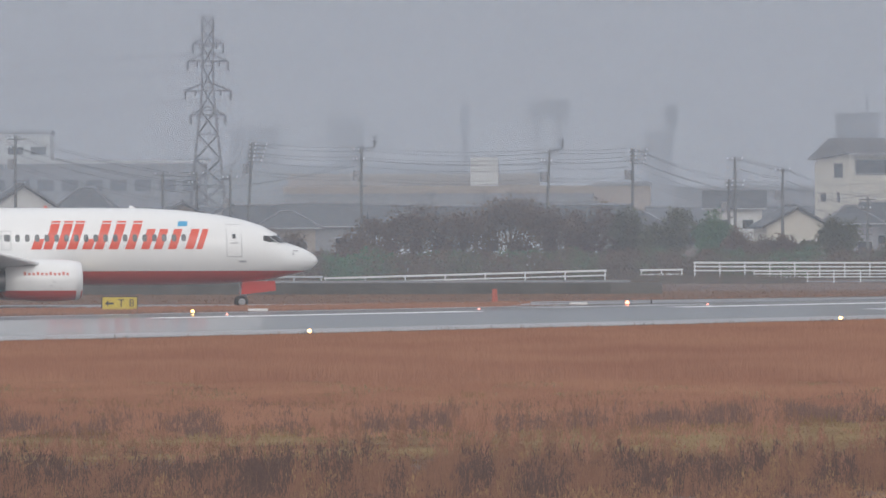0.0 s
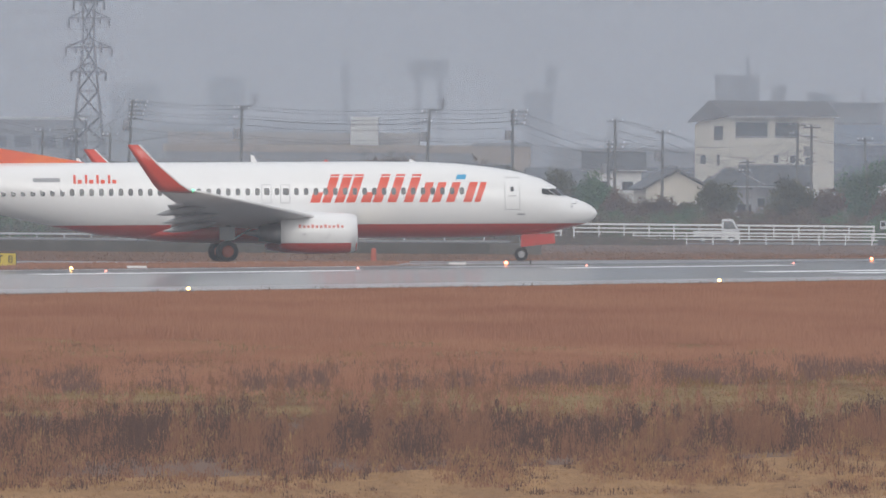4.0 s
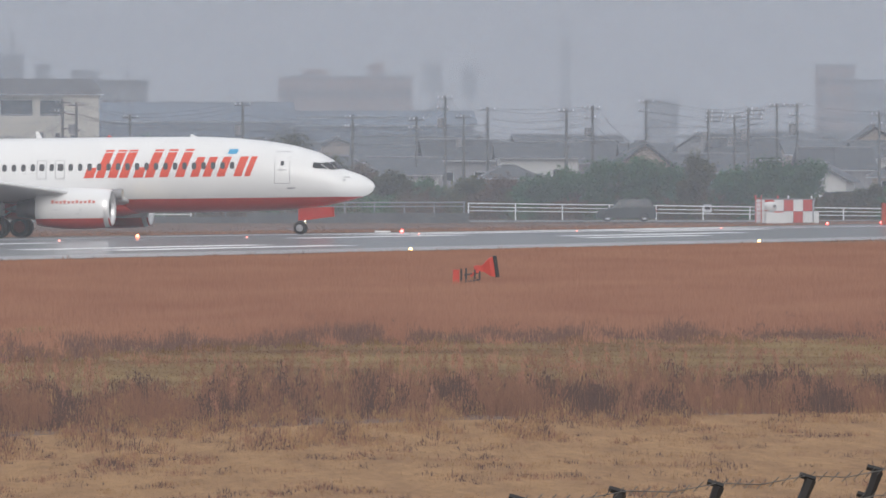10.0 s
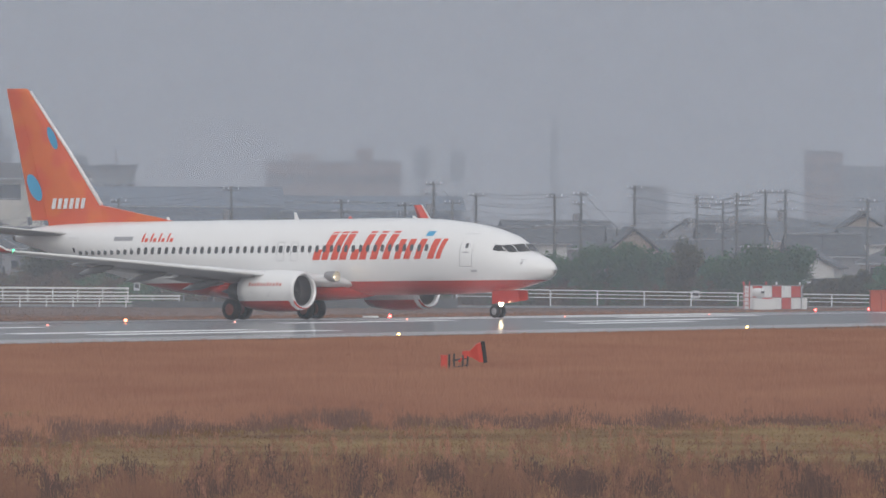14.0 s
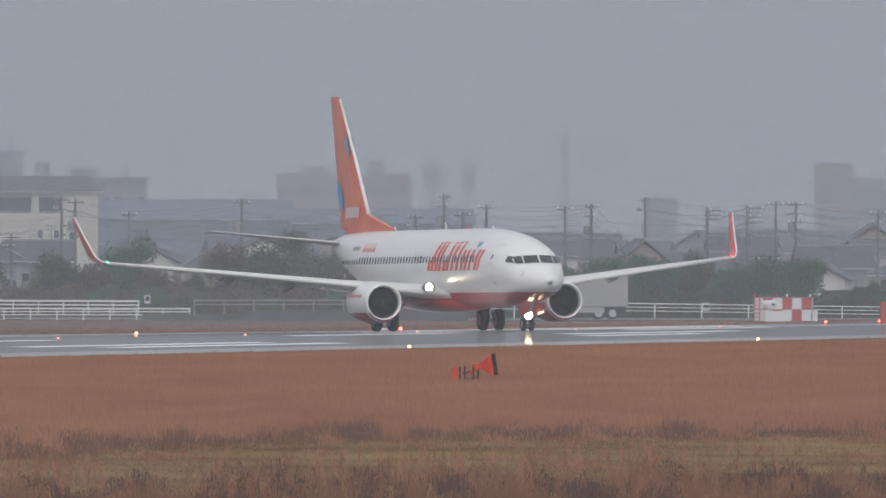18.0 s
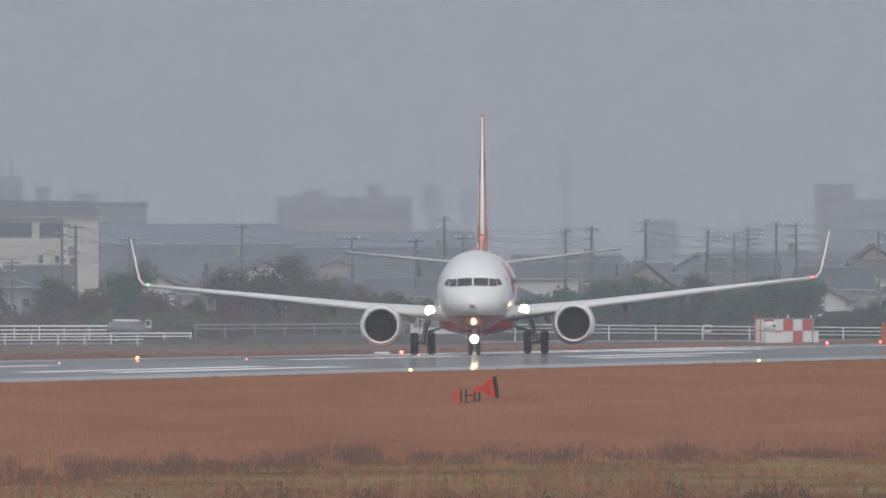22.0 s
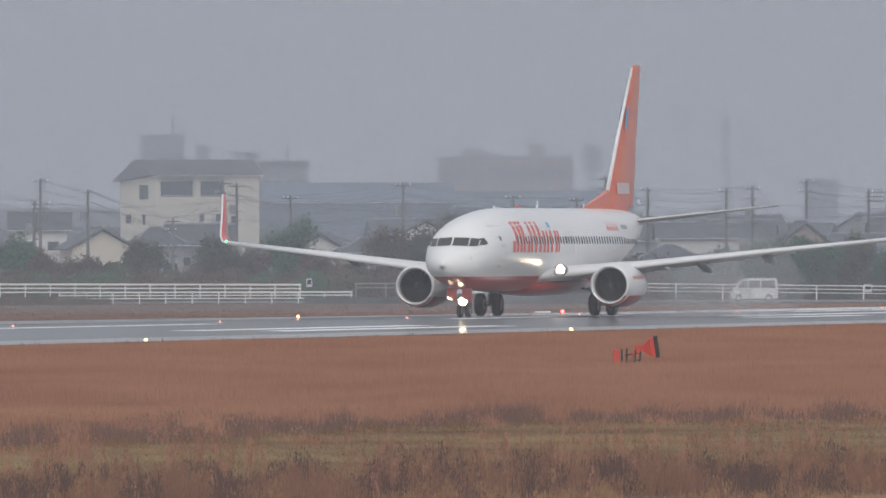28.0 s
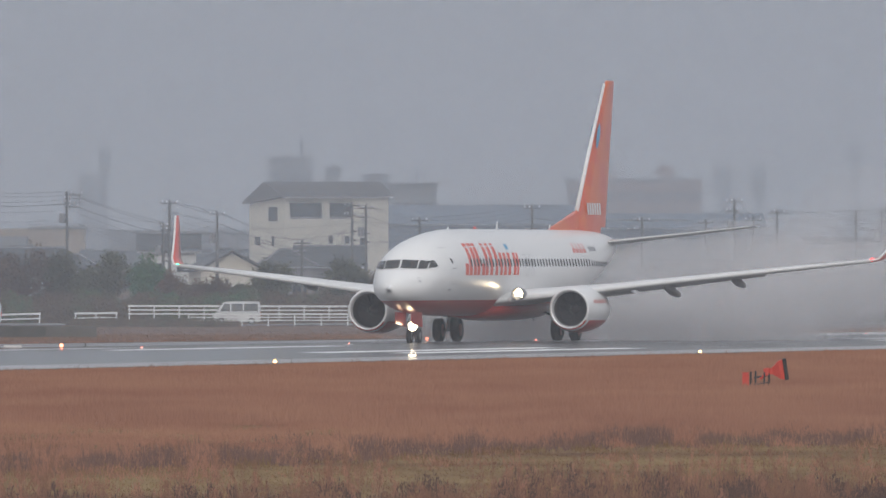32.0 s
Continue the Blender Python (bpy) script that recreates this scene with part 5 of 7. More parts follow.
# ---- red horn-shaped device on black stands in the red grass ----
horn = empty("horn_device", "red horn with a black mouth and a box on black stands", "equipment", at=Matrix.Translation((16.82, 441, -0.41)))
part("cabinet", box(-0.66, -0.46, -0.18, 0.18, -0.03, 0.56, 0.02), M_HORN, horn, "red cabinet")
part("cabinet_lid", box(-0.68, -0.44, -0.2, 0.2, 0.562, 0.59, 0.008), M_HORN, horn)
for sx, top in ((-0.4, 0.62), (-0.25, 0.64), (0.02, 0.6), (0.17, 0.56)):
    bm = tube([(sx, -0.14, -0.03), (sx + 0.01, -0.14, top)], 0.026, 6)
    add_tube(bm, [(sx, 0.14, -0.03), (sx + 0.01, 0.14, top)], 0.026, 6)
    add_tube(bm, [(sx + 0.015, -0.14, 0.5), (sx + 0.015, 0.14, 0.5)], 0.02, 6)
    part("stand", bm, M_DARKSTEEL, horn, "black steel stand")
for za, zb in ((0.2, 0.28), (0.42, 0.5)):
    part("tie_bar", tube([(-0.3, 0, za), (0.16, 0, zb)], 0.03, 6), M_DARKSTEEL, horn)
aim = Matrix.Translation((0.2, 0, 0.62)) @ Matrix.Rotation(radians(-8), 4, "Y") @ Matrix.Rotation(radians(45), 4, "X")
hornpipe = part("horn", lathe([(-0.2, 0.02), (-0.19, 0.16), (-0.02, 0.17), (0.0, 0.13), (0.08, 0.15), (0.2, 0.28), (0.3, 0.40), (0.44, 0.45)], axis="x", n=4), M_HORN, horn, "red flared square horn")
hornpipe.matrix_basis = aim
mouth = part("mouth_ring", lathe([(0.42, 0.44), (0.44, 0.475), (0.54, 0.48), (0.55, 0.46), (0.44, 0.36), (0.40, 0.0)], axis="x", n=4), M_BLACK, horn, "black mouth ring")
mouth.matrix_basis = aim
part("bracket", tube([(-0.1, 0, 0.38), (0.08, 0, 0.56)], 0.045, 6), M_HORN, horn, "red bracket")


# ---- red and white chequered hut with its white cabinets ----
hut = empty("chequered_hut", "low equipment hut painted in red and white squares", "hut", at=pose(56.4, 938, float(ground_z(56.4, 938)), 0, 0, -9))
part("body", box(-1.92, 1.92, -0.02, 1.6, 0, 1.62, 0.02), M_CONCRETE, hut)
for c in range(6):
    for r in range(2):
        m = M_WHITE if (c + r) % 2 or (c, r) == (0, 0) else M_RED
        x0 = -1.92 + c * 0.64
        part("panel", box(x0 + 0.01, x0 + 0.63, -0.06, -0.024, 0.05 + r * 0.78, 0.8 + r * 0.78), m, hut)
part("roof", box(-1.94, 1.94, -0.07, 1.62, 1.622, 1.66, 0.01), M_CONCRETE, hut)
for px in (-1.9, -0.4, 0.3, 1.85):
    part("roof_post", box(px - 0.05, px + 0.05, -0.05, 0.05, 1.662, 1.86), M_RED if px < 0 else M_WHITE, hut)
ladder = bmesh.new()
for lx in (-1.86, -1.5):
    add_tube(ladder, [(lx, -0.12, 0.02), (lx, -0.12, 1.75), (lx, 0.15, 1.86)], 0.03, 6)
for k in range(6):
    add_tube(ladder, [(-1.86, -0.12, 0.3 + 0.27 * k), (-1.5, -0.12, 0.3 + 0.27 * k)], 0.02, 5)
part("ladder", ladder, M_RED, hut, "red steel ladder")
part("end_box", box(1.94, 2.3, -0.1, 0.6, 0, 0.78, 0.02), M_WHITE, hut, "white box at the hut's end")
part("end_pipe", tube([(1.98, -0.16, 0), (1.98, -0.16, 1.4), (2.02, 0.1, 1.5)], 0.045, 6), M_STEEL, hut)
cab = empty("white_cabinet", "white metal cabinet with a rounded hood before the hut", "cabinet", at=pose(55.7, 936, float(ground_z(55.7, 936))))
part("body", box(-0.62, 0.78, -0.4, 0.4, 0, 0.72, 0.03), M_WHITE, cab)
part("hood", lathe([(-0.72, 0.0), (-0.72, 0.24), (-0.4, 0.30), (0.05, 0.28), (0.13, 0.16), (0.13, 0.0)], (0, 0, 1.16), n=18), M_WHITE, cab, smooth=True)
part("vent", box(-0.16, 0.06, -0.32, -0.285, 1.1, 1.24), M_DARKSTEEL, cab)
part("neck", box(-0.45, -0.1, -0.15, 0.15, 0.722, 0.93), M_STEEL, cab)
for x, w in ((55.45, 1.27), (57.1, 1.62)):
    rb = empty("red_cabinet", "red painted metal equipment cabinet on the grass", "cabinet", "red cabinets", pose(x, 817, float(ground_z(x, 817))))
    part("body", box(-w / 2, w / 2, -0.5, 0.5, 0.02, 1.2, 0.03), M_DULLRED, rb)
    part("lid", box(-w / 2 - 0.03, w / 2 + 0.03, -0.53, 0.53, 1.202, 1.27, 0.02), M_DULLRED, rb)
    part("door_seam", box(-0.01, 0.01, -0.507, -0.501, 0.1, 1.1), M_BLACK, rb)


# ---- the road beyond the field, its rails and walls ----
bm = bmesh.new()
add_quad(bm, (-700, 1010, -0.70), (700, 1010, -0.70), (700, 1024, -0.70), (-700, 1024, -0.70))
tagged(part("road", bm, mat("road_asphalt", (0.06, 0.06, 0.062), rough=0.4, vary=0.2, scale=0.2, fine=5)), "wet two-lane road before the rails", "road", kind="structure")
bm = bmesh.new()
for i in range(-40, 50):
    add_quad(bm, (i * 8, 1017.4, -0.695), (i * 8 + 5, 1017.4, -0.695), (i * 8 + 5, 1017.55, -0.695), (i * 8, 1017.55, -0.695))
tagged(part("lane_dashes", bm, M_PAINT), "white dashes along the road", "road marking", kind="structure")
for x in (-440, 5):
    bm = box(-0, 435, -0.15, 0.15, -0.02, 0.14, 0.02)
    k = tagged(part("kerb", bm, M_CONCRETE), "low grey concrete kerb of the road", "kerb", kind="structure")
    k.matrix_world = pose(x, 1024.4, -0.74)


def railing(x0, x1, y, zb0, zb1, height, rails, mat_, label, step=2.0, gap=0.0, rail_h=0.11):
    ob = empty("guard_rail", label, "guard rail", "roadside rails", pose(x0, y, zb0))
    n = max(2, round((x1 - x0) / step) + 1)
    slope = (zb1 - zb0) / (x1 - x0)
    first = None
    for i in range(n):
        px = (x1 - x0) * i / (n - 1)
        m = Matrix.Translation((px, 0.06, slope * px))
        if first is None:
            first = part("post", box(-0.045, 0.045, -0.04, 0.04, -0.25, height, 0.008), mat_, ob)
            first.matrix_basis = m
        else:
            again(first, m, ob)
    for k in range(rails):
        z = height - 0.02 - k * (height - 0.15) / max(1, rails - 1) if rails > 1 else height - 0.1
        if gap:
            z = height - 0.02 - k * gap
        rh = rail_h * (1.15 if k == 0 else 0.8)
        bm = bmesh.new()
        add_loft(bm, [[(px, -0.03, slope * px + z - rh / 2), (px, 0.012, slope * px + z - rh / 2), (px, 0.012, slope * px + z + rh / 2), (px, -0.03, slope * px + z + rh / 2)] for px in (-0.1, (x1 - x0) / 2, x1 - x0 + 0.1)])
        part("rail", bm, mat_, ob)
    return ob


railing(-70, -34.2, 1030, -0.95, -0.95, 0.62, 2, M_RAILGREY, "grey two-bar steel guard rail", rail_h=0.12)
railing(-33.9, -13.5, 1030, -0.94, -0.41, 0.5, 2, M_RAILWHITE, "white two-bar steel guard rail", 3.0, rail_h=0.12)
railing(-10.85, -7.9, 1030, -0.38, -0.34, 0.48, 2, M_RAILWHITE, "short piece of white two-bar guard rail", 1.4, rail_h=0.12)
railing(-6.95, 14.9, 1030, -0.17, -0.24, 0.82, 3, M_RAILWHITE, "white three-bar steel railing along the road", 1.9, gap=0.29, rail_h=0.12)
railing(-2.55, 18.2, 1006, -0.52, -0.52, 0.64, 3, M_RAILWHITE, "lower white railing along the near side of the road", 1.88, gap=0.22, rail_h=0.10)
railing(19.0, 38.6, 1031, -0.38, -0.33, 1.02, 2, M_RAILDARK, "dull grey two-bar railing along the road", 2.3, gap=0.3, rail_h=0.09)
railing(38.9, 80.0, 1030, -0.38, -0.93, 1.0, 3, M_RAILWHITE, "white three-bar railing running down the slope", 3.4, gap=0.27, rail_h=0.065)

for x0, x1, y, z1, label in ((22.1, 37.9, 1002, -0.02, "dark damp concrete channel wall"), (14.8, 22.08, 1003, -0.28, "dark damp concrete channel wall")):
    w = tagged(part("channel_wall", box(x0, x1, y, y + 0.4, -0.9, z1, 0.03), M_DARKCON), label, "wall", kind="structure")
tagged(part("channel_wall", box(-46.0, -10.8, 850, 850.5, -0.9, -0.1, 0.03), M_DARKCON), "dark damp concrete channel wall", "wall", kind="structure")
tagged(part("channel_kerb", box(-46.0, -7.7, 850.6, 851.2, -0.9, -0.06, 0.03), M_POLE), "pale concrete lip of the channel", "wall", kind="structure")
for x, w, z0, z1 in ((15.37, 0.44, 0.38, 1.0), (56.15, 0.58, -0.1, 0.5)):
    meter = empty("meter_box", "small grey roadside meter box on a dark post", "box", at=pose(x + w / 2, 1031.5, -0.6))
    part("housing", box(-w / 2, w / 2, 0, 0.2, z0 + 0.6, z1 + 0.6, 0.03), M_RAILGREY, meter)
    part("panel", box(-w / 2 + 0.08, w / 2 - 0.08, -0.012, -0.002, z0 + 0.8, z1 + 0.5), M_GLASS, meter, "dark dial panel")
    part("post", box(-0.05, 0.05, 0.05, 0.15, -0.2, z0 + 0.598), M_DARKSTEEL, meter)


# ---- trees ----
M_SETS = {"green": M_LEAF_GREEN, "brown": M_LEAF_BROWN, "olive": M_LEAF_OLIVE}


def tree(x, y, base, height, width, tone, label, leaves=420, bare=0.0):
    ob = empty("tree", label, "tree", "trees behind the road", pose(x, y, base))
    r = random.Random(int(x * 77) + int(height * 13))
    bm = bmesh.new()
    trunk_h = height * 0.45
    add_tube(bm, [(0, 0, -0.2), (r.uniform(-.1, .1), 0, trunk_h * 0.5), (r.uniform(-.2, .2), 0, trunk_h)], [0.05 * height * 0.6 + 0.04, 0.03 * height * 0.6 + 0.03, 0.03 * height * 0.5], 7)
    part("trunk", bm, M_BARK, ob)
    lobes = []
    bm = bmesh.new()
    for k in range(7 + int(width)):
        a = r.uniform(0, math.tau)
        rr = width * 0.5 * math.sqrt(r.random()) * 0.75
        lz = height * (0.34 + 0.5 * r.random() * (1 - 0.35 * rr / (width * 0.5)))
        c = Vector((rr * math.cos(a), rr * math.sin(a) * 0.8, lz))
        lobes.append((c, width * r.uniform(0.17, 0.3), height * r.uniform(0.12, 0.2)))
        add_tube(bm, [(0, 0, trunk_h * r.uniform(0.5, 0.95)), c * 0.6 + Vector((0, 0, lz * 0.3)), c], [0.07, 0.05, 0.02], 5)
    for k in range(int(bare * 40)):
        a, t0 = r.uniform(0, math.tau), r.uniform(0.5, 0.9) * height
        tip = Vector((width * 0.5 * math.cos(a) * r.random(), width * 0.4 * math.sin(a), t0 + r.uniform(0.05, 0.25) * height))
        add_tube(bm, [(0, 0, trunk_h), tip * 0.6, tip], [0.05, 0.03, 0.012], 4)
    part("limbs", bm, M_BARK, ob)
    g = np.random.default_rng(int(abs(x) * 31 + height * 7))
    n = int(leaves)
    li = g.integers(0, len(lobes), n)
    d = g.normal(size=(n, 3))
    d /= np.linalg.norm(d, axis=1, keepdims=True)
    d *= (g.random((n, 1)) ** 0.45)
    cen = np.array([lobes[i][0][:] for i in li]) + d * np.array([[lobes[i][1], lobes[i][1], lobes[i][2]] for i in li]) * g.uniform(0.7, 1.35, (n, 1))
    # the crown fills its full height and width
    cen[:, 2] = height * 0.12 + (cen[:, 2] - cen[:, 2].min()) * 0.88 * height / (np.percentile(cen[:, 2], 99.5) - cen[:, 2].min())
    lo, hi = np.percentile(cen[:, 0], (1, 99))
    cen[:, 0] = (cen[:, 0] - (lo + hi) / 2) * width * 1.12 / (hi - lo)
    size = g.uniform(0.045, 0.11, (n, 1, 1))
    v = cen[:, None, :] + g.normal(size=(n, 3, 3)) * size
    crown = tri_cloud("crown", v, M_SETS[tone], 3)
    crown.parent = ob
    return ob


TREES = [
    (-64, 1100, 4.2, 5, "olive"), (-57, 1098, 3.9, 5, "olive"), (-46, 1100, 4.0, 5, "olive"), (-40, 1096, 3.6, 4, "brown"),
    (-32.5, 1092, 4.6, 4.6, "brown"), (-29, 1088, 5.5, 4.6, "brown"), (-25.2, 1090, 5.3, 4.6, "brown"), (-21.6, 1090, 6.2, 4.4, "brown"), (-18.3, 1086, 5.4, 3.8, "brown"),
    (-15.6, 1090, 5.6, 3.6, "brown"), (-12.6, 1092, 5.2, 3.6, "olive"), (-9.6, 1088, 5.2, 3.6, "olive"), (-5.9, 1090, 4.9, 2.8, "green"),
    (-3.6, 1084, 3.6, 2.4, "brown"), (-1.2, 1084, 3.2, 2.6, "brown"), (1.0, 1084, 2.7, 2.0, "olive"), (3.7, 1086, 4.4, 2.6, "olive"), (6.2, 1084, 1.8, 1.8, "green"), (9.1, 1086, 4.6, 3.2, "olive"), (11.9, 1086, 3.8, 2.6, "brown"),
    (15.0, 1090, 6.0, 3.2, "green"), (17.2, 1086, 3.7, 3.0, "brown"), (20.6, 1092, 3.0, 2.4, "olive"), (22.6, 1094, 5.4, 3.2, "brown"), (24.6, 1092, 5.0, 2.8, "brown"),
    (26.8, 1090, 6.4, 4.2, "olive"), (29.6, 1088, 4.8, 4.0, "olive"), (32.4, 1086, 4.0, 3.6, "brown"), (35.0, 1080, 3.4, 3.4, "olive"),
    (37.6, 1070, 2.8, 2.8, "green"), (40.2, 1064, 3.0, 3.0, "olive"), (42.8, 1062, 3.2, 3.0, "brown"), (45.4, 1060, 3.2, 3.2, "green"), (48.2, 1060, 3.7, 3.4, "green"),
    (51.2, 1058, 4.5, 4.2, "green"), (54.3, 1060, 4.4, 3.6, "green"), (57.0, 1058, 4.7, 2.2, "olive"), (59.8, 1060, 3.7, 3.4, "green"), (62.6, 1058, 4.5, 4.0, "green"),
    (65.0, 1060, 4.3, 3.2, "green"), (68.0, 1058, 1.9, 2.8, "olive"), (70.6, 1060, 2.4, 2.6, "olive"), (73.8, 1062, 4.4, 3.8, "green"), (77.2, 1060, 4.4, 4.0, "green"),
]
for x, y, h, w, tone in TREES:
    label = {"green": "bushy dark green tree behind the road", "brown": "brown autumn tree with thinning leaves", "olive": "olive-green tree turning brown"}[tone]
    tree(x, y, -0.75, h + 0.1, w, tone, label, leaves=11000 if tone != "brown" else 6500, bare=0.4 if tone == "brown" else 0.12)
# low scrub between the trees and the road
g = np.random.default_rng(3)
n = 300000
sx, sy = g.uniform(-75, 85, n), g.uniform(1056, 1084, n)
lump = np.array([noise.noise((a / 2.2, b / 9.0, 4.0)) for a, b in zip(sx, sy)])
hs = g.random(n) ** 1.1 * (np.interp(sx, [-20, -8, 30, 42], [2.0, 2.1, 1.8, 1.7]) + 1.2 * lump)
tone = np.clip(np.digitize(np.array([noise.noise((a / 3.5, b / 12.0, 9.0)) for a, b in zip(sx, sy)]) + g.normal(0, 0.08, n), (0.02, 0.28)), 0, 2)
tone = np.where(tone == 2, 2, 1 - tone)
v = np.stack([sx, sy, -0.75 + np.maximum(hs, 0.02)], 1)[:, None, :] + g.normal(size=(n, 3, 3)) * 0.075
tagged(tri_cloud("scrub", v, M_LEAF_OLIVE, 3, tone, (M_LEAF_BROWN, M_LEAF_GREEN)), "low tangled scrub behind the road", "shrubs", kind="stuff")


# ---- houses and larger buildings ----
def window(parent, x, z, w, h, y=0.0, frame=True):
    wn = part("window", box(x - w / 2, x + w / 2, y - 0.03, y - 0.004, z - h / 2, z + h / 2), M_RAILGREY, parent)
    part("pane", box(x - w / 2 + 0.05, x + w / 2 - 0.05, y - 0.045, y - 0.032, z - h / 2 + 0.05, z + h / 2 - 0.05), M_GLASS, wn)
    return wn


M_RIDGE = mat("pale_ridge_tile", (0.22, 0.22, 0.23), rough=0.7, vary=0.12)


def gable_house(x, y, w, depth, base, eave, ridge, turn, wall, roof, label, windows=(), along=True, over=0.45):
    """A house w wide and depth deep; the ridge runs along its front (along) or towards the back."""
    ob = empty("house", label, "house", "houses of the town", pose(x, y, base, 0, 0, turn))
    e, r = eave - base, ridge - base
    bm = bmesh.new()
    if along:
        prof = [(0, 0), (0, e), (depth / 2, r - 0.15), (depth, e), (depth, 0)]
        add_loft(bm, [[(px, py, pz) for py, pz in prof] for px in (-w / 2, w / 2)])
        rp = [(-over, e - 0.15), (depth / 2, r), (depth + over, e - 0.15), (depth + over, e + 0.02), (depth / 2, r + 0.2), (-over, e + 0.02)]
        rings = [[(px, py, pz) for py, pz in rp] for px in (-w / 2 - over, w / 2 + over)]
    else:
        prof = [(-w / 2, 0), (-w / 2, e), (0, r - 0.15), (w / 2, e), (w / 2, 0)]
        add_loft(bm, [[(px, py, pz) for px, pz in prof] for py in (0, depth)])
        rp = [(-w / 2 - over, e - 0.15), (0, r), (w / 2 + over, e - 0.15), (w / 2 + over, e + 0.02), (0, r + 0.2), (-w / 2 - over, e + 0.02)]
        rings = [[(px, py, pz) for px, pz in rp] for py in (-over, depth + over)]
    part("wall", bm, wall, ob)
    part("roof", add_loft(bmesh.new(), rings), roof, ob)
    if along:
        part("ridge_cap", tube([(-w / 2 - over, depth / 2, r + 0.2), (w / 2 + over, depth / 2, r + 0.2)], 0.11, 6), M_RIDGE, ob)
        part("gutter", tube([(-w / 2 - over, -over - 0.04, e - 0.1), (w / 2 + over, -over - 0.04, e - 0.1)], 0.06, 6), M_RAILGREY, ob)
    else:
        part("ridge_cap", tube([(0, -over, r + 0.22), (0, depth + over, r + 0.22)], 0.11, 6), M_RIDGE, ob)
        for s in (-1, 1):
            part("barge_board", tube([(0, -over - 0.03, r + 0.05), (s * (w / 2 + over), -over - 0.03, e - 0.1)], 0.07, 5), M_ROOF, ob)
    if (int(x * 10) + int(y)) % 2 == 0:
        bm = tube([(w * 0.2, depth / 2, r), (w * 0.2, depth / 2, r + 1.5)], 0.025, 5)
        for k in range(3):
            add_tube(bm, [(w * 0.2 - 0.5 + 0.1 * k, depth / 2, r + 1.45 - 0.2 * k), (w * 0.2 + 0.5 - 0.1 * k, depth / 2, r + 1.45 - 0.2 * k)], 0.018, 4)
        part("aerial", bm, M_DARKSTEEL, ob, "thin rooftop aerial")
    for wx, wz, ww, wh in windows:
        window(ob, wx, wz, ww, wh)
    return ob


def hip_house(x, y, w, depth, base, eave, ridge, turn, wall, roof, label, windows=(), over=0.5):
    """A house with a hipped roof and a short ridge."""
    ob = empty("house", label, "house", "houses of the town", pose(x, y, base, 0, 0, turn))
    e, r = eave - base, ridge - base
    part("wall", box(-w / 2, w / 2, 0, depth, 0, e - 0.02), wall, ob)
    bm = bmesh.new()
    low = [bm.verts.new(p) for p in ((-w / 2 - over, -over, e - 0.1), (w / 2 + over, -over, e - 0.1), (w / 2 + over, depth + over, e - 0.1), (-w / 2 - over, depth + over, e - 0.1))]
    mid = [bm.verts.new(v.co + Vector((0, 0, 0.14))) for v in low]
    top = [bm.verts.new(p) for p in ((-w * 0.12, depth / 2, r), (w * 0.12, depth / 2, r))]
    for q in ((low[3], low[2], low[1], low[0]), *((low[k], low[(k + 1) % 4], mid[(k + 1) % 4], mid[k]) for k in range(4)), (mid[0], mid[1], top[1], top[0]), (mid[1], mid[2], top[1]), (mid[2], mid[3], top[0], top[1]), (mid[3], mid[0], top[0])):
        bm.faces.new(q)
    part("roof", bm, roof, ob)
    part("ridge_cap", tube([(-w * 0.12, depth / 2, r + 0.05), (w * 0.12, depth / 2, r + 0.05)], 0.12, 6), M_RIDGE, ob)
    for s in (-1, 1):
        part("hip_cap", tube([(s * w * 0.12, depth / 2, r + 0.04), (s * (w / 2 + over), -over, e + 0.08)], 0.09, 6), M_RIDGE, ob)
    part("gutter", tube([(-w / 2 - over, -over - 0.05, e - 0.04), (w / 2 + over, -over - 0.05, e - 0.04)], 0.06, 6), M_RAILGREY, ob)
    for wx, wz, ww, wh in windows:
        window(ob, wx, wz, ww, wh)
    return ob


def flat_block(x, y, w, depth, base, top, wall, label, rows=0, cols=0, turn=0.0, win=(1.4, 1.2), kind="building", parapet=0.35, z0=2.0, roof=None):
    ob = empty(kind, label, "building", "larger buildings of the town", pose(x, y, base, 0, 0, turn))
    h = top - base
    part("wall", box(-w / 2, w / 2, 0, depth, 0, h), wall, ob)
    part("roof", box(-w / 2 - 0.15, w / 2 + 0.15, -0.15, depth + 0.15, h + 0.003, h + parapet), roof or M_GREYWALL, ob)
    if rows:
        first = None
        for i in range(rows):
            for j in range(cols):
                wx = -w / 2 + (j + 0.5) * w / cols
                wz = z0 + i * (h - z0) / rows + 0.6
                m = Matrix.Translation((wx, 0, wz))
                if first is None:
                    first = part("window", box(-win[0] / 2, win[0] / 2, -0.04, -0.006, -win[1] / 2, win[1] / 2), M_GLASS, ob)
                    first.matrix_basis = m
                else:
                    again(first, m, ob)
    return ob


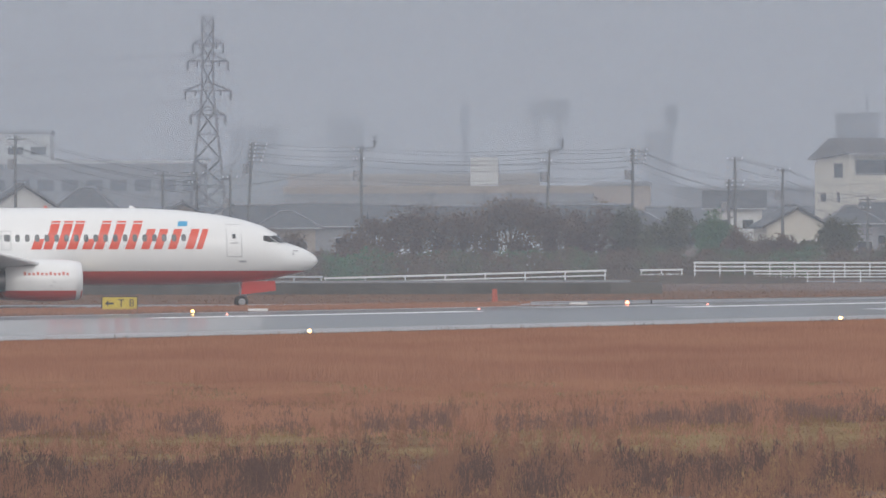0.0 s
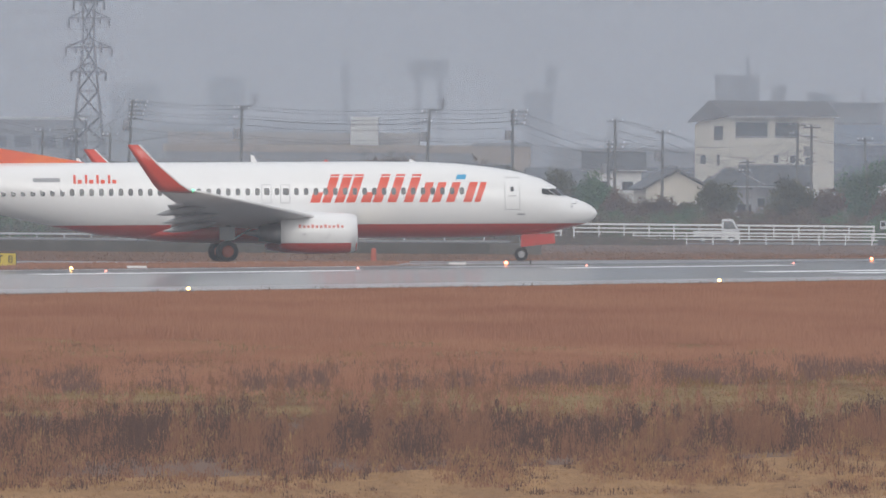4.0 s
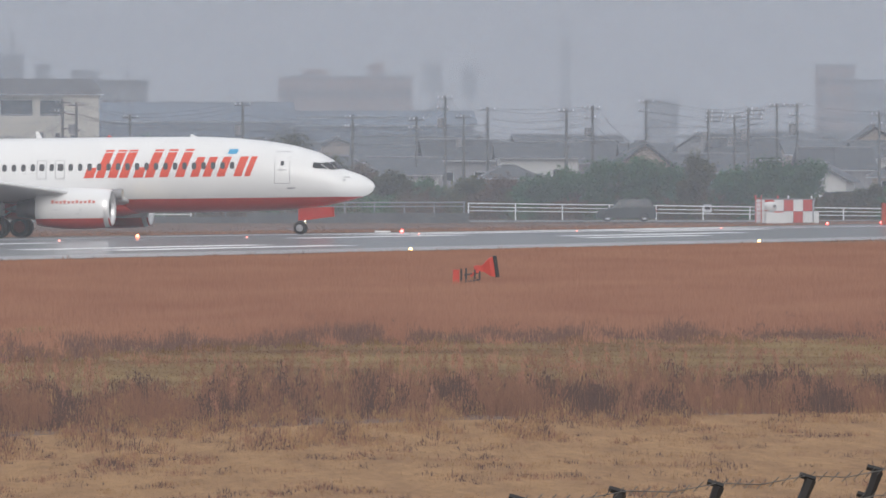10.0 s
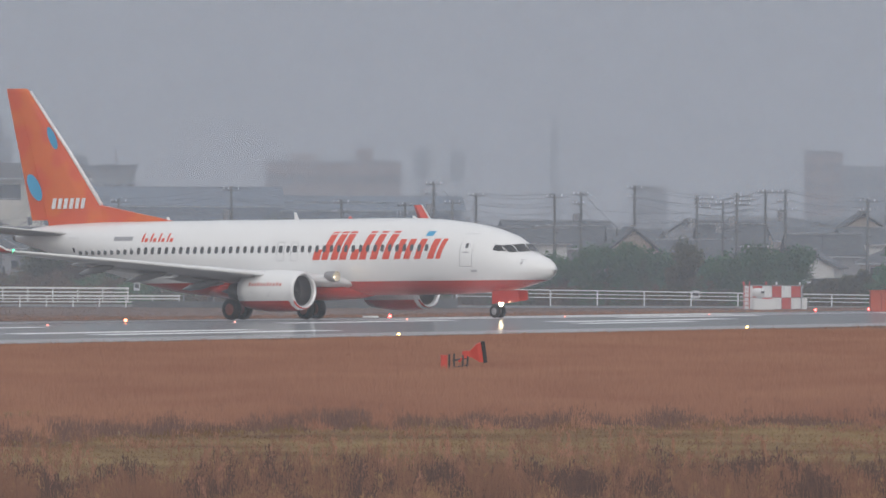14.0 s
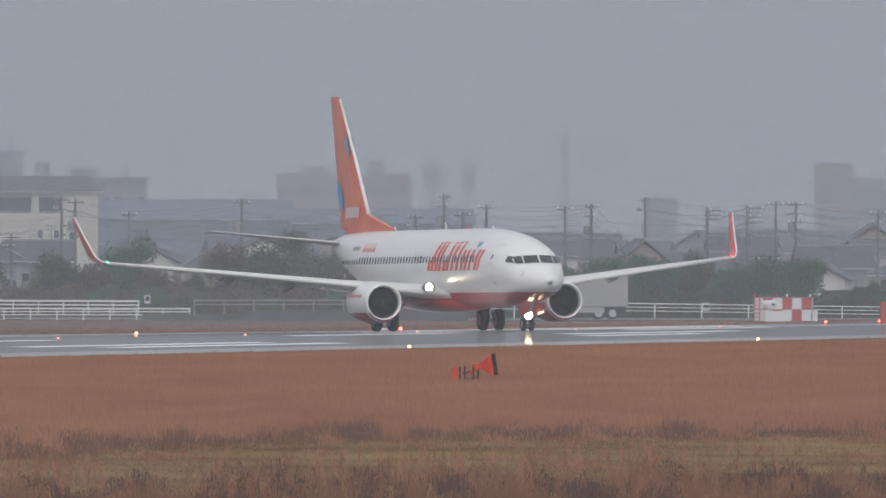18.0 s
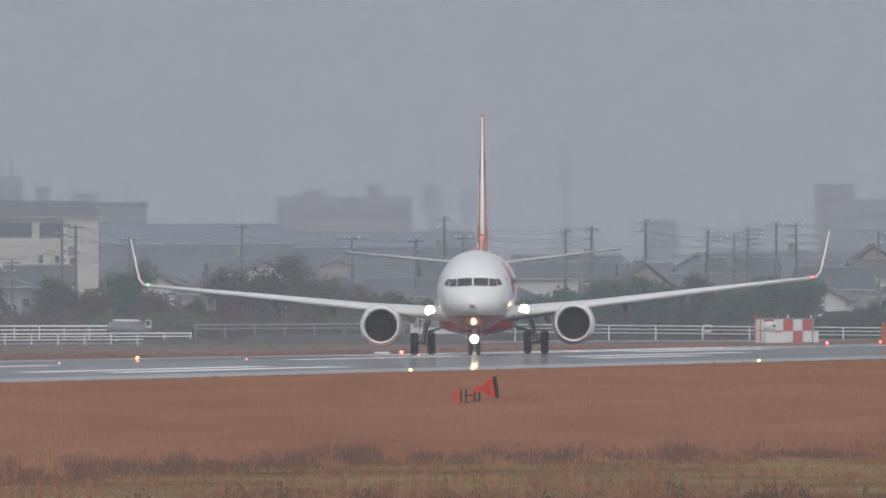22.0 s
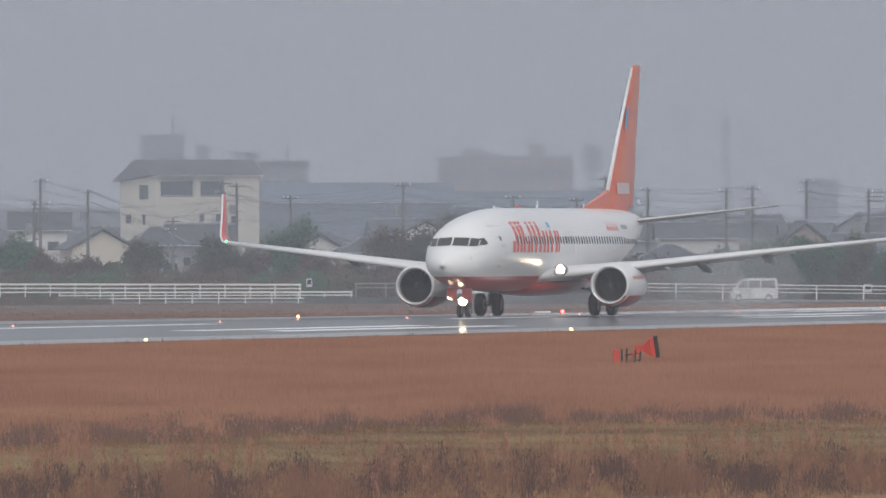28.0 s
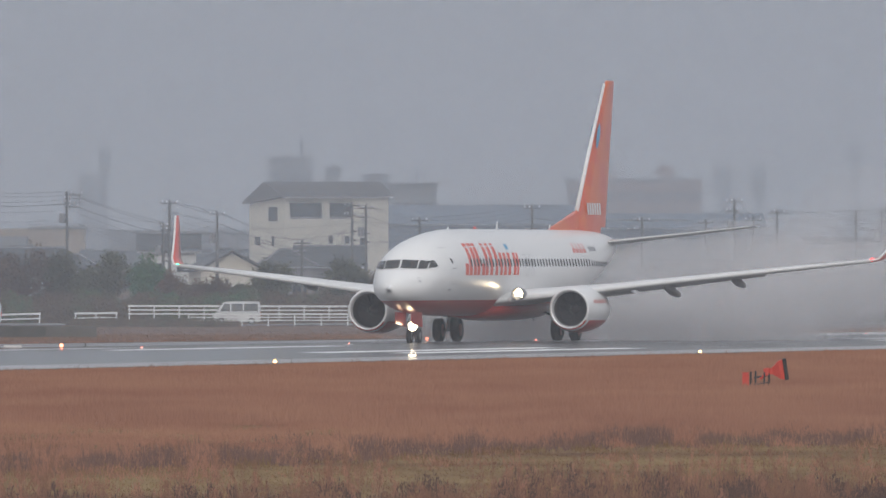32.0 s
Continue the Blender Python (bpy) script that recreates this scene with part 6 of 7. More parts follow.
# the cream house with a deep upper balcony
def cream_house():
    ob = empty("balcony_house", "cream rendered house with a dark hipped roof and deep upper balcony", "house", "houses of the town", pose(5.3, 1250, -0.75, 0, 0, 0))
    H, E = 11.78, 10.33
    # right-hand long front, and a gable end that faces the field a little to the left
    bm = bmesh.new()
    add_box(bm, 0, 9.2, 0.9, 7.0, 0, E - 0.05)
    add_box(bm, 0, 9.2, 0.0, 0.898, 0, E - 2.95)
    part("wall", bm, M_CREAM, ob)
    part("wall", add_loft(bmesh.new(), [[(-3.1, 1.6, z), (0.0, 0.0, z), (0.0, 7.0, z), (-3.1, 7.0, z)] for z in (0, E - 0.75)]), M_CREAM, ob)
    bm = bmesh.new()
    vs = [bm.verts.new(p) for p in ((-3.1, 1.59, E - 0.76), (-0.01, 0.0, E - 0.76), (-0.01, 0.0, E - 0.1), (-1.65, 0.84, H - 0.75))]
    bm.faces.new(vs)
    part("gable", bm, M_CREAM, ob)
    part("parapet", box(0.0, 6.0, -0.06, 0.12, E - 2.95, E - 1.85, 0.02), M_CREAM, ob, "cream balcony parapet")
    for c0, c1 in ((0.0, 0.38), (3.45, 3.95), (6.0, 9.2)):
        part("pillar", box(c0, c1, -0.02, 0.89, E - 2.94, E - 0.06), M_CREAM, ob)
    # dark sheets fill the balcony openings, their shade put into the colour
    part("balcony_window", box(0.5, 3.3, 0.84, 0.896, E - 2.9, E - 0.5), M_GLASS, ob)
    part("balcony_window", box(4.0, 5.9, 0.84, 0.896, E - 2.9, E - 0.5), M_GLASS, ob)
    part("balcony_rail", tube([(0.2, -0.02, E - 1.74), (5.9, -0.02, E - 1.74)], 0.03, 6), M_RAILGREY, ob)
    part("eaves", box(-0.15, 9.6, -0.5, 0.3, E - 0.055, E + 0.06, 0.02), M_WHITEWALL, ob)
    rings = []
    bm = bmesh.new()
    v = [bm.verts.new(p) for p in ((-3.75, 1.3, E - 0.55), (-0.2, -0.55, E + 0.07), (9.65, -0.55, E + 0.07), (9.65, 7.5, E + 0.07), (-3.75, 7.5, E - 0.4), (-1.85, 1.5, H), (8.6, 3.3, H), (-1.7, 3.6, H))]
    for q in ((0, 1, 5), (1, 2, 6, 7, 5), (2, 3, 6), (3, 4, 7, 6), (4, 0, 5, 7)):
        bm.faces.new([v[i] for i in q])
    bm.faces.new([v[i] for i in (4, 3, 2, 1, 0)])
    bmesh.ops.recalc_face_normals(bm, faces=bm.faces)
    part("roof", bm, M_ROOF, ob, "dark grey tiled roof")
    for wx, wz, ww, wh in ((4.1, 6.6, 0.45, 0.75), (5.55, 6.6, 0.5, 0.75), (6.9, 6.4, 0.5, 0.8), (1.2, 3.9, 1.2, 1.1), (4.6, 3.9, 1.2, 1.1)):
        window(ob, wx, wz, ww, wh)
    for wx, wz, ww, wh, yy in ((-1.0, E - 1.45, 0.85, 1.25, 0.52), (-2.35, 6.5, 0.5, 0.75, 1.21), (-1.0, 6.5, 0.25, 0.9, 0.52)):
        wn = part("window", box(-ww / 2, ww / 2, -0.06, -0.01, -wh / 2, wh / 2), M_GLASS, ob)
        wn.matrix_basis = Matrix.Translation((wx, yy, wz)) @ Matrix.Rotation(radians(-27), 4, "Z")
    return ob


cream_house()

# low houses near the road
HOUSES = [
    (-62.4, 1150, 5.2, 6, 4.9, 6.7, 8, "w", 0), (-50, 1165, 6, 6, 3.6, 5.2, 5, "t", 0), (-38.5, 1160, 6.5, 6, 3.4, 5.0, 0, "g", 1),
    (-34.6, 1175, 5.6, 6, 3.4, 4.9, 4, "t", 1), (-4.7, 1190, 4.6, 6, 4.8, 6.1, 0, "w", 1), (0.6, 1170, 5.2, 6, 3.2, 4.75, 10, "c", 0), (8.6, 1176, 5.2, 6, 3.5, 5.0, -3, "g", 1),
    (18.6, 1172, 5.0, 6, 2.9, 4.3, -8, "w", 0), (27.6, 1180, 4.6, 6, 4.2, 5.4, 5, "w", 0), (38.8, 1165, 5.4, 6, 2.6, 3.8, 0, "w", 1),
    (49.2, 1150, 6.4, 6, 4.0, 5.0, 0, "w", 1), (57.9, 1150, 4.0, 6, 3.3, 5.1, 5, "t", 0), (53.4, 1170, 5.0, 6, 3.6, 5.2, -6, "g", 1), (63.6, 1160, 5.5, 6, 2.8, 4.1, 0, "w", 1),
    (70.2, 1120, 4.2, 6, 2.1, 3.3, -10, "w", 0), (74.6, 1165, 5.6, 6, 3.0, 4.6, 4, "g", 1), (80.6, 1210, 6.2, 7, 4.4, 6.6, 0, "t", 0), (81.2, 1198, 5.4, 6, 4.0, 5.2, 8, "w", 1), (89.0, 1180, 7, 6, 3.6, 5.4, 0, "g", 1),
    (44.0, 1178, 5.8, 6, 3.8, 5.3, 5, "g", 1), (67.5, 1175, 5.0, 6, 3.9, 5.4, 3, "g", 1), (-44.0, 1172, 5.5, 6, 3.2, 4.9, 0, "w", 1), (-27.0, 1180, 6.0, 6, 3.0, 4.8, -4, "g", 1), (-16.5, 1182, 6.2, 6, 3.0, 4.9, 3, "w", 1),
]
WALLS = {"w": (M_WHITEWALL, "white rendered"), "g": (M_GREYWALL, "grey"), "t": (M_TANWALL, "tan"), "c": (M_CREAM, "cream rendered")}
for x, y, w, dp, ev, rg, turn, tone, along in HOUSES:
    wm, word = WALLS[tone]
    wins = [(-w * 0.25, 1.5, 1.2, 1.0), (w * 0.22, 1.5, 1.4, 1.0)] + ([(-w * 0.22, ev + 0.45 - 1.1, 1.0, 0.8), (w * 0.25, ev + 0.45 - 1.1, 1.0, 0.8)] if ev > 3.2 else [])
    gable_house(x, y, w, dp, -0.75, ev, rg, turn, wm, M_ROOFB, f"low {word} house with a dark tiled {'roof' if along else 'gable roof'}", wins, bool(along))

hip_house(5.3, 1170, 4.0, 6, -0.75, 3.45, 4.85, 6, M_GREYWALL, M_ROOFB, "low grey house with a dark hipped roof", ((0.9, 2.2, 1.3, 1.1), (-1.1, 2.2, 0.9, 1.0)))
hip_house(-57.6, 1150, 4.6, 6, -0.75, 4.5, 6.5, -4, M_GREYWALL, M_ROOFB, "low grey house with a dark hipped roof", ((-1.2, 3.6, 1.2, 1.0), (1.1, 3.6, 1.2, 1.0)))
for x, y, w, ev, rg, turn in ((-40.6, 1142, 4.4, 3.2, 4.5, 5), (-31.4, 1150, 4.8, 3.0, 4.3, -6), (-23.5, 1160, 5.0, 2.9, 4.2, 4), (-12.4, 1158, 4.4, 3.1, 4.4, 0), (22.6, 1160, 4.6, 2.8, 4.0, 6), (33.0, 1158, 5.0, 2.9, 4.1, -5), (46.4, 1140, 4.2, 2.3, 3.3, 0), (61.0, 1138, 4.6, 2.2, 3.3, 4), (78.0, 1140, 4.6, 2.4, 3.4, -4)):
    hip_house(x, y, w, 5, -0.75, ev, rg, turn, M_WHITEWALL if int(x) % 2 else M_TANWALL, M_ROOFB, "low house with a dark hipped roof among the trees", ((-1.0, 2.4, 1.1, 0.9), (1.0, 2.4, 1.1, 0.9)))
# a denser middle row of roofs
rh = random.Random(12)
for i in range(22):
    x = -74 + i * 8.0 + rh.uniform(-2, 2)
    if 4 < x < 16:
        continue
    up = 0.6 if x > 30 else 0.0
    gable_house(x, rh.uniform(1218, 1238), rh.uniform(4, 7), 6, -0.75, rh.uniform(2.9, 3.8) + up, rh.uniform(4.2, 5.2) + up, rh.uniform(-14, 14), rh.choice((M_WHITEWALL, M_WHITEWALL, M_TANWALL)), M_ROOFB,
                "pale house with a slate roof in the mist", ((-1.0, 2.8, 1.2, 1.0), (1.0, 2.8, 1.0, 1.0)), i % 3 != 0)

# second row of roofs further back
for i in range(26):
    x = -70 + i * 8.2 + random.uniform(-2, 2)
    gable_house(x, random.uniform(1290, 1370), random.uniform(6, 9), 7, -0.75, random.uniform(2.9, 3.5) + (0.9 if x > 20 else 0), random.uniform(4.4, 5.1) + (1.1 if x > 20 else 0), random.uniform(-10, 10), random.choice((M_GREYWALL, M_WHITEWALL, M_TANWALL)), M_ROOFB,
                "grey roofed house in the mist", ((0, 2.6, 1.4, 1.0),), i % 2 == 0)

# long buildings
blk = flat_block(-34.7, 1395, 30.4, 12, -0.75, 6.5, M_GREYWALL, "long grey two-storey building with a tan parapet", 2, 13, win=(2.1, 1.25), parapet=0.75, roof=M_TANWALL)
part("rooftop_storey", box(-15.1, 9.8, 6, 11.5, 7.97, 9.23), M_TANWALL, blk, "tan rooftop storey")
part("tank_house", box(3.1, 5.8, 2, 5, 7.97, 10.81), M_WHITEWALL, blk, "white rooftop tank house")
flat_block(-16.6, 1395, 5.6, 10, -0.75, 7.2, M_TANWALL, "plain tan annex in the mist", 0, 0)
flat_block(-75.2, 1450, 30, 9, -0.75, 9.75, M_GREYWALL, "long grey three-storey building in the mist", 3, 12, win=(1.7, 1.15), roof=M_WHITEWALL)
flat_block(-80.2, 1462, 7.2, 8, -0.75, 12.9, M_WHITEWALL, "white block in the mist", 5, 3, win=(1.6, 0.8))
flat_block(33.5, 1500, 31, 14, -0.75, 8.3, M_WHITEWALL, "pale warehouse wall in the mist", 1, 10, win=(2.0, 1.0), z0=3.5, parapet=0.2)
wh = gable_house(27.2, 1492, 21, 20, -0.75, 8.0, 9.8, 0, M_BLUEWALL, M_BLUEWALL, "long blue-grey metal warehouse in the mist", (), True)
gable_house(47.5, 1496, 19, 20, -0.75, 7.6, 8.9, 0, M_BLUEWALL, M_BLUEWALL, "blue-grey metal warehouse in the mist", (), True)
blk = flat_block(8.05, 1700, 5.3, 6, -0.75, 16.4, M_GREYWALL, "grey tower block with a mast in the mist", 5, 3, win=(0.9, 1.0))
part("mast", tube([(1.25, 2, 16.8), (1.25, 2, 20.0)], [0.22, 0.12], 6), M_DARKSTEEL, blk)
blk = flat_block(21.4, 1600, 5.3, 7, -0.75, 12.4, M_GREYWALL, "grey block with a mast in the mist", 4, 4, win=(0.8, 0.9))
part("roof_slab", box(-3.1, 3.1, -0.5, 7.5, 13.51, 13.75), M_GREYWALL, blk, "overhanging roof slab")
part("mast", tube([(0.4, 2, 13.2), (0.4, 2, 15.5)], [0.14, 0.06], 6), M_DARKSTEEL, blk)
blk = flat_block(59.4, 2045, 19.4, 4, -0.75, 15.87, M_BROWNWALL, "large brown apartment block far off in the mist", 5, 14, win=(1.0, 1.2))
part("plant_room", box(-6.2, -2.6, 1, 3.5, 16.98, 18.01), M_BROWNWALL, blk)
part("plant_room", box(3.35, 5.7, 1, 3.5, 16.98, 18.75), M_BROWNWALL, blk)
flat_block(130.5, 2045, 5.4, 4, -0.75, 17.55, M_BROWNWALL, "brown tower block far off in the mist", 6, 3, win=(0.9, 1.1))
flat_block(140.5, 2045.5, 14.4, 4, -0.75, 15.3, M_GREYWALL, "grey apartment block far off in the mist", 5, 9, win=(1.1, 1.2))
flat_block(98, 1900, 4.2, 6, -0.75, 11.8, M_GREYWALL, "small grey block in the mist", 3, 3, win=(0.8, 0.9))
flat_block(-22.3, 2400, 4.8, 6, -0.75, 18.8, M_GREYWALL, "grey tower block far off in the mist", 4, 3, win=(0.8, 0.9))
flat_block(-78.7, 2500, 6.2, 9, -0.75, 21.8, M_GREYWALL, "grey tower block far off in the mist", 5, 3, win=(1.0, 1.1))
flat_block(-94.8, 2500, 8.6, 9, -0.75, 20.4, M_GREYWALL, "grey tower block far off in the mist", 5, 4, win=(1.0, 1.1))
flat_block(-82, 2510, 46, 9, -0.75, 13.8, M_GREYWALL, "long grey building far off in the mist", 3, 18, win=(1.2, 1.1))
flat_block(13.0, 1700, 1.7, 3, -0.75, 15.1, M_GREYWALL, "small grey stair tower behind the cream house", 3, 1, win=(0.6, 0.8))
flat_block(18.2, 1705, 3.2, 5, -0.75, 14.4, M_GREYWALL, "grey block in the mist behind the cream house", 4, 2, win=(0.8, 0.9))
flat_block(-5, 1560, 16, 10, -0.75, 7.2, M_GREYWALL, "low grey building in the mist", 2, 8)
flat_block(108, 1640, 34, 12, -0.75, 7.0, M_GREYWALL, "low grey building in the mist", 2, 12)


# wooded hill behind the town, almost lost in the mist
bm = bmesh.new()
rows = []
for j, (y, lift) in enumerate(((2420, 0.0), (2440, 0.6), (2470, 1.0), (2600, 0.5))):
    rows.append([bm.verts.new((x, y, -1 + lift * (max(0.0, float(np.interp(x, [-420, -260, -140, -60, 0, 40], [26, 22, 16.5, 12.5, 6.5, 0]))) + 1.2 * noise.noise((x / 14, j * 0.4, 2.0)) + 0.6 * noise.noise((x / 4, j * 0.4, 7.0))))) for x in range(-420, 60, 3)])
for r0, r1 in zip(rows, rows[1:]):
    for k in range(len(r0) - 1):
        bm.faces.new((r0[k], r0[k + 1], r1[k + 1], r1[k]))
tagged(part("hill", bm, M_LEAF_OLIVE, smooth=True), "low wooded hill far off in the mist", "hill", kind="structure")


# ---- masts, pylon, floodlight towers ----
def lattice(x, y, base, height, w0, w1, arms, label, name="pylon", bays=11):
    ob = empty(name, label, "pylon", "lattice towers", pose(x, y, base))
    r = 0.105 if y < 1500 else 0.09
    bm = bmesh.new()
    zs = [height * (1 - (1 - i / bays) ** 1.25) for i in range(bays + 1)]
    ws = [w0 + (w1 - w0) * min(1, (z / height) / 0.7) ** 1.15 for z in zs]
    for sx, sy in ((-1, -1), (1, -1), (1, 1), (-1, 1)):
        add_tube(bm, [(sx * w / 2, sy * w / 2, z) for z, w in zip(zs, ws)], r, 4)
    part("legs", bm, M_DARKSTEEL, ob)
    bm = bmesh.new()
    for (za, wa), (zb, wb) in zip(zip(zs, ws), zip(zs[1:], ws[1:])):
        for s in (-1, 1):
            add_tube(bm, [(-wa / 2, s * wa / 2, za), (wb / 2, s * wb / 2, zb)], r * 0.6, 4)
            add_tube(bm, [(wa / 2, s * wa / 2, za), (-wb / 2, s * wb / 2, zb)], r * 0.6, 4)
        add_tube(bm, [(-wb / 2, -wb / 2, zb), (wb / 2, -wb / 2, zb)], r * 0.6, 4)
    part("bracing", bm, M_DARKSTEEL, ob)
    for z, half in arms:
        bm = bmesh.new()
        for s in (-1, 1):
            add_tube(bm, [(0, 0, z + 0.9), (s * half, 0, z)], r * 0.8, 4)
            add_tube(bm, [(0, 0, z), (s * half, 0, z)], r * 0.8, 4)
            add_tube(bm, [(s * half, 0, z), (s * half, 0, z - 0.9)], r * 1.2, 5)
            add_tube(bm, [(s * half * 0.55, 0, z), (s * half * 0.55, 0, z - 0.5)], r, 5)
        part("cross_arm", bm, M_DARKSTEEL, ob)
    return ob


lattice(-57.3, 1390, -0.75, 24.7, 4.4, 1.1, ((22.0, 1.5), (20.3, 2.0), (17.4, 2.25), (15.0, 1.7)), "steel lattice power pylon in the mist")
lattice(92.0, 2060, -0.75, 22.7, 2.5, 0.8, ((20.5, 0.7),), "thin lattice radio tower far off in the mist", "radio_tower", 12)
for z, half in ((22.0, 1.5), (20.3, 2.0), (17.4, 2.25)):
    pw = empty("power_line", "sagging power line running off the pylon", "cable", "power lines", pose(-57.3, 1390, -0.75))
    bm = bmesh.new()
    for s in (-1, 1):
        add_tube(bm, [(s * half - k * 6, -k * 1.5, z - 0.9 - 2.4 * (1 - abs(k / 12 - 1) ** 2)) for k in range(25)], 0.018, 4)
    part("wire", bm, M_DARKSTEEL, pw)


def flood_tower(x, y, base, top, legs, head, label):
    ob = empty("floodlight_tower", label, "light tower", "floodlight towers", pose(x, y, base))
    for lx in legs:
        part("mast", tube([(lx, 0, 0), (lx, 0, top - base - head[1])], [0.45, 0.3], 8), M_GREYWALL, ob)
    part("head", box(-head[0] / 2, head[0] / 2, -0.4, 0.4, top - base - head[1], top - base, 0.1), M_GREYWALL, ob)
    for i in range(4):
        part("lamp_row", box(-head[0] / 2 + 0.15, head[0] / 2 - 0.15, -0.55, -0.42, top - base - head[1] * (i + 0.85) / 4, top - base - head[1] * (i + 0.35) / 4), M_STEEL, ob)


flood_tower(-35.3, 2062, -0.75, 21.6, (-1.6, 1.6), (5.9, 2.9), "wide floodlight tower on two masts far off in the mist")
flood_tower(-47.4, 2062, -0.75, 20.9, (0,), (1.4, 4.0), "slim floodlight tower far off in the mist")
flood_tower(-17.4, 2062, -0.75, 20.8, (0,), (1.9, 3.2), "slim floodlight tower far off in the mist")
flood_tower(72.7, 2062, -0.75, 18.0, (0,), (2.6, 4.0), "floodlight tower far off in the mist")
flood_tower(78.0, 2062, -0.75, 17.6, (0,), (2.1, 4.2), "floodlight tower far off in the mist")


def pole(x, y, base, top, label, arms=2, lean=0.0, style="plain", w=0.68):
    """style: fan (many short arms to one side), bracket (a raised side bracket), drum (with a transformer) or plain."""
    ob = empty("utility_pole", label, "utility pole", "utility poles", pose(x, y, base, 0, lean, 0))
    h = top - base
    part("shaft", tube([(0, 0, -0.3), (0, 0, h)], [0.15, 0.10], 8), M_POLE, ob)
    for k in range(arms):
        z = h - 0.25 - k * (0.34 if style == "fan" else 0.75)
        left, right = (-0.25, 1.35 - 0.1 * k) if style == "fan" else (-w, w * (0.4 if k % 2 else 1.0))
        arm = part("cross_arm", box(left, right, -0.05, 0.05, z - 0.05, z + 0.05, 0.01), M_DARKSTEEL, ob)
        for f in (0.08, 0.35, 0.92):
            ix = left + f * (right - left)
            part("insulator", tube([(ix, 0, z + 0.052), (ix, 0, z + 0.24)], [0.06, 0.045], 6), M_RAILGREY, arm)
    if style == "bracket":
        part("bracket", tube([(0, 0, h - 0.1), (0.95, 0, h + 0.05), (1.05, 0, h + 0.12), (1.05, 0, h + 0.95)], 0.07, 6), M_DARKSTEEL, ob, "raised side bracket")
        for z in (0.45, 0.85):
            part("cross_arm", box(0.7, 1.4, -0.04, 0.04, h + z, h + z + 0.08, 0.01), M_DARKSTEEL, ob)
    if style in ("drum", "bracket", "fan"):
        part("transformer", lathe([(h - 2.6, 0.0), (h - 2.6, 0.26), (h - 1.8, 0.26), (h - 1.78, 0.0)], (-0.38, 0, 0), "z", 12), M_GREYWALL, ob)
    for z in (h - 2.4, h - 3.1):
        part("cable_clamp", box(-0.16, 0.34, -0.06, 0.06, z, z + 0.12, 0.01), M_DARKSTEEL, ob)
    return ob


POLES = [(-62.0, 10.6, 2, 0), (-50.2, 7.7, 1, 0), (-47.5, 7.7, 2, 0), (-44.8, 7.4, 1, 0), (-43.6, 10.1, 5, 3), (-34.3, 9.6, 2, 0), (-19.6, 9.4, 2, 2), (-12.6, 9.5, 4, 0), (-4.9, 7.0, 2, 0), (-0.6, 7.9, 1, 0),
         (-4.4, 8.8, 1, 0), (10.2, 8.6, 2, 0), (11.3, 8.4, 2, 0), (6.2, 5.6, 2, 0), (15.6, 7.4, 1, 0), (24.6, 8.4, 1, 0), (33.4, 7.4, 2, 0), (38.5, 7.2, 2, 0)]
POLES_B = [(40.8, 8.9, 2, 0), (44.2, 8.0, 1, 0), (50.5, 7.9, 1, 0), (52.6, 8.1, 2, 0), (56.9, 8.6, 2, 0), (61.9, 7.8, 3, 0), (64.0, 7.4, 1, 0), (65.1, 8.0, 3, 0), (67.4, 8.3, 1, 0), (69.0, 8.3, 3, 0), (75.6, 7.6, 2, 0), (55.5, 5.2, 0, 0), (42.3, 7.4, 1, 0)]
STYLES = {4: "fan", 5: "bracket", 6: "bracket", 7: "fan", 8: "fan", 23: "fan", 25: "fan"}
place = []
for i, (x, top, arms, lean) in enumerate(POLES + POLES_B):
    y = 1130 + ((i * 37) % 5) * 12 - 12
    k = y / 1130
    top = 3.5 + (top - 3.5) * k
    pole(x * k, y, -0.75, top, "grey concrete utility pole with cross-arms" if lean == 0 else "leaning utility pole with stacked cross-arms", arms, lean, STYLES.get(i, "drum" if i % 3 == 0 else "plain"))
    place.append((x * k, y, top))
place.sort()
for k, (a, b) in enumerate(zip(place, place[1:])):
    if abs(a[0] - b[0]) > 22:
        continue
    for dz, dx in ((0.05, 0.0), (-0.25, 0.4), (-0.7, -0.5), (-1.0, 0.3), (-1.5, 0.2), (-2.3, 0.1), (-2.55, 0.1)):
        pw = tagged(part("overhead_wire", bmesh.new(), M_DARKSTEEL), "dark sagging overhead wire between poles", "cable", "overhead wires")
        bm = bmesh.new()
        sag = 0.06 + 0.012 * abs(a[0] - b[0]) + 0.05 * (k % 3)
        add_tube(bm, [(a[0] + dx + (b[0] - a[0]) * f, a[1] + (b[1] - a[1]) * f, a[2] + dz + (b[2] - a[2]) * f - sag * 4 * f * (1 - f)) for f in (0, .2, .4, .6, .8, 1)], 0.015, 4)
        bm.to_mesh(pw.data)
        bm.free()
# longer spans that skip a pole
for step in (2, 3, 5):
    for k in range(0, len(place) - step, 1):
        a, b = place[k], place[k + step]
        if abs(a[0] - b[0]) > 26 or (k + step) % 3 == 0:
            continue
        bm = bmesh.new()
        dz = -0.3 - 0.35 * step
        sag = 0.1 + 0.014 * abs(a[0] - b[0])
        add_tube(bm, [(a[0] + (b[0] - a[0]) * f, a[1] + (b[1] - a[1]) * f, a[2] + dz + (b[2] - a[2]) * f - sag * 4 * f * (1 - f)) for f in (0, .2, .4, .6, .8, 1)], 0.014, 4)
        tagged(part("overhead_wire", bm, M_DARKSTEEL), "dark sagging overhead wire between poles", "cable", "overhead wires")


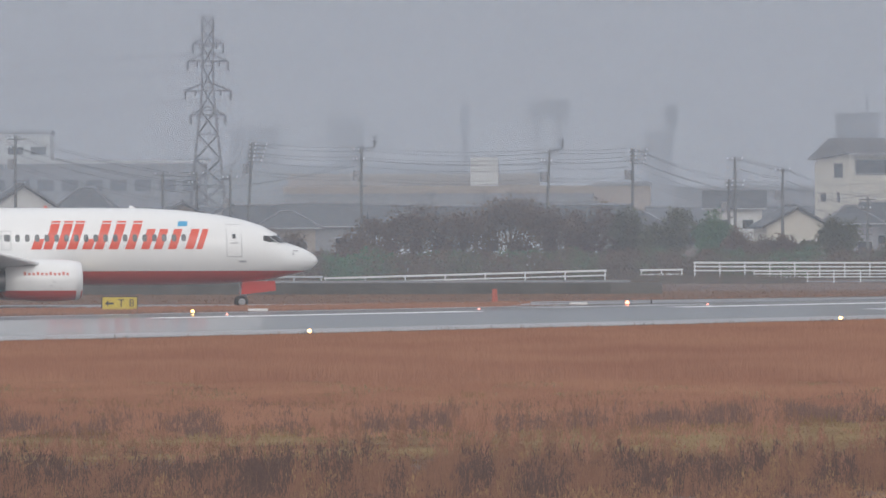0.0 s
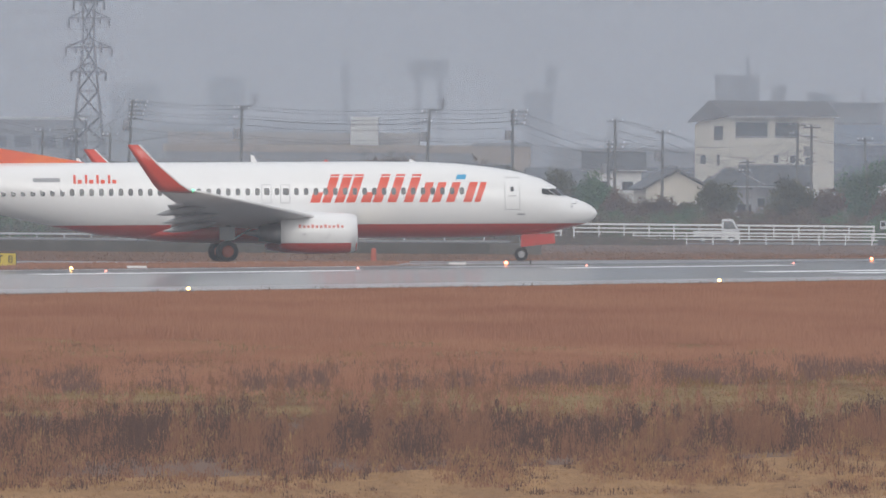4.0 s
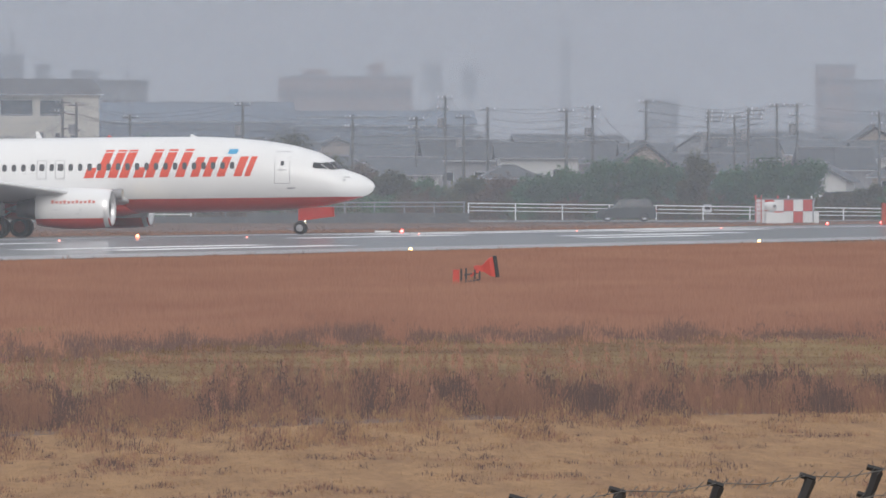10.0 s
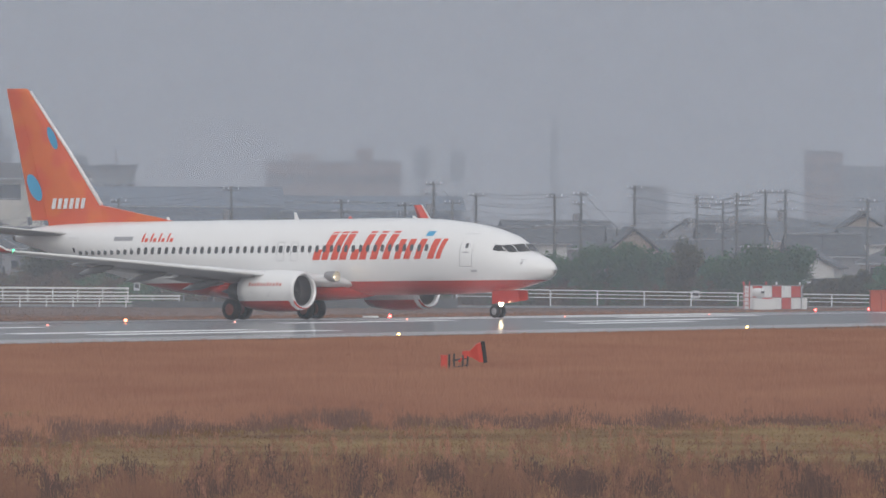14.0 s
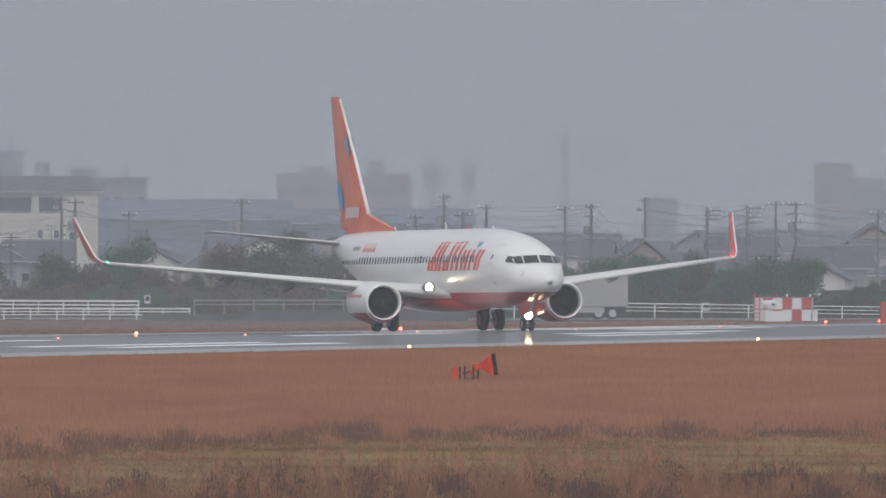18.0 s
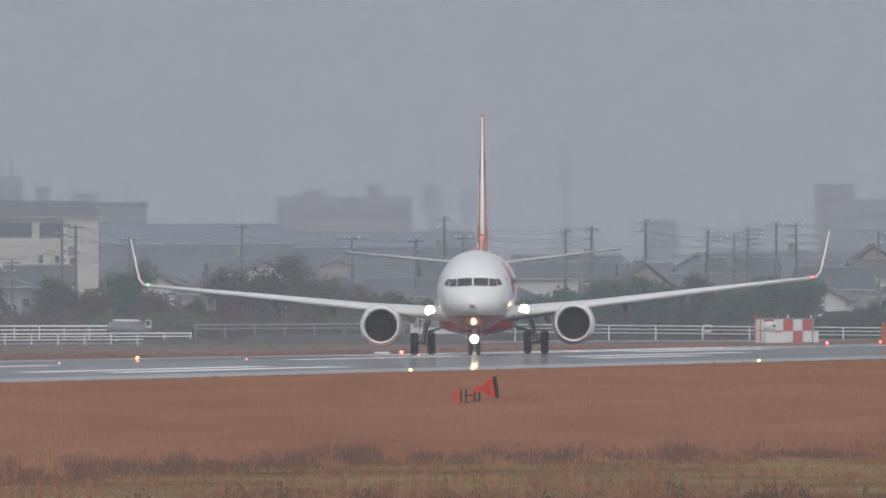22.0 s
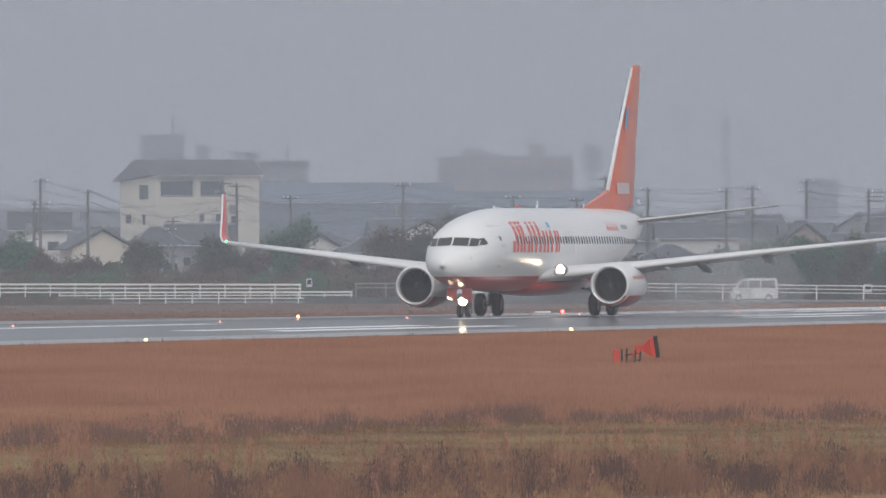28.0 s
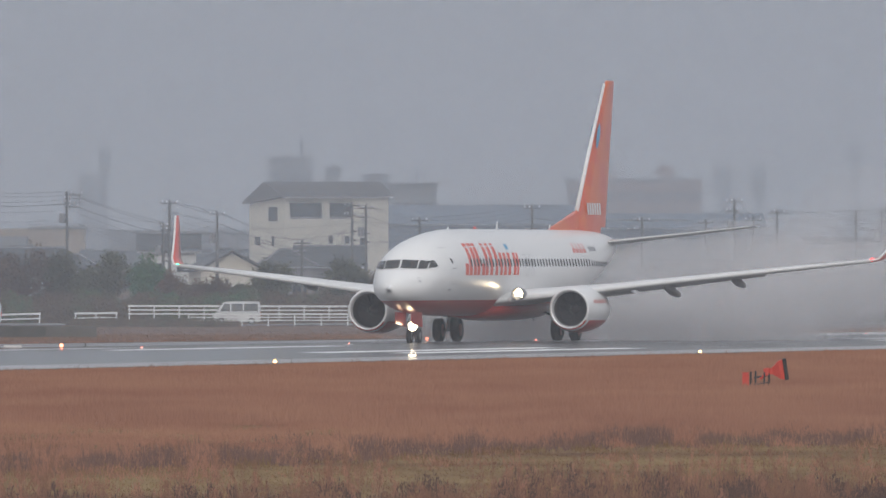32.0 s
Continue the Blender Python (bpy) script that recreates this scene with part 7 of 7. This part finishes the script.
# ---- vehicles on the road ----
M_TYRE = M_BLACK
M_VANWHITE = mat("van_white_paint", (0.60, 0.60, 0.60), rough=0.3, vary=0.05, coat=0.3)
M_DARKCAR = mat("dark_car_paint", (0.03, 0.035, 0.04), rough=0.25, vary=0.1, coat=0.4)
M_TRUCKRED = mat("lorry_red_paint", (0.30, 0.06, 0.05), rough=0.4, vary=0.08)
M_BOXGREY = mat("lorry_box_grey", (0.374, 0.374, 0.374), rough=0.5, vary=0.08, scale=0.6)
M_HEADLAMP = mat("headlamp_glass", (0.7, 0.7, 0.65), rough=0.1, vary=0.05)


def side_loft(profile, width, inset=0.0):
    """A body from its side outline (x, z), with the sides drawn in above the belt by inset."""
    bm = bmesh.new()
    zs = [p[1] for p in profile]
    lo, hi = min(zs), max(zs)
    rows = []
    for s in (-1, 1):
        rows.append([bm.verts.new((x, s * (width / 2 - inset * max(0.0, (z - lo) / (hi - lo) - 0.5) * 2), z)) for x, z in profile])
    n = len(profile)
    bm.faces.new(rows[0])
    bm.faces.new(rows[1][::-1])
    for i in range(n):
        bm.faces.new((rows[0][i], rows[1][i], rows[1][(i + 1) % n], rows[0][(i + 1) % n]))
    bmesh.ops.recalc_face_normals(bm, faces=bm.faces)
    return bm


def wheels_for(ob, xs, width, r):
    for x in xs:
        for s in (-1, 1):
            w = part("wheel", lathe([(-0.09, r * 0.6), (-0.09, r * 0.95), (0.09, r * 0.95), (0.09, r * 0.6)], axis="y", n=16), M_TYRE, ob, smooth=True)
            w.matrix_basis = Matrix.Translation((x, s * (width / 2 - 0.08), r))
            part("rim", lathe([(-0.07, 0.0), (-0.08, r * 0.6), (0.08, r * 0.6), (0.07, 0.0)], axis="y", n=12), M_STEEL, w)


def glaze(ob, polys, width, inset=0.0):
    for poly in polys:
        for s in (-1, 1):
            bm = bmesh.new()
            vs = [bm.verts.new((x, s * (width / 2 + 0.006 - inset * i), z)) for (x, z), i in zip(poly, (0, 0, 0.7, 0.7))]
            bm.faces.new(vs if s < 0 else vs[::-1])
            part("side_window", bm, M_GLASS, ob)


def kei_van(label, paint, name="van", tall=1.0):
    ob = empty(name, label, "van", "vehicles on the road")
    L, W = 3.4, 1.45
    part("body", side_loft([(-1.7, 0.25), (1.62, 0.25), (1.7, 0.75), (1.45, 1.05), (1.0, 1.78), (0.6, 1.86), (-1.6, 1.86), (-1.7, 1.6)], W, 0.1), paint, ob)
    glaze(ob, ([(-1.5, 1.1), (-0.5, 1.1), (-0.5, 1.68), (-1.5, 1.68)], [(-0.42, 1.1), (0.4, 1.1), (0.4, 1.68), (-0.42, 1.68)], [(0.48, 1.1), (1.2, 1.1), (0.9, 1.68), (0.48, 1.68)]), W, 0.09)
    part("windscreen", box(-0.02, 0.02, -0.6, 0.6, -0.34, 0.34), M_GLASS, ob).matrix_basis = Matrix.Translation((1.25, 0, 1.42)) @ Matrix.Rotation(radians(-31), 4, "Y")
    for s in (-1, 1):
        part("headlight", box(1.66, 1.73, s * 0.5 - 0.14, s * 0.5 + 0.14, 0.62, 0.82, 0.02), M_HEADLAMP, ob)
        part("tail_light", box(-1.73, -1.69, s * 0.62 - 0.06, s * 0.62 + 0.06, 0.7, 1.1), M_RED, ob)
    part("bumper", box(1.6, 1.76, -0.68, 0.68, 0.26, 0.46, 0.03), M_DARKSTEEL, ob)
    for piece in ob.children:
        piece.data.transform(Matrix.Diagonal((1, 1, tall, 1)))
        piece.location.z *= tall
    wheels_for(ob, (-1.05, 1.1), W, 0.27)
    return ob


def kei_truck():
    ob = empty("pickup_truck", "small white cab-over pickup truck with a low bed", "truck", "vehicles on the road")
    W = 1.42
    part("cab", side_loft([(0.35, 0.3), (1.62, 0.3), (1.7, 0.8), (1.58, 1.05), (1.2, 1.72), (0.95, 1.78), (0.42, 1.76), (0.35, 1.6)], W, 0.1), M_VANWHITE, ob)
    part("bed", box(-1.7, 0.3, -W / 2, W / 2, 0.5, 0.62, 0.01), M_VANWHITE, ob)
    for y in (-W / 2, W / 2 - 0.04):
        part("side_board", box(-1.7, 0.3, y, y + 0.04, 0.622, 0.9), M_VANWHITE, ob)
    part("tail_board", box(-1.7, -1.66, -W / 2 + 0.041, W / 2 - 0.041, 0.622, 0.9), M_VANWHITE, ob)
    part("chassis", box(-1.6, 1.4, -0.4, 0.4, 0.3, 0.498), M_DARKSTEEL, ob)
    glaze(ob, ([(0.5, 1.05), (1.4, 1.05), (1.1, 1.6), (0.5, 1.6)],), W, 0.08)
    part("windscreen", box(-0.02, 0.02, -0.58, 0.58, -0.32, 0.32), M_GLASS, ob).matrix_basis = Matrix.Translation((1.43, 0, 1.38)) @ Matrix.Rotation(radians(-29), 4, "Y")
    wheels_for(ob, (-1.0, 1.05), W, 0.27)
    return ob


def sedan(label, paint, roof=None):
    ob = empty("car", label, "car", "vehicles on the road")
    W = 1.72
    part("body", side_loft([(-2.1, 0.28), (2.1, 0.28), (2.15, 0.7), (1.15, 0.98), (-2.0, 1.02), (-2.15, 0.75)], W), paint, ob)
    part("cabin", side_loft([(-1.95, 1.021), (1.05, 0.99), (0.45, 1.62), (-1.6, 1.66), (-1.9, 1.4)], W - 0.06, 0.14), paint, ob)
    if roof:
        part("roof", side_loft([(-1.62, 1.64), (0.5, 1.6), (0.3, 1.73), (-1.4, 1.77)], W - 0.2, 0.1), roof, ob, "pale roof panel")
    glaze(ob, ([(-1.7, 1.08), (-0.6, 1.08), (-0.6, 1.54), (-1.55, 1.54)], [(-0.5, 1.08), (0.75, 1.08), (0.3, 1.54), (-0.5, 1.54)]), W - 0.06, 0.13)
    for s in (-1, 1):
        part("headlight", box(2.05, 2.17, s * 0.6 - 0.18, s * 0.6 + 0.18, 0.6, 0.76, 0.02), M_HEADLAMP, ob)
        part("tail_light", box(-2.17, -2.1, s * 0.66 - 0.12, s * 0.66 + 0.12, 0.7, 0.9), M_RED, ob)
    wheels_for(ob, (-1.3, 1.35), W, 0.33)
    return ob


def lorry():
    ob = empty("lorry", "grey box lorry with a dull red cab", "truck", "vehicles on the road")
    W = 2.3
    part("cab", side_loft([(2.55, 0.5), (4.1, 0.5), (4.2, 1.3), (4.0, 2.1), (3.6, 2.2), (2.6, 2.2)], W, 0.06), mat("dull_maroon_paint", (0.11, 0.035, 0.035), rough=0.5, vary=0.1), ob, "dull maroon cab")
    part("air_deflector", side_loft([(2.58, 2.204), (3.95, 2.204), (4.0, 2.4), (3.4, 2.7), (2.75, 3.08), (2.58, 3.08)], W - 0.3, 0.1), M_TRUCKRED, ob, "red roof deflector")
    part("cargo_box", box(-3.7, 2.4, -W / 2, W / 2, 0.95, 3.15, 0.05), M_BOXGREY, ob)
    part("chassis", box(-3.6, 3.9, -0.5, 0.5, 0.5, 0.946), M_DARKSTEEL, ob)
    for y in (-W / 2 - 0.012, W / 2 + 0.004):
        part("side_skirt", box(-2.0, 1.6, y, y + 0.008, 0.5, 0.9), M_BOXGREY, ob)
    glaze(ob, ([(2.9, 1.4), (3.95, 1.4), (3.85, 2.0), (2.9, 2.0)],), W, 0.05)
    part("windscreen", box(-0.02, 0.02, -0.95, 0.95, -0.34, 0.34), M_GLASS, ob).matrix_basis = Matrix.Translation((4.13, 0, 1.7)) @ Matrix.Rotation(radians(-9), 4, "Y")
    wheels_for(ob, (-2.6, -1.6, 3.2), W, 0.46)
    return ob


def minibus():
    ob = empty("minibus", "white minibus with dark windows", "bus", "vehicles on the road")
    W = 1.75
    part("body", side_loft([(-2.1, 0.3), (2.02, 0.3), (2.12, 0.85), (1.92, 1.08), (1.4, 1.70), (1.05, 1.80), (-2.02, 1.80), (-2.12, 1.4)], W, 0.1), M_VANWHITE, ob)
    glaze(ob, tuple([(x, 1.05), (x + 0.95, 1.05), (x + 0.95, 1.52), (x, 1.52)] for x in (-1.95, -0.95, 0.05)), W, 0.08)
    part("windscreen", box(-0.02, 0.02, -0.7, 0.7, -0.38, 0.38), M_GLASS, ob).matrix_basis = Matrix.Translation((1.69, 0, 1.4)) @ Matrix.Rotation(radians(-39), 4, "Y")
    wheels_for(ob, (-1.3, 1.35), W, 0.32)
    return ob


# thing, seconds at which it passes x, that x, speed to the right
NEAR_LANE, FAR_LANE = 1014.0, 1020.5
TRAFFIC = [
    (kei_truck(), 6.0, 29.5, 13.0), (kei_van("small pale grey van on the road", mat("pale_grey_paint", (0.42, 0.45, 0.46), rough=0.35, vary=0.05), tall=0.8), 8.0, 31.8, -14.0),
    (sedan("dull green estate car on the road", mat("dull_green_paint", (0.018, 0.027, 0.028), rough=0.5, vary=0.08)), 10.0, 50.9, -12.7), (lorry(), 20.0, 22.7, -12.3), (kei_van("small white van on the road", M_VANWHITE), 20.0, 14.0, 11.5),
    (sedan("dark car with a pale roof", M_DARKCAR, M_VANWHITE), 22.0, 14.8, 11.5), (kei_van("low white car on the road", M_VANWHITE, tall=0.9), 31.0, 12.8, -11.9),
    (kei_van("low white car on the road", M_VANWHITE, tall=0.86), 29.0, 16.6, -11.6), (minibus(), 29.0, 54.85, -9.6),
]


# ---- spray thrown up behind the airliner at take-off: many thin puffs that drift and rise ----
M_SPRAY = veil_mat("spray", 0.11, (0.74, 0.74, 0.76))
SPRAY = []
sr = random.Random(5)
for i in range(84):
    bm = bmesh.new()
    bmesh.ops.create_icosphere(bm, subdivisions=2, radius=1.0)
    for v in bm.verts:
        k = 1 + 0.25 * noise.noise(v.co * 1.7 + Vector((i * 3.1, 0, 0)))
        v.co = Vector((v.co.x * k, v.co.y * k, v.co.z * k))
    sxy = sr.uniform(1.8, 4.4)
    bmesh.ops.scale(bm, verts=bm.verts, vec=(sxy, sxy, sr.uniform(1.2, 2.8)))
    SPRAY.append(tagged(part("spray_puff", bm, M_SPRAY, None, smooth=True), "thin pale puff of water spray behind the jet", "spray", "take-off spray"))


def jet_pose(t):
    ts = [r[0] for r in TAXI]
    x, y, a = (float(np.interp(t, ts, [r[k] for r in TAXI])) for k in (1, 2, 3))
    c, s = math.cos(radians(90 - a)), math.sin(radians(90 - a))
    gx, gy = x - 12 * c, y - 12 * s
    d = off_centre(gx, gy)
    lean = -CROWN * math.tanh(d / 3) if -FAR_FLAT < d < FLAT else 0.0
    up = Vector((-lean * RN.x, -lean * RN.y, 1)).normalized()
    ahead = Vector((c, s, 0))
    ahead = (ahead - ahead.dot(up) * up).normalized()
    left = up.cross(ahead)
    dip = float(np.interp(t, (0.0, 1.0, 2.0), (0.13, 0.07, 0.0)))
    z = float(ground_z(gx, gy)) + 0.02 - dip + lean * ((x - gx) * RN.x + (y - gy) * RN.y)
    m = Matrix((ahead, left, up)).transposed().to_4x4()
    m.translation = (x, y, z)
    return m


def motions():
    walk(jet, [(r[0], jet_pose(r[0])) for r in TAXI])
    # wheels turn with the way that the jet has gone
    gone, last, keyed, times, way = 0.0, None, -1.0, [], []
    for k in range(3201):
        p = jet_pose(k * 0.01).translation
        gone += (p - last).length if last else 0.0
        last = p
        if gone - keyed > 0.42 or k in (0, 3200):
            times.append(k * 0.01)
            way.append(gone)
            keyed = gone
    for wh, x, y, r in jet_wheels:
        walk(wh, [(t, Matrix.Translation((x, y, r)) @ Matrix.Rotation((g / r) % math.tau, 4, "Y")) for t, g in zip(times, way)])
    for ob, t0, x0, v in TRAFFIC:
        lane, turn = (FAR_LANE, 0) if v > 0 else (NEAR_LANE, 180)
        walk(ob, [(t, pose(0.9745 * (x0 + v * (t - t0)), lane, -0.69, 0, 0, turn)) for t in (0.0, 16.0, 32.0)])
    for i, ob in enumerate(SPRAY):
        born = 26.8 + 5.0 * (i / len(SPRAY)) ** 0.5
        side = -1 if i % 2 else 1
        start = jet_pose(born) @ Vector((-20.5 - sr.uniform(0, 3), side * sr.uniform(1.5, 6.5), 0))
        back = (jet_pose(born).to_3x3() @ Vector((-1, 0, 0)))
        reach = sr.uniform(0.5, 1.0)
        rows = [(0.0, pose(start.x, start.y, -4.0)), (born - 0.5, pose(start.x, start.y, -4.0)), (born, pose(start.x, start.y, -1.6))]
        for dt in (0.8, 1.8, 3.4):
            if born + dt < 32.0:
                p = start + back * (6.0 * dt * reach)
                rows.append((born + dt, pose(p.x + 1.1 * dt, p.y, -0.5 + 1.85 * dt ** 0.85 * reach, 0, 0, 20 * dt)))
        dt = 32.0 - born
        p = start + back * (6.0 * dt * reach)
        rows.append((32.0, pose(p.x + 1.1 * dt, p.y, -0.5 + 1.85 * dt ** 0.85 * reach, 0, 0, 20 * dt)))
        walk(ob, rows)


motions()
